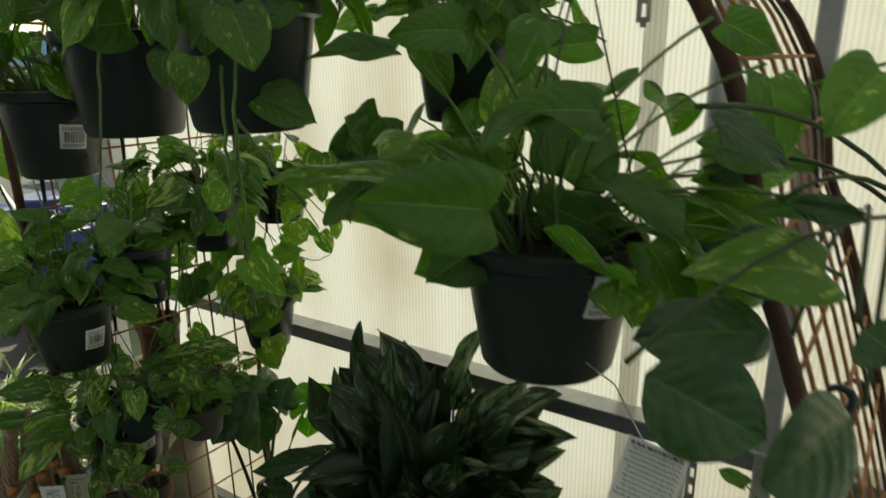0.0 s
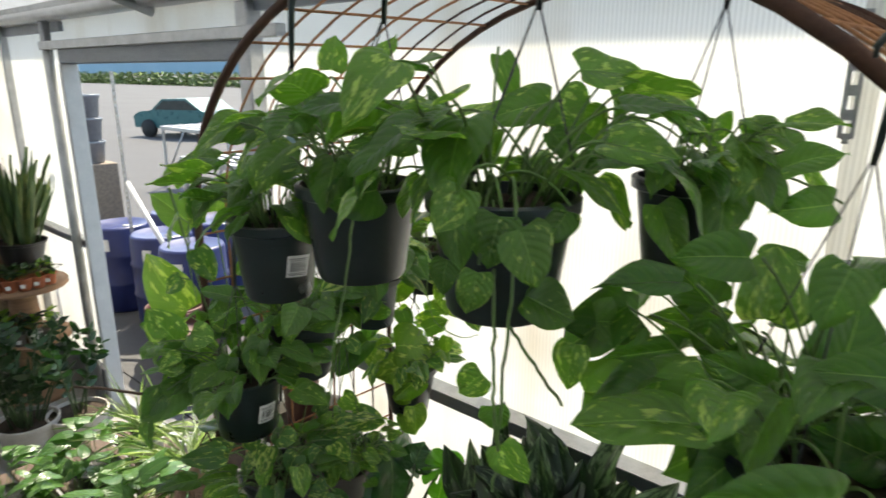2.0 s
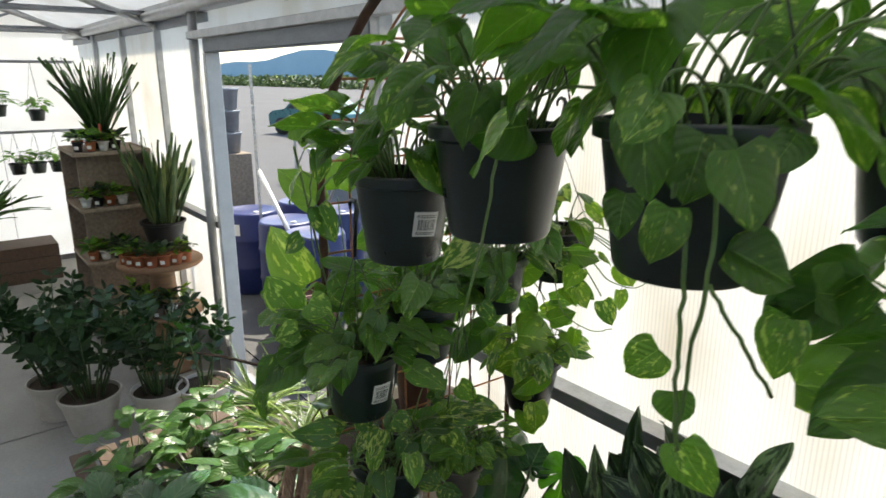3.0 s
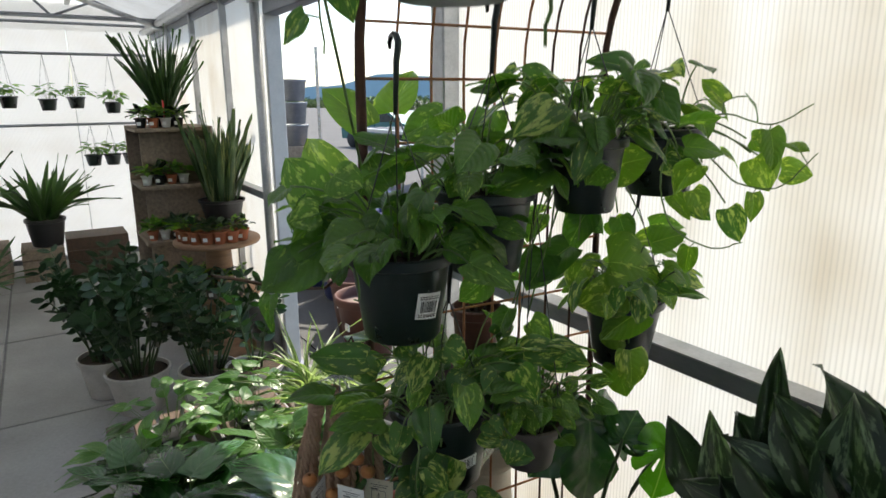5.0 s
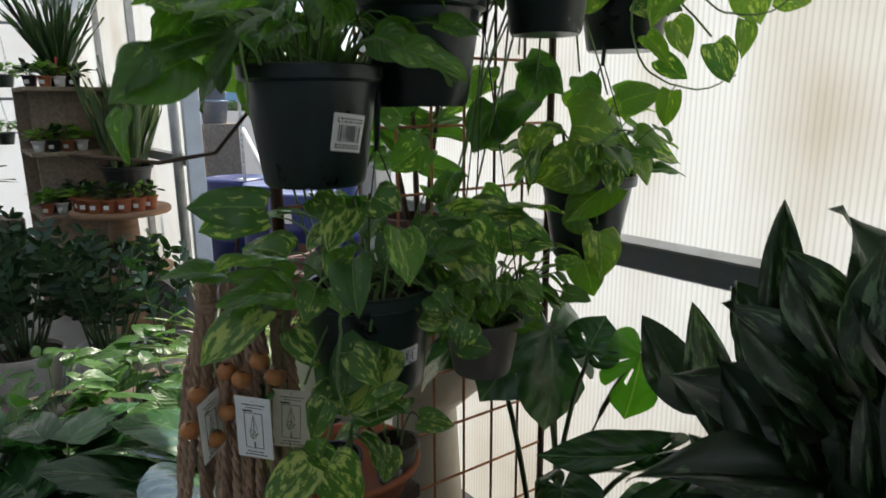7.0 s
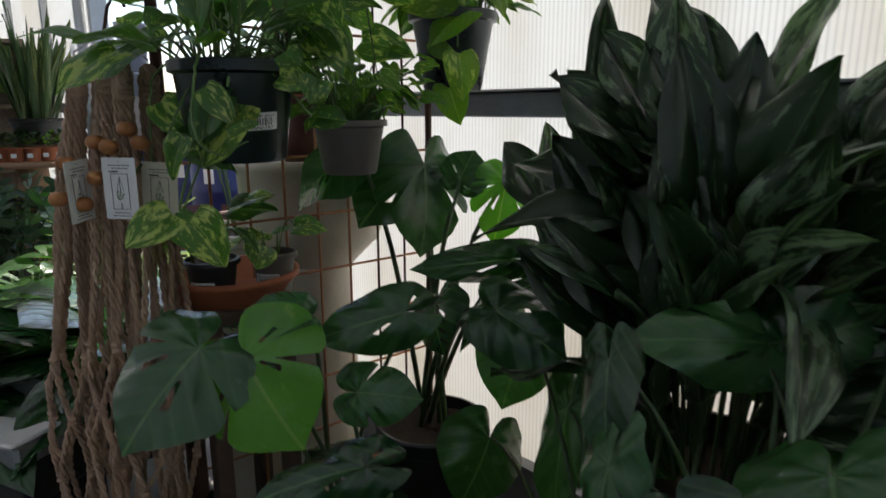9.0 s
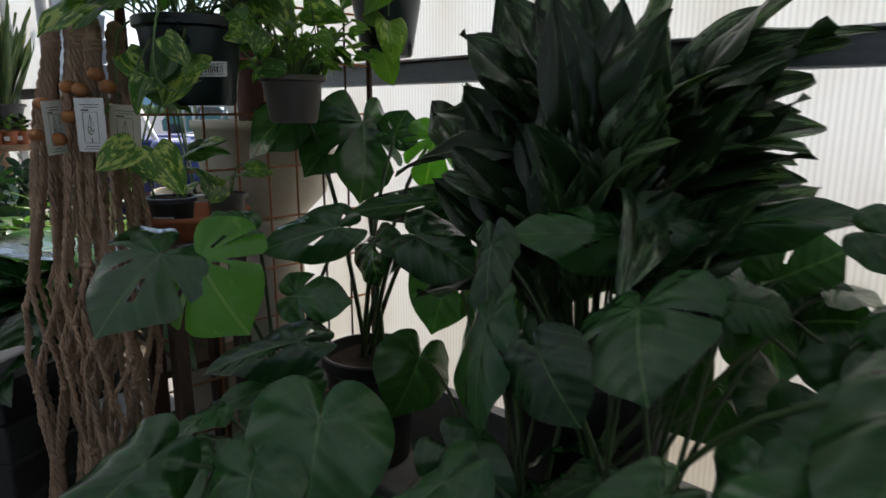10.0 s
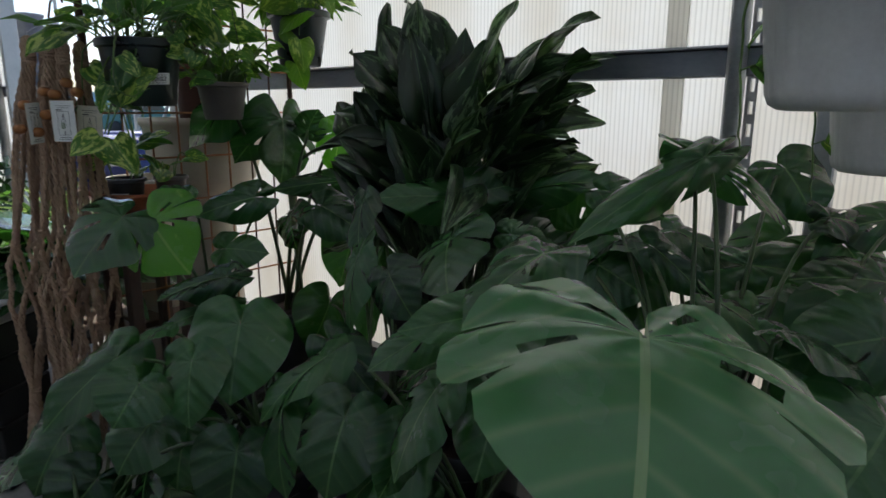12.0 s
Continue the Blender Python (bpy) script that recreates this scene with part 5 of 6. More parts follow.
# broad leaves behind the arch
anth = thing("anthurium", (-2.55, 1.25, 0.0), "tall broad-leaved potted plant lit from behind", "potted plant")
build_pot(anth, (-2.55, 1.25, 0.86), 0.16, 0.30, CREAM, 0.7)
part("stand", Geo().lathe([(0.001, 0.0), (0.16, 0.0), (0.15, 0.02), (0.10, 0.10), (0.10, 0.5), (0.14, 0.55), (0.14, 0.56), (0.001, 0.56)], 28, (-2.55, 1.25, 0)), CREAM, anth)
ag = Geo()
hero_leaves(anth, ag, LEAVES_BACK, HEARTS_NEON, (-2.55, 1.25, 0.84), 1.0, 0.003)
part("stem", ag, STEM, anth, kind="stuff")


# ---- floor plants ----
def monstera(name, at, r, h, rows, meshes, label, seed, mat=POT_BLACK, extra=0, stalk=0.0042, chosen=(), facing=0.9, first=None):
    ob = thing(name, (at[0], at[1], at[2] - h), label, "potted plant")
    build_pot(ob, at, r, h, mat, 0.76)
    g = Geo()
    rr = random.Random(seed)
    for i, (bx, by, bz, tx, ty, tz, w) in enumerate(rows):
        inset = max(0.0, max(by, ty) - 1.56)  # leaves stay clear of the wall
        b, t = Vector((bx, by - inset, bz)), Vector((tx, ty - inset, tz))
        root = Vector((at[0] + rr.uniform(-0.05, 0.05), at[1] + rr.uniform(-0.05, 0.05), at[2] - 0.02))
        back = b + (b - t).normalized() * 0.02 + Vector((0, 0, -0.02))
        g.tube(bend(root, back, 0, 8, 0.04 + 0.10 * (back - root).length) + [b], [stalk * (1.2 - 0.05 * i) for i in range(10)], 7)
        me = chosen[i] if i < len(chosen) else rr.choice(meshes)
        face = VIEW + Vector((rr.uniform(-facing, facing), rr.uniform(-facing, facing), rr.uniform(-0.1, 0.8)))
        part("leaf", me, None, ob, m=leaf_pose(b, t, w * 1.06, Vector(first) if first and i == 0 else face))
    for i in range(extra):
        az = rr.uniform(0, 6.283)
        out = Vector((math.cos(az), math.sin(az), 0))
        b = Vector(at) + out * rr.uniform(0.05, 0.22) + Vector((0, 0, rr.uniform(0.0, 0.22)))
        ln = rr.uniform(0.10, 0.17)
        t = b + (out + Vector((0, 0, rr.uniform(-0.8, 0.1)))).normalized() * ln
        part("leaf", rr.choice(meshes), None, ob, m=leaf_pose(b, t, ln * 1.0, Vector((out.x * 0.4, out.y * 0.4, 1)) + VIEW * 0.4))
        g.tube(bend(Vector(at) + Vector((0, 0, -0.02)), b, 0, 5, 0.03), stalk * 0.8, 6)
    part("stem", g, STEM_DARK, ob, kind="stuff")
    return ob


monstera("monstera", (-0.30, 0.98, 0.42), 0.15, 0.42, MON_RIGHT, MONS[:2] + MONS[4:5], "large split-leaved monstera in a black pot", 31, extra=12, chosen=[BROAD, MONS[5], MONS[4], MONS[1]], first=(0.44, -0.66, 0.62))
monstera("monstera", (-0.88, 1.08, 0.42), 0.15, 0.42, MON_MID, MONS[:2] + MONS[4:5], "dark green monstera with rounded leaves", 32, extra=9)
monstera("monstera", (-0.72, 0.92, 0.32), 0.14, 0.32, MON_FILL, MONS[:2], "shaded monstera with broad dark leaves", 36, extra=3)
monstera("monstera", (-1.05, 1.02, 0.30), 0.14, 0.30, MON_DEEP, MONS[:2], "dark monstera spreading under the aglaonema", 38, extra=8)
monstera("philodendron", (-1.48, 0.52, 0.22), 0.12, 0.22, MON_CORNER, MONS[:1], "low dark philodendron in the shade", 37, extra=2)
monstera("philodendron", (-1.22, 0.78, 0.36), 0.14, 0.36, MON_LEFT, MONS[:1], "low heart-leaved philodendron drooping over its pot", 33, extra=2)
monstera("monstera", (-1.66, 0.98, 0.34), 0.13, 0.34, MON_SPLIT, MONS[:2] + MONS[4:5], "young split-leaved monstera with one bright leaf", 34, extra=4, chosen=[MONS[3], MONS_YOUNG[0]], facing=0.15)
monstera("monstera", (-1.79, 1.33, 0.47), 0.135, 0.32, MON_BACK, MONS[:2], "leggy monstera in a black pot of bark", 35, stalk=0.006, chosen=[MONS[6], MONS[3], MONS_YOUNG[1], MONS[1]])

AX, AY = -1.14, 1.38
agl = thing("aglaonema", (AX, AY, 0.0), "large dark aglaonema with silver-marked pointed leaves", "potted plant")
build_pot(agl, (AX, AY, 0.62), 0.19, 0.62, POT_BLACK, 0.75)
ag = Geo()
rr = random.Random(5)
for i in range(135):
    az = rr.uniform(0, 6.283)
    lean = math.sqrt(rr.random())
    out = Vector((math.cos(az) * (1.25 if math.cos(az) > 0 else 1.1), math.sin(az) * 0.70, 0))
    root = Vector((AX, AY, 0.60)) + out * 0.10 * lean
    base = Vector((AX, AY, 1.0)) + out * (0.03 + 0.135 * lean) + Vector((0, 0, rr.uniform(-0.24, 0.20) * (1.15 - lean * 0.35) + 0.10 * math.sin(az) * lean - 0.02))
    ln = rr.uniform(0.17, 0.26)
    up = 1.55 - 0.80 * lean + rr.uniform(-0.22, 0.22) - (0.7 if i % 9 == 0 else 0.0)
    tip = base + (out * math.cos(up) + Vector((rr.uniform(-0.15, 0.15), rr.uniform(-0.15, 0.15), math.sin(up)))).normalized() * ln
    if base.y > WALL - 0.1 or tip.y > WALL - 0.06:
        continue
    face = Vector((-out.x * 0.5, -out.y * 0.5, 0.6)) + VIEW * 1.1 + Vector((rr.uniform(-0.9, 0.9), rr.uniform(-0.9, 0.9), rr.uniform(-0.3, 0.3)))
    part("leaf", rr.choice(LANCES), None, agl, m=leaf_pose(base, tip, ln * rr.uniform(0.46, 0.62), face))
    if i % 2 == 0:
        ag.tube(bend(root, base, 0, 4, 0.0), 0.004, 5)
for base, tip, w in (((-1.49, 1.37, 1.02), (-1.67, 1.44, 1.155), 0.10), ((-1.43, 1.36, 1.00), (-1.58, 1.47, 1.20), 0.085), ((-1.36, 1.37, 1.20), (-1.39, 1.38, 1.42), 0.07), ((-1.21, 1.33, 1.18), (-1.225, 1.32, 1.40), 0.11)):
    part("leaf", rr.choice(LANCES), None, agl, m=leaf_pose(base, tip, w, VIEW + Vector((-0.3, 0.0, 0.1))))
    ag.tube(bend((AX - 0.05, AY, 0.62), base, 0, 5, 0.03), 0.004, 5)
part("stem", ag, STEM_DARK, agl, kind="stuff")

block = thing("concrete_block", (-1.79, 1.33, 0), "rough grey concrete block under a pot", "block")
part("body", Geo().box((-1.79, 1.33, 0.075), (0.39, 0.19, 0.15), None, 0.006), BLOCK, block, smooth=False)


# ---- rope plant hangers ----
def rope(g, path, r=0.0042, twist=True):
    """A two-strand twisted cord."""
    pts = [Vector(p) for p in path]
    fine, turn = [], 0.0
    for a, b in zip(pts, pts[1:]):
        n = max(2, int((b - a).length / 0.006))
        fine += [a.lerp(b, i / n) for i in range(n)]
    fine.append(pts[-1])
    for k in (0, 1):
        line = []
        for i, p in enumerate(fine):
            a = i * 0.9 + k * math.pi
            line.append(p + Vector((math.cos(a), math.sin(a), 0.0)) * r * 0.55)
        g.tube(line, r * 0.72, 4, False)


mac = thing("macrame_hanger", (-1.915, 0.725, 0.30), "bundle of brown jute rope plant hangers with wooden beads", "plant hanger")
rr = random.Random(9)
MX, MY, MT = -1.925, 0.715, 1.285
side = Vector((0.707, 0.707, 0))
deep = Vector((-0.707, 0.707, 0))
for k, (sx, dx) in enumerate(((-0.062, 0.012), (-0.030, 0.035), (0.002, -0.012), (0.034, -0.018), (0.060, 0.022))):
    off = side * sx + deep * dx
    top = Vector((MX, MY, MT)) + off + Vector((0, 0, rr.uniform(-0.016, 0.010)))
    low = top + side * sx * 0.55 + deep * dx * 0.4
    g = Geo()
    for turn in range(4):
        g.lathe([(0.0145 + 0.0030 * math.cos(i * 1.05), 0.0052 * math.sin(i * 1.05)) for i in range(7)], 14, top + Vector((rr.uniform(-0.001, 0.001), 0, -0.012 - turn * 0.0095)))
    spin = rr.uniform(0, 1.5)
    fall = 0.50 + rr.uniform(-0.03, 0.03)
    for s in range(8):
        a = spin + s * 0.785
        w = side * math.cos(a) + deep * math.sin(a)
        pair = spin + (s // 2) * 1.571 + 0.39
        between = spin + ((s + 1) // 2) * 1.571 - 0.39
        wp = side * math.cos(pair) + deep * math.sin(pair)
        wb = side * math.cos(between) + deep * math.sin(between)
        d = 0.034 + 0.006 * (k % 2)
        jig = Vector((rr.uniform(-0.007, 0.007), rr.uniform(-0.007, 0.007), 0))
        path = [top + Vector((0, 0, 0.020)), top + w * 0.009 + Vector((0, 0, 0.013)), top + w * 0.0125, top + w * 0.011 + Vector((0, 0, -0.05)),
                top.lerp(low, 0.4) + w * 0.018 + jig + Vector((0, 0, -0.16)), top.lerp(low, 0.7) + w * 0.024 + jig + Vector((0, 0, -0.32)),
                low + wp * d + w * 0.003 + Vector((0, 0, -fall)),
                low + w * d * 1.35 + jig + Vector((0, 0, -fall - 0.055)),
                low + wb * d * 1.1 + w * 0.003 + Vector((0, 0, -fall - 0.115)),
                low + w * d * 1.4 + jig + Vector((0, 0, -fall - 0.175)),
                low + wp * d + w * 0.003 + Vector((0, 0, -fall - 0.235)),
                low + w * d * 0.8 + jig + Vector((0, 0, -fall - 0.32)),
                low + w * 0.009 + Vector((0, 0, -fall - 0.42)),
                low + w * 0.018 + jig + Vector((0, 0, -fall - 0.56 - rr.uniform(0, 0.07)))]
        path = [p - side * 0.075 * max(0.0, top.z - p.z) for p in path]
        rope(g, path, 0.0056)
        if s % 2 == 0:
            for n in (6, 8, 10):
                for up in (-0.006, 0.006):
                    g.ball(path[n] + Vector((0, 0, up)), 0.0095, 0.75, 5, 8)
    for turn in range(3):
        g.lathe([(0.013 + 0.003 * math.cos(i * 1.05), 0.0052 * math.sin(i * 1.05)) for i in range(7)], 12, low - side * 0.075 * (fall + 0.41) + Vector((0, 0, -fall - 0.41 - turn * 0.0095)))
    part("cord", g, JUTE, mac)
    g = Geo().tube([top + Vector((0, 0, 0.012)), top + Vector((0.004, 0, 0.030)), Vector((MX, MY, MT + 0.055))], 0.0016, 5)
    part("ring", g, GALV, mac)
for at in ((-1.849, 0.712, 1.184), (-1.828, 0.726, 1.161), (-1.865, 0.687, 1.155), (-1.911, 0.632, 1.129), (-1.915, 0.616, 1.071), (-1.881, 0.643, 1.063), (-1.872, 0.665, 1.105), (-1.894, 0.675, 1.162)):
    m = Matrix.Translation(at) @ Matrix.Rotation(rr.uniform(-0.3, 0.3), 4, "X")
    part("bead", Geo().lathe([(0.004, -0.012), (0.011, -0.0105), (0.0155, -0.004), (0.0155, 0.004), (0.011, 0.0105), (0.004, 0.012)], 16, (0, 0, 0)), BEAD, mac, m=m)
part("hook", Geo().tube([(MX, MY, MT + 0.05), (MX - 0.012, MY + 0.015, MT + 0.10), (MX, MY + 0.03, MT + 0.13), (MX + 0.012, MY + 0.035, MT + 0.10)], 0.003, 7), RUST_DARK, mac)


def card(at, az, mat, tilt=0.0):
    """A price card: a drawn frame, a small plant drawing and print too small to read."""
    ob = thing("price_card", at, "white card with a drawing of a hanging plant" if mat is PAPER else "cream card with a drawing of a hanging plant", "price tag", "cards on the rope hangers")
    m = Matrix.Translation(at) @ Matrix.Rotation(az, 4, "Z") @ Matrix.Rotation(tilt, 4, "Y") @ Matrix.Scale(0.80, 4)
    sheet_ = part("sheet", Geo().box((0, 0, 0), (0.076, 0.0012, 0.125)), mat, ob, smooth=False, m=m)
    f = -0.0010
    g = Geo()
    for x in (-0.019, 0.019):
        g.box((x, f, -0.006), (0.0009, 0.0006, 0.072))
    for z in (-0.042, 0.030):
        g.box((0, f, z), (0.038, 0.0006, 0.0009))
    g.add([(0, f, 0.026), (-0.008, f, -0.004), (-0.0068, f, -0.004), (0, f, 0.022), (0.008, f, -0.004), (0.0068, f, -0.004)], [(0, 1, 2, 3), (0, 3, 5, 4)])
    g.box((0, f, 0.01), (0.0008, 0.0006, 0.03))
    g.box((0, f, -0.036), (0.0022, 0.0006, 0.012))
    part("drawing", g, INK, sheet_, smooth=False, m=m)
    g = Geo()
    q = random.Random(3)
    for i in range(26):
        a, r = q.uniform(0, 6.28), 0.009 * math.sqrt(q.random())
        g.add([(r * math.cos(a) + dx, f - 0.0004 - i * 0.00002, -0.012 + r * 1.2 * math.sin(a) + dz) for dx, dz in ((-0.002, 0), (0, -0.002), (0.002, 0), (0, 0.002))], [(0, 1, 2, 3)])
    part("painted_plant", g, INK_GREEN, sheet_, smooth=False, m=m)
    g = Geo()
    for z, w in ((0.047, 0.045), (0.041, 0.03), (-0.050, 0.034), (-0.056, 0.044)):
        x = -w / 2
        while x < w / 2:
            t = q.uniform(0.002, 0.006)
            g.box((x + t / 2, f, z), (t, 0.0006, 0.0016))
            x += t + 0.0012
    g.box((-0.012, f, 0.0345), (0.02, 0.0006, 0.003))
    part("print", g, INK, sheet_, smooth=False, m=m)
    part("mark", Geo().ball((0, f, 0.055), 0.0016, 0.5, 4, 6), INK, sheet_, m=m)
    return ob


card((-1.826, 0.686, 1.090), 0.62, PAPER)
card((-1.838, 0.752, 1.078), 0.80, PAPER_WARM, 0.06)
card((-1.882, 0.640, 1.085), 2.30, PAPER, -0.05)

# saucer with small pots, urn behind it
sauc = thing("terracotta_saucer", (-1.98, 0.95, 0.83), "wide terracotta saucer holding small pots", "saucer")
part("bowl", Geo().lathe([(0.001, 0.83), (0.112, 0.83), (0.132, 0.872), (0.139, 0.875), (0.139, 0.885), (0.128, 0.885), (0.109, 0.842), (0.001, 0.84)], 40, (-1.97, 0.93, 0)), TERRACOTTA, sauc)
stand = thing("plant_stand", (-1.98, 0.95, 0), "dark wooden plant stand", "plant stand")
part("top", Geo().box((-1.97, 0.93, 0.815), (0.20, 0.20, 0.03), Matrix.Rotation(TH, 4, "Z"), 0.004), WOOD_DARK, stand, smooth=False)
for dx in (-0.07, 0.07):
    for dy in (-0.10, 0.06):
        part("leg", Geo().box((-1.98 + dx, 0.95 + dy, 0.40), (0.035, 0.035, 0.80), None, 0.003), WOOD_DARK, stand, smooth=False)
for (x, y, r, h, m_) in ((-1.93, 0.87, 0.052, 0.085, POT_BLACK), (-1.90, 0.99, 0.045, 0.085, POT_TAUPE)):
    sp = thing("small_pot", (x, y, 0.842), "small nursery pot with a marbled pothos cutting", "potted plant", "pots in the saucer")
    pt = build_pot(sp, (x, y, 0.842 + h), r, h, m_, 0.78)
    sg = Geo()
    pothos(sp, sg, (x, y, 0.842 + h), r, HEARTS_MARBLE, 4, int(x * 1000), 0.06, (0.06, 0.09), 0.13)
    part("stem", sg, STEM, sp, kind="stuff")
    label_on(pt, (x, y), r * 0.86, 0.842 + h * 0.35, -0.9, 0.05, 0.03, 0, True)
urn = thing("cream_urn", (-2.22, 1.30, 0), "cream round-bottomed pot on a cream pedestal", "planter")
part("pedestal", Geo().lathe([(0.001, 0), (0.15, 0), (0.15, 0.03), (0.12, 0.06), (0.10, 0.5), (0.085, 0.78), (0.10, 0.80), (0.001, 0.80)], 32, (-2.22, 1.30, 0)), CREAM, urn)
part("bowl", Geo().lathe([(0.001, 0.80), (0.10, 0.80), (0.17, 0.87), (0.20, 0.97), (0.205, 1.06), (0.215, 1.065), (0.215, 1.09), (0.19, 1.09), (0.185, 1.04), (0.001, 1.03)], 40, (-2.22, 1.30, 0)), CREAM, urn)
part("soil", Geo().lathe([(0.001, 1.055), (0.10, 1.06), (0.187, 1.05)], 24, (-2.22, 1.30, 0)), SOIL, urn)


# leggy plant in a clay pot standing in the urn
leggy = thing("leggy_shrub", (-2.26, 1.30, 1.06), "leggy green shrub in a brown clay pot of bark", "potted plant")
build_pot(leggy, (-2.26, 1.30, 1.29), 0.075, 0.23, SHADED_CLAY, 0.74)
lg, ls = random.Random(77), Geo()
for k in range(3):
    foot = Vector((-2.26 + 0.02 * (k - 1), 1.30 + 0.015 * k, 1.27))
    head = foot + Vector((0.05 * (k - 1), 0.02 * k - 0.03, 0.26 + 0.05 * k))
    ls.tube(bend(foot, head, 0, 6, 0.015), [0.0085 - 0.0006 * i for i in range(7)], 7)
    for i in range(9):
        a, hgt_ = lg.uniform(0, 6.283), lg.uniform(0.45, 1.05)
        b = foot.lerp(head, hgt_) + Vector((math.cos(a), math.sin(a), 0.3)) * 0.03
        t = b + Vector((math.cos(a), math.sin(a), lg.uniform(-0.2, 0.9))).normalized() * lg.uniform(0.09, 0.14)
        if t.y < 1.58:
            part("leaf", lg.choice(HEARTS), None, leggy, m=leaf_pose(b, t, lg.uniform(0.045, 0.065), VIEW + Vector((lg.uniform(-0.6, 0.6), lg.uniform(-0.6, 0.6), 0.3))))
            ls.tube([foot.lerp(head, hgt_ * 0.97), b], 0.002, 5)
part("stem", ls, TWIG, leggy, kind="stuff")

tray = thing("plastic_tray", (-2.30, 0.56, 0.515), "pale grey plastic tray with a white rim", "tray")
part("tray", Geo().box((-2.30, 0.56, 0.545), (0.30, 0.24, 0.055), Matrix.Rotation(0.5, 4, "Z"), 0.008), GALV, tray, smooth=False)
part("rim", Geo().box((-2.30, 0.56, 0.577), (0.32, 0.26, 0.010), Matrix.Rotation(0.5, 4, "Z"), 0.004), POT_WHITE, tray, smooth=False)
crate = thing("crate", (-2.30, 0.56, 0), "black slatted plastic crate under a tray", "crate")
for k in range(5):
    part("slat", Geo().box((-2.30, 0.56, 0.055 + 0.102 * k), (0.26, 0.20, 0.098), Matrix.Rotation(0.5, 4, "Z"), 0.004), POT_BLACK, crate, smooth=False)

# ribbed white pots hung close to the aisle
def ribbed_pot(at, r, h, label):
    ob = thing("hanging_pot", (at[0], at[1], at[2] - h), label, "hanging pot", "white pots hung by the aisle")
    pts, faces, seg = [], [], 96
    prof = [(0.001, 0.02), (0.55, 0.0), (0.66, 0.01), (0.74, 0.045), (0.785, 0.11), (0.80, 0.20), (0.90, 0.80), (0.96, 0.82), (0.99, 0.97), (0.97, 1.0), (0.90, 1.0), (0.84, 0.82), (0.001, 0.8)]
    g = Geo()
    for q, z in prof:
        for i in range(seg):
            a = 6.28319 * i / seg
            k = q * r * (1 + (0.012 * math.cos(a * 32) if 0.02 < z < 0.81 and q > 0.5 else 0))
            pts.append((at[0] + k * math.cos(a), at[1] + k * math.sin(a), at[2] - h + z * h))
    for k in range(len(prof) - 1):
        faces += [(k * seg + i, k * seg + (i + 1) % seg, (k + 1) * seg + (i + 1) % seg, (k + 1) * seg + i) for i in range(seg)]
    part("pot", g.add(pts, faces), POT_WHITE, ob)
    hanger(ob, at, r, (at[0], at[1], at[2] + 0.42))
    sg = Geo()
    pothos(ob, sg, at, r, HEARTS, 12, int(at[0] * 100), 0.12, (0.05, 0.08), 0.10)
    trailing(ob, sg, [(at[0] - r * 0.8, at[1] - 0.03, at[2]), (at[0] - r * 1.02, at[1] - 0.03, at[2] - 0.06), (at[0] - r * 0.98, at[1] - 0.03, at[2] - h), (at[0] - r * 0.95, at[1] - 0.03, at[2] - h - 0.05)], HEARTS, 7, 0.13, (0.04, 0.06))
    part("stem", sg, STEM, ob, kind="stuff")
    return ob


WP1, WP2 = (-0.195, 0.985, 1.31), (-0.165, 1.285, 1.19)
ribbed_pot(WP1, 0.122, 0.19, "ribbed white plastic hanging pot")
ribbed_pot(WP2, 0.105, 0.17, "smaller ribbed white plastic hanging pot")


# ---- foliage bed beside the arch ----
def clump(name, at, spread, count, half, mat, size, wide, label, category, seed, up=0.5, fold=0.2, curl=0.3, height=0.2, rows=7, cols=2, group=""):
    """A low plant whose small leaves are one mesh."""
    rr = random.Random(seed)
    ob = thing(name, at, label, category, group)
    g, s = Geo(), Geo()
    for i in range(count):
        az, q = rr.uniform(0, 6.283), math.sqrt(rr.random())
        out = Vector((math.cos(az), math.sin(az), 0))
        root = Vector(at) + out * q * spread * 0.35
        base = Vector(at) + out * q * spread + Vector((0, 0, height * (1 - 0.6 * q * q) * rr.uniform(0.5, 1.1)))
        ln = rr.uniform(*size)
        e = up - q * 0.7 + rr.uniform(-0.35, 0.35)
        tip = base + (out * math.cos(e) + Vector((rr.uniform(-0.3, 0.3), rr.uniform(-0.3, 0.3), math.sin(e)))).normalized() * ln
        m = leaf_pose(base, tip, ln * wide * rr.uniform(0.85, 1.15), Vector((out.x * 0.3, out.y * 0.3, 1)) + Vector((rr.uniform(-0.4, 0.4), rr.uniform(-0.4, 0.4), 0)))
        g.leaf(m, half, fold, curl * rr.uniform(0.4, 1.5), rows, cols, 0.02, rr.uniform(0, 6))
        if i % 2 == 0:
            s.tube(bend(root, base, 0, 3, 0.01), max(0.0014, ln * 0.012), 4)
    part("foliage", g, mat, ob, kind="stuff")
    part("stem", s, STEM, ob, kind="stuff")
    return ob


bench = thing("low_bench", (-3.25, 0.75, 0), "low slatted wooden plant bench", "bench")
for k in range(9):
    part("slat", Geo().box((-3.2, 0.40 + 0.12 * k, 0.33), (1.7, 0.10, 0.025), None, 0.003), WOOD_DARK, bench, smooth=False)
for x in (-4.05, -2.35):
    for y in (0.42, 1.34):
        part("leg", Geo().box((x, y, 0.157), (0.07, 0.07, 0.314), None, 0.004), WOOD_DARK, bench, smooth=False)

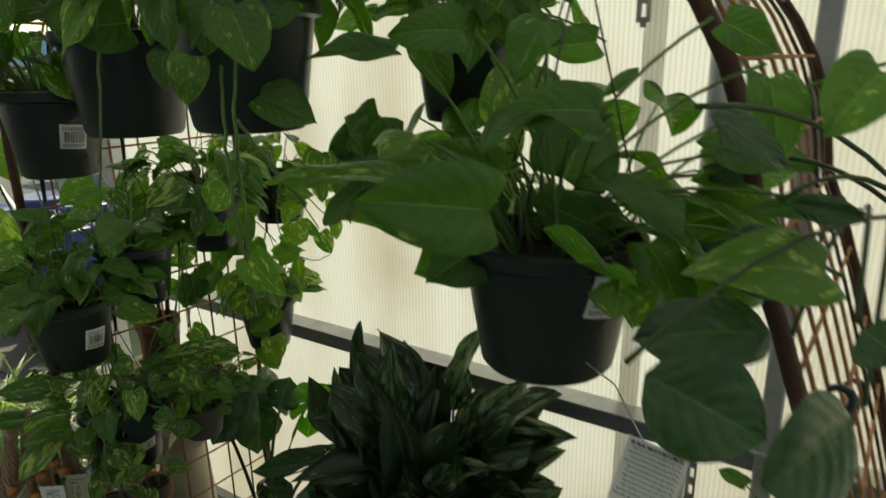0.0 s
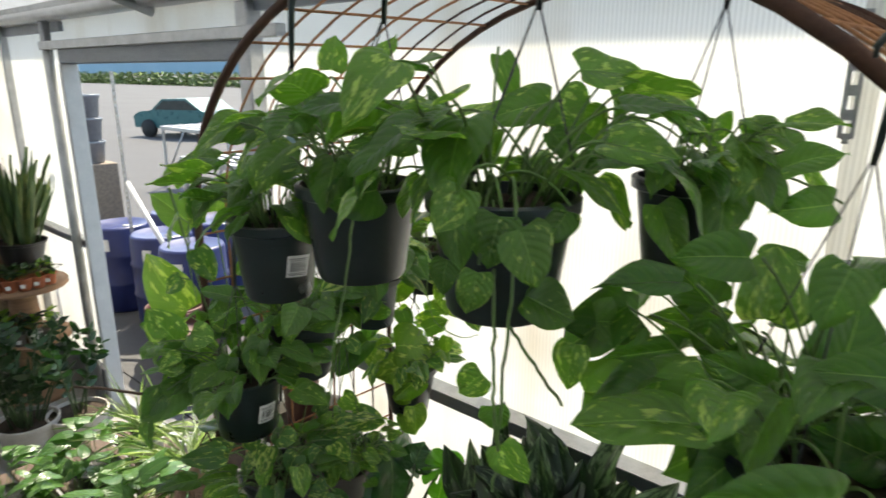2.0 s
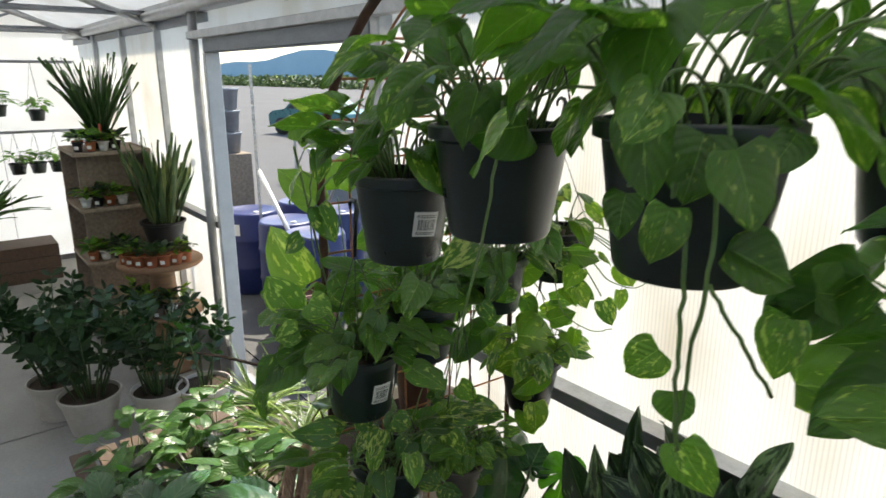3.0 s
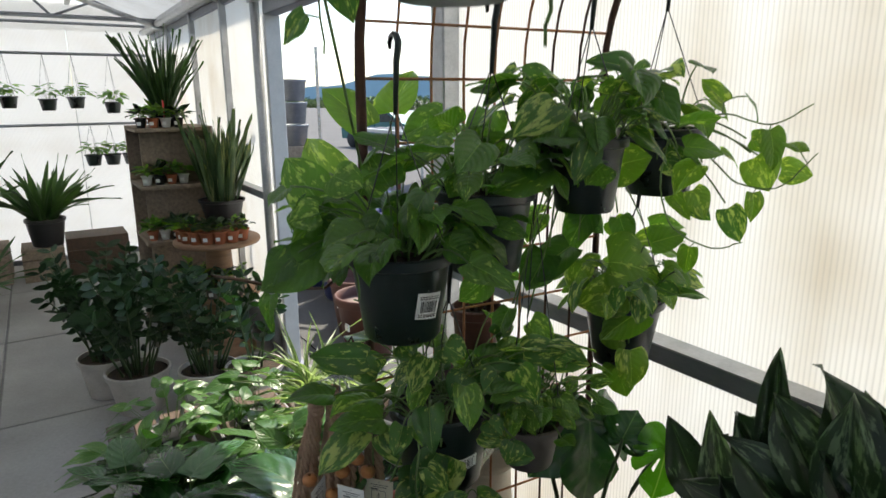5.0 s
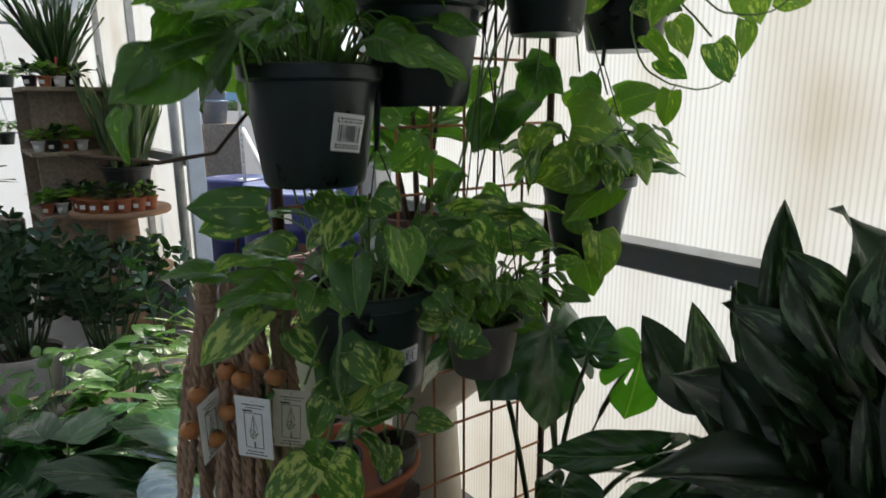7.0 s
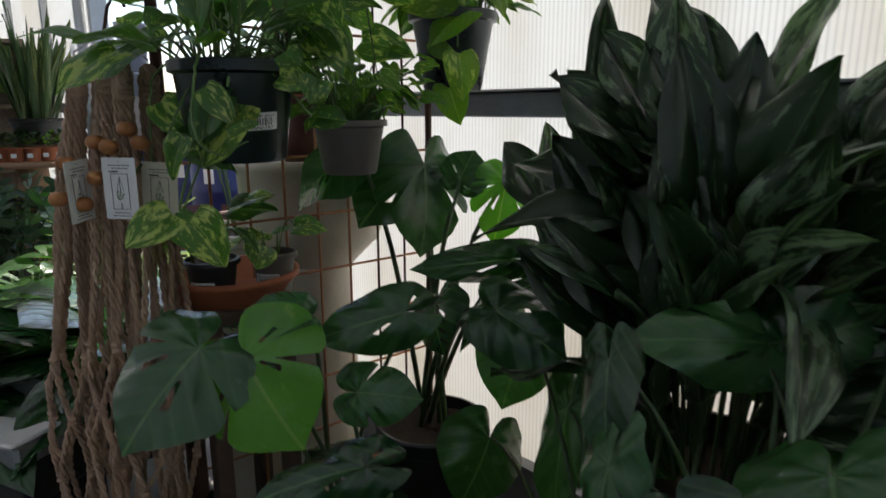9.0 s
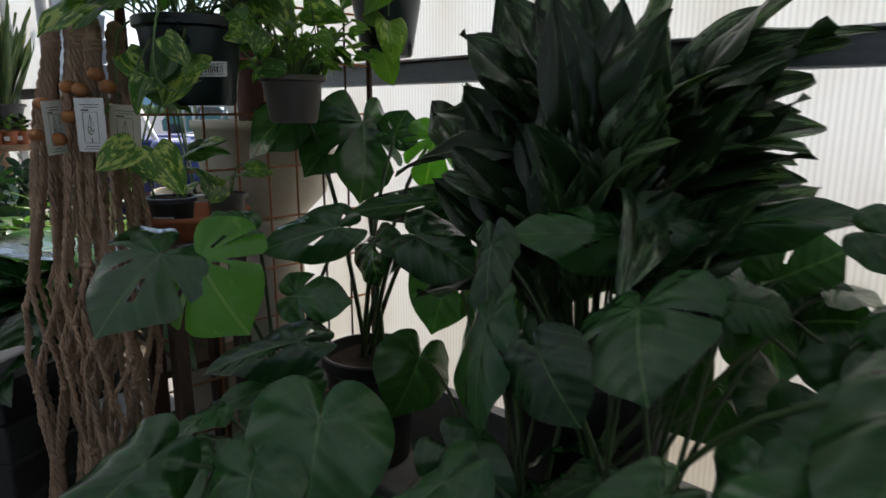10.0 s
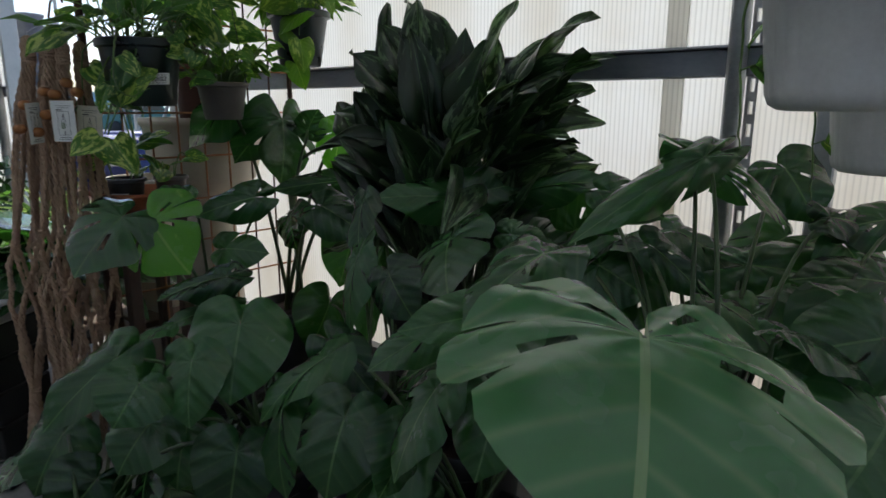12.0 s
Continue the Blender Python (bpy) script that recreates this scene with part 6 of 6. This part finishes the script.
for k, (x, y, z, mt, sz, hf, wd, lab) in enumerate((
        (-2.55, 0.44, 0.46, MONSTERA, (0.24, 0.35), HEART, 0.58, "dark heart-leaved philodendron on the bench"),
        (-2.42, 0.80, 0.50, MONSTERA, (0.23, 0.33), HEART, 0.56, "dark glossy philodendron on the bench"),
        (-2.82, 0.50, 0.44, MONSTERA, (0.17, 0.26), HEART, 0.56, "dark glossy philodendron on the bench"),
        (-2.95, 0.92, 0.46, BENCH_LEAF, (0.10, 0.17), HEART, 0.6, "green philodendron on the bench"),
        (-3.25, 0.42, 0.40, BENCH_LEAF, (0.08, 0.14), LANCE, 0.5, "bright green foliage plant on the bench"),
        (-3.35, 0.80, 0.42, BENCH_LEAF, (0.08, 0.14), LANCE, 0.5, "bright green foliage plant on the bench"),
        (-3.70, 0.60, 0.40, BENCH_LEAF, (0.08, 0.13), LANCE, 0.5, "bright green foliage plant on the bench"),
        (-3.60, 0.98, 0.42, BENCH_LEAF, (0.09, 0.14), HEART, 0.65, "green pothos on the bench"),
        (-3.05, 0.38, 0.40, MONSTERA, (0.12, 0.20), HEART, 0.56, "dark philodendron on the bench"))):
    p = clump("foliage_plant", (x, y, z), 0.20, 46, hf, mt, sz, wd, lab, "potted plant", 60 + k, 0.55, 0.2, 0.35, 0.24, group="plants on the bench")
    part("pot", Geo().lathe([(a, b + 0.345) for a, b in pot_profile(0.11, z - 0.345 + 0.02, 0.75)], 24, (x, y, 0)), POT_BLACK, p)
for k, (x, y) in enumerate(((-3.55, 1.22), (-3.15, 1.25), (-2.95, 1.22))):
    p = clump("spider_plant", (x, y, 0.50), 0.07, 60, BLADE, SPIDER, (0.22, 0.36), 0.055, "pale striped spider plant in the sun", "potted plant", 80 + k, 1.15, 0.3, 0.75, 0.06, 8, 1, group="spider plants")
    part("pot", Geo().lathe([(a, b + 0.345) for a, b in pot_profile(0.09, 0.17, 0.75)], 24, (x, y, 0)), POT_WHITE, p)


# ---- potted plants on the floor across the doorway ----
def zz_plant(at, r, h, seed, tall=0.62, n=15):
    ob = thing("zz_plant", (at[0], at[1], 0), "dark feathery zz plant in a stone-coloured pot", "potted plant", "zz plants on the floor")
    pot = build_pot(ob, (at[0], at[1], h), r, h, POT_STONE, 0.70)
    rr = random.Random(seed)
    g, s = Geo(), Geo()
    for i in range(n):
        az = rr.uniform(0, 6.283)
        out = Vector((math.cos(az), math.sin(az), 0))
        root = Vector((at[0], at[1], h - 0.03)) + out * r * 0.5 * rr.random()
        top = root + out * tall * rr.uniform(0.15, 0.5) + Vector((0, 0, tall * rr.uniform(0.65, 1.05)))
        path = bend(root, top, 0, 10, 0.05)
        s.tube(path, [0.008 - 0.0006 * k for k in range(11)], 5)
        for k in range(3, 11):
            d = (path[k] - path[k - 1]).normalized()
            w = d.cross(Vector((rr.uniform(-1, 1), rr.uniform(-1, 1), 0.3))).normalized()
            for sd in (-1, 1):
                ln = rr.uniform(0.065, 0.105)
                tip = path[k] + (w * sd * 0.85 + d * 0.5).normalized() * ln
                g.leaf(leaf_pose(path[k], tip, ln * 0.42, d.cross(w) + Vector((0, 0, 0.5))), OVAL, 0.15, 0.1, 5, 1)
    part("foliage", g, ZZ, ob, kind="stuff")
    part("stem", s, STEM_DARK, ob, kind="stuff")


zz_plant((-4.93, 0.60), 0.19, 0.27, 1, 0.68, 24)
zz_plant((-4.72, 0.98), 0.18, 0.27, 2, 0.62, 20)
zz_plant((-5.28, 0.46), 0.18, 0.27, 3, 0.70, 22)
zz_plant((-4.62, 1.24), 0.18, 0.26, 4, 0.62, 5)

TX, TY, TR = -5.62, 1.30, 0.31
table = thing("round_table", (TX, TY, 0), "round wooden pedestal table crowded with small plants", "table")
part("top", Geo().lathe([(0.001, 0.86), (TR - 0.01, 0.86), (TR, 0.87), (TR, 0.89), (TR - 0.01, 0.90), (0.001, 0.90)], 48, (TX, TY, 0)), WOOD_WARM, table)
part("shelf", Geo().lathe([(0.001, 0.46), (TR - 0.03, 0.46), (TR - 0.02, 0.47), (TR - 0.02, 0.485), (0.001, 0.49)], 48, (TX, TY, 0)), WOOD_WARM, table)
part("pedestal", Geo().lathe([(0.001, 0), (0.22, 0), (0.22, 0.03), (0.11, 0.06), (0.09, 0.2), (0.12, 0.45), (0.10, 0.60), (0.09, 0.86)], 32, (TX, TY, 0)), WOOD_WARM, table)


def little(x, y, z, mat_pot, leafmat, r, h, seed, half=OVAL, size=(0.05, 0.09), tall=0.08, tag=True, n=22, group="little pots on display", label="small potted plant with a white tag", wide=0.45, up=0.8):
    p = clump("small_plant", (x, y, z + h), r * 1.1, n, half, leafmat, size, wide, label, "potted plant", seed, up, 0.2, 0.2, tall, 5, 1, group)
    part("pot", Geo().lathe([(a, b + z) for a, b in pot_profile(r, h, 0.72)], 18, (x, y, 0)), mat_pot, p)
    if tag:
        part("tag", Geo().box((x + r * 0.9, y - r * 0.45, z + h * 0.45), (0.004, 0.030, 0.026), Matrix.Rotation(-0.45, 4, "Z")), PAPER, p, "white price tag", smooth=False)
    return p


for a in range(9):
    ang = -2.3 + a * 0.36
    little(TX + (TR - 0.07) * math.cos(ang), TY + (TR - 0.07) * math.sin(ang), 0.90, TERRACOTTA, NEON if a % 4 == 3 else ZZ, 0.055, 0.09, 100 + a, label="small succulent in a terracotta pot with a tag")
for a in range(7):
    ang = -2.2 + a * 0.42
    little(TX + (TR - 0.09) * math.cos(ang), TY + (TR - 0.09) * math.sin(ang), 0.49, POT_WHITE if a % 2 else POT_TAUPE, ZZ if a % 3 else NEON, 0.05, 0.09, 120 + a, HEART if a % 2 else OVAL, (0.06, 0.12), 0.12, label="small foliage plant in a white pot")

shelf = thing("display_shelf", (-6.35, 1.15, 0), "weathered grey wooden display shelf full of small plants", "shelf")
SX0, SX1, SY0, SY1 = -6.75, -6.10, 0.88, 1.42
for z in (0.35, 0.80, 1.24, 1.68):
    part("board", Geo().box(((SX0 + SX1) / 2, (SY0 + SY1) / 2, z), (SX1 - SX0, SY1 - SY0, 0.028), None, 0.003), WOOD, shelf, smooth=False)
part("side", Geo().box((SX0 + 0.012, (SY0 + SY1) / 2, 0.85), (0.024, SY1 - SY0 - 0.004, 1.70), None, 0.002), WOOD, shelf, smooth=False)
part("back", Geo().box(((SX0 + SX1) / 2, SY1 + 0.012, 0.85), (SX1 - SX0, 0.02, 1.70), None, 0.002), WOOD, shelf, smooth=False)
part("divider", Geo().box((SX1 - 0.20, SY0 + 0.30, 0.85), (0.02, 0.5, 1.64), None, 0.002), WOOD, shelf, smooth=False)
for z, sd in ((1.254, 200), (1.694, 240), (0.814, 280)):
    for j in range(7):
        y = SY0 + 0.06 + 0.09 * (j % 4) + (0.03 if j > 3 else 0)
        x = SX1 - 0.10 - 0.17 * (j // 4)
        little(x, y, z, (POT_BLACK, TERRACOTTA, POT_WHITE)[(j + sd) % 3], (ZZ, POTHOS, NEON)[(j + sd // 40) % 3], 0.042, 0.075, sd + j, LANCE, (0.06, 0.11), 0.07, label="small plant in a nursery pot on the shelf")
redtag = thing("plant_tag", (-6.25, 1.12, 1.70), "red plastic plant tag", "tag")
part("stake", Geo().box((-6.25, 1.12, 1.80), (0.05, 0.006, 0.2), None, 0.002), RED, redtag, smooth=False)


def strap_plant(name, at, r, h, n, ln, wide, mat, label, seed, spread, potmat, curl=0.35, base_z=0.0):
    ob = thing(name, (at[0], at[1], base_z), label, "potted plant")
    build_pot(ob, (at[0], at[1], base_z + h), r, h, potmat, 0.74)
    rr = random.Random(seed)
    g = Geo()
    for i in range(n):
        az = rr.uniform(0, 6.283)
        out = Vector((math.cos(az), math.sin(az), 0))
        lean = spread * math.sqrt(rr.random())
        root = Vector((at[0], at[1], base_z + h - 0.02)) + out * r * 0.75 * rr.random()
        l = rr.uniform(ln * 0.6, ln)
        tip = root + (out * math.sin(lean) + Vector((0, 0, math.cos(lean)))) * l
        m = leaf_pose(root, tip, wide * rr.uniform(0.8, 1.2), out * -0.6 + Vector((rr.uniform(-0.7, 0.7), rr.uniform(-0.7, 0.7), 0.8)))
        g.leaf(m, BLADE, 0.25, curl * rr.uniform(0.0, 1.6) * lean, 9, 1, 0.02, rr.uniform(0, 6))
    part("foliage", g, mat, ob, kind="stuff")
    return ob


strap_plant("snake_plant", (-5.80, 1.40), 0.17, 0.17, 60, 0.76, 0.050, SNAKE, "tall banded snake plant in a black pot", 5, 0.40, POT_BLACK, 0.05, 0.99)
strap_plant("spiky_dracaena", (-6.45, 1.16), 0.12, 0.14, 85, 0.70, 0.014, GRASSY, "spiky narrow-leaved dracaena on the top shelf", 6, 0.62, POT_BLACK, 0.12, 1.694)
snake_stand = thing("pedestal", (-5.80, 1.40, 0.9), "dark crate lifting a pot above the table", "crate")
part("crate", Geo().box((-5.76, 1.40, 0.945), (0.24, 0.24, 0.09), None, 0.004), WOOD_DARK, snake_stand, smooth=False)

# far end: planters, hanging rows
for k, (x, y, w, d, h) in enumerate(((-9.05, 0.70, 0.5, 0.62, 0.42), (-8.95, 0.16, 0.5, 0.40, 0.36), (-9.0, -0.55, 0.55, 0.8, 0.40), (-9.0, -1.6, 0.55, 0.9, 0.40))):
    ob = thing("wooden_planter", (x, y, 0), "weathered wooden planter box by the end wall", "planter", "planters by the end wall")
    for j in range(3):
        part("plank", Geo().box((x, y, h * (j + 0.5) / 3), (w, d, h / 3 - 0.006), None, 0.004), WOOD_DARK if k == 0 else WOOD, ob, smooth=False)
strap_plant("strap_leaved_plant", (-8.90, 0.22), 0.20, 0.30, 46, 0.75, 0.085, GRASSY, "large strap-leaved plant in a black pot", 8, 0.9, POT_BLACK, 0.5, 0.36)
strap_plant("strap_leaved_plant", (-8.95, -0.55), 0.20, 0.30, 40, 0.9, 0.085, GRASSY, "large strap-leaved plant in a black pot", 9, 0.9, POT_BLACK, 0.5, 0.40)
strap_plant("strap_leaved_plant", (-7.60, -0.42), 0.18, 0.25, 40, 0.55, 0.07, GRASSY, "bushy strap-leaved plant standing on the floor", 10, 1.0, POT_BLACK, 0.5, 0.0)
strap_plant("strap_leaved_plant", (-8.95, -1.5), 0.20, 0.30, 40, 1.1, 0.085, GRASSY, "tall strap-leaved plant in a black pot", 12, 0.9, POT_BLACK, 0.4, 0.40)
pipes = Geo()
for x, z in ((-9.35, 2.75), (-9.35, 1.64), (-9.35, 2.42)):
    pipes.tube([(x, SOUTH, z), (x, 1.5, z)], 0.016, 8)
structure("pipe_rail", pipes, GALV_DARK, "steel pipes across the end wall for hanging pots")
for k, (y, z, top) in enumerate(((0.42, 1.92, 2.42), (0.70, 1.94, 2.42), (1.07, 1.88, 2.42), (0.80, 1.28, 1.64), (1.0, 1.28, 1.64), (0.05, 1.95, 2.42), (1.2, 1.28, 1.64), (-0.5, 2.0, 2.42))):
    ob = clump("hanging_pot_plant", (-9.35, y, z), 0.12, 34, HEART, POTHOS, (0.06, 0.11), 0.6, "small hanging pot plant before the bright end wall", "hanging plant", 300 + k, 0.5, 0.2, 0.3, 0.16, 5, 1, "hanging pots on the end wall")
    part("pot", Geo().lathe([(a, b + z - 0.12) for a, b in pot_profile(0.095, 0.13, 0.72)], 20, (-9.35, y, 0)), POT, ob)
    for a in (0.3, 2.4, 4.5):
        part("hanger_wire", Geo().tube([(-9.35 + 0.09 * math.cos(a), y + 0.09 * math.sin(a), z), (-9.35, y, top)], 0.0016, 4), WIRE, ob)


# ---- the yard ----
def barrel(at, mat, label):
    ob = thing("barrel", at, label, "barrel", "blue barrels in the yard")
    prof = [(0.001, 0), (0.27, 0), (0.285, 0.03), (0.29, 0.28), (0.302, 0.30), (0.29, 0.32), (0.29, 0.58), (0.302, 0.60), (0.29, 0.62), (0.285, 0.86), (0.27, 0.89), (0.26, 0.885), (0.001, 0.87)]
    part("drum", Geo().lathe(prof, 36, at), mat, ob)
    part("bung", Geo().lathe([(0.001, 0.89), (0.03, 0.89), (0.03, 0.875)], 12, (at[0] + 0.15, at[1], at[2])), POT_WHITE, ob)
    part("sticker", Geo().add([(at[0] + 0.293 * math.cos(a), at[1] + 0.293 * math.sin(a), at[2] + z) for z in (0.66, 0.78) for a in (-1.1, -0.95, -0.8)], [(0, 1, 4, 3), (1, 2, 5, 4)]), PAPER, ob)


for p in ((-7.15, 2.65, -0.02), (-6.45, 2.75, -0.02), (-5.80, 2.72, -0.02), (-7.3, 3.35, -0.02), (-6.6, 3.4, -0.02)):
    barrel(p, BLUE, "dark blue plastic barrel in the yard")


def rack(x0, x1, y0, y1, z, label):
    ob = thing("steel_bench", (x0, y0, 0), label, "bench", "steel benches in the yard")
    for x in (x0, x1):
        for y in (y0, y1):
            part("leg", Geo().box((x, y, z / 2), (0.05, 0.05, z), None, 0.004), GALV, ob, smooth=False)
    part("frame", Geo().box(((x0 + x1) / 2, (y0 + y1) / 2, z + 0.03), (x1 - x0 + 0.08, y1 - y0 + 0.08, 0.07), None, 0.004), GALV, ob, smooth=False)
    for i in range(6):
        part("bar", Geo().box(((x0 + x1) / 2, y0 + (y1 - y0) * (i + 0.5) / 6, z + 0.075), (x1 - x0, 0.05, 0.015)), GALV_DARK, ob, smooth=False)
    part("brace", Geo().tube([(x0, y0, 0.2), (x0 + 0.9, y0, z)], 0.02, 8), GALV, ob)
    return ob


rack(-8.2, -5.2, 3.95, 5.1, 1.28, "galvanised steel bench with mesh top in the yard")
rack(-14.0, -10.0, 6.5, 8.0, 1.2, "galvanised steel bench further off in the yard")
rack(-7.0, -4.2, 6.2, 7.4, 1.15, "galvanised steel bench further off in the yard")
upright = thing("slotted_post", (-6.7, 2.58, 0), "slotted galvanised steel upright in the yard", "post")
g = Geo()
perforated(g, -6.7, 2.58, 0, 2.38, 0.07)
part("angle", g, GALV, upright, smooth=False)
part("brace", Geo().tube([(-6.66, 2.58, 1.35), (-5.7, 2.58, 0.55)], 0.022, 8), ALU, upright)
pile = thing("stacked_pots", (-8.3, 2.9, 0), "stack of grey plastic pots in the yard", "pots")
for z in (1.36, 1.62, 1.88):
    part("pot", Geo().lathe([(a, b + z) for a, b in pot_profile(0.16, 0.25, 0.8)], 24, (-8.3, 2.9, 0)), GALV_DARK, pile)
part("stand", Geo().box((-8.3, 2.9, 0.68), (0.4, 0.4, 1.36), None, 0.01), WOOD, pile, smooth=False)
# clay pots whose dark brown carries the shade
for x, y in ((-4.95, 2.20), (-5.45, 2.35)):
    ob = thing("clay_pot", (x, y, -0.02), "large clay pot outside the doorway, shade put into its brown", "pot", "clay pots in the yard")
    part("pot", Geo().lathe([(a, b - 0.02) for a, b in pot_profile(0.24, 0.5, 0.7, 0.03)], 32, (x, y, 0)), SHADED_CLAY, ob)
    part("tag", Geo().box((x + 0.10, y - 0.215, 0.28), (0.06, 0.01, 0.05)), PAPER, ob, smooth=False)


def car(at, turn, paint):
    ob = thing("parked_car", at, "teal car parked across the yard", "car")
    m = Matrix.Translation(at) @ Matrix.Rotation(turn, 4, "Z")
    side_ = [(-2.1, 0.35), (-2.15, 0.75), (-1.9, 0.92), (-1.2, 1.0), (-0.6, 1.42), (0.6, 1.46), (1.3, 1.02), (2.0, 0.88), (2.15, 0.6), (2.1, 0.35)]
    pts = [m @ Vector((x, y, z)) for y in (-0.85, 0.85) for x, z in side_]
    n = len(side_)
    part("body", Geo().add(pts, [tuple(range(n)), tuple(range(2 * n - 1, n - 1, -1))] + [(i, i + n, (i + 1) % n + n, (i + 1) % n) for i in range(n)]), paint, ob, smooth=False)
    for y in (-0.86, 0.86):
        part("window", Geo().add([m @ Vector(p) for p in ((-1.05, y, 1.03), (1.15, y, 1.05), (0.55, y, 1.38), (-0.55, y, 1.35))], [(0, 1, 2, 3)]), GLASSY, ob)
        for x in (-1.35, 1.35):
            w = Matrix.Translation(m @ Vector((x, y, 0.33))) @ Matrix.Rotation(turn, 4, "Z") @ Matrix.Rotation(math.pi / 2, 4, "X")
            part("wheel", Geo().lathe([(0.001, -0.1), (0.33, -0.1), (0.33, 0.1), (0.001, 0.1)], 24, (0, 0, 0), w), RUBBER, ob)


car((-24.0, 12.5, -0.02), 0.3, CAR_PAINT)
hedge = thing("hedge", (-30, 30, 0), "far green hedge along the road", "hedge", "", "stuff")
hg = Geo()
rr = random.Random(2)
for i in range(5000):
    c = Vector((rr.uniform(-190, 0), 60 + rr.uniform(-2, 2), rr.uniform(0, 1.0) ** 1.5 * 2.2))
    hg.add([c + Vector((rr.uniform(-0.5, 0.5), rr.uniform(-0.5, 0.5), rr.uniform(-0.5, 0.5))) for _ in range(4)], [(0, 1, 2, 3)])
part("leaves", hg, BUSH, hedge, kind="stuff")

# block wall added outside to keep sun off the lower wall sheets
shading_wall = thing("shading_wall", (0.7, 2.45, 0), "low block wall added behind the greenhouse to shade its lower sheets", "wall")
for r_ in range(6):
    for c_ in range(15):
        x = -2.35 + 0.45 * c_ + (0.22 if r_ % 2 else 0)
        part("block", Geo().box((x, 2.45, 0.08 + 0.2 * r_), (0.44, 0.18, 0.19), None, 0.006), CONCRETE, shading_wall, smooth=False)

# floor slabs
xs = [WEST, -8.35, -6.75, -5.1, -3.4, -1.7, 0.0, 1.7, EAST]
ys = [SOUTH, -4.6, -3.1, -1.6, -0.17, 1.75]
for a, b in zip(xs, xs[1:]):
    for c, d in zip(ys, ys[1:]):
        part("slab", Geo().box(((a + b) / 2, (c + d) / 2, -0.035), (b - a - 0.016, d - c - 0.016, 0.07), None, 0.005), CONCRETE, floor, smooth=False)
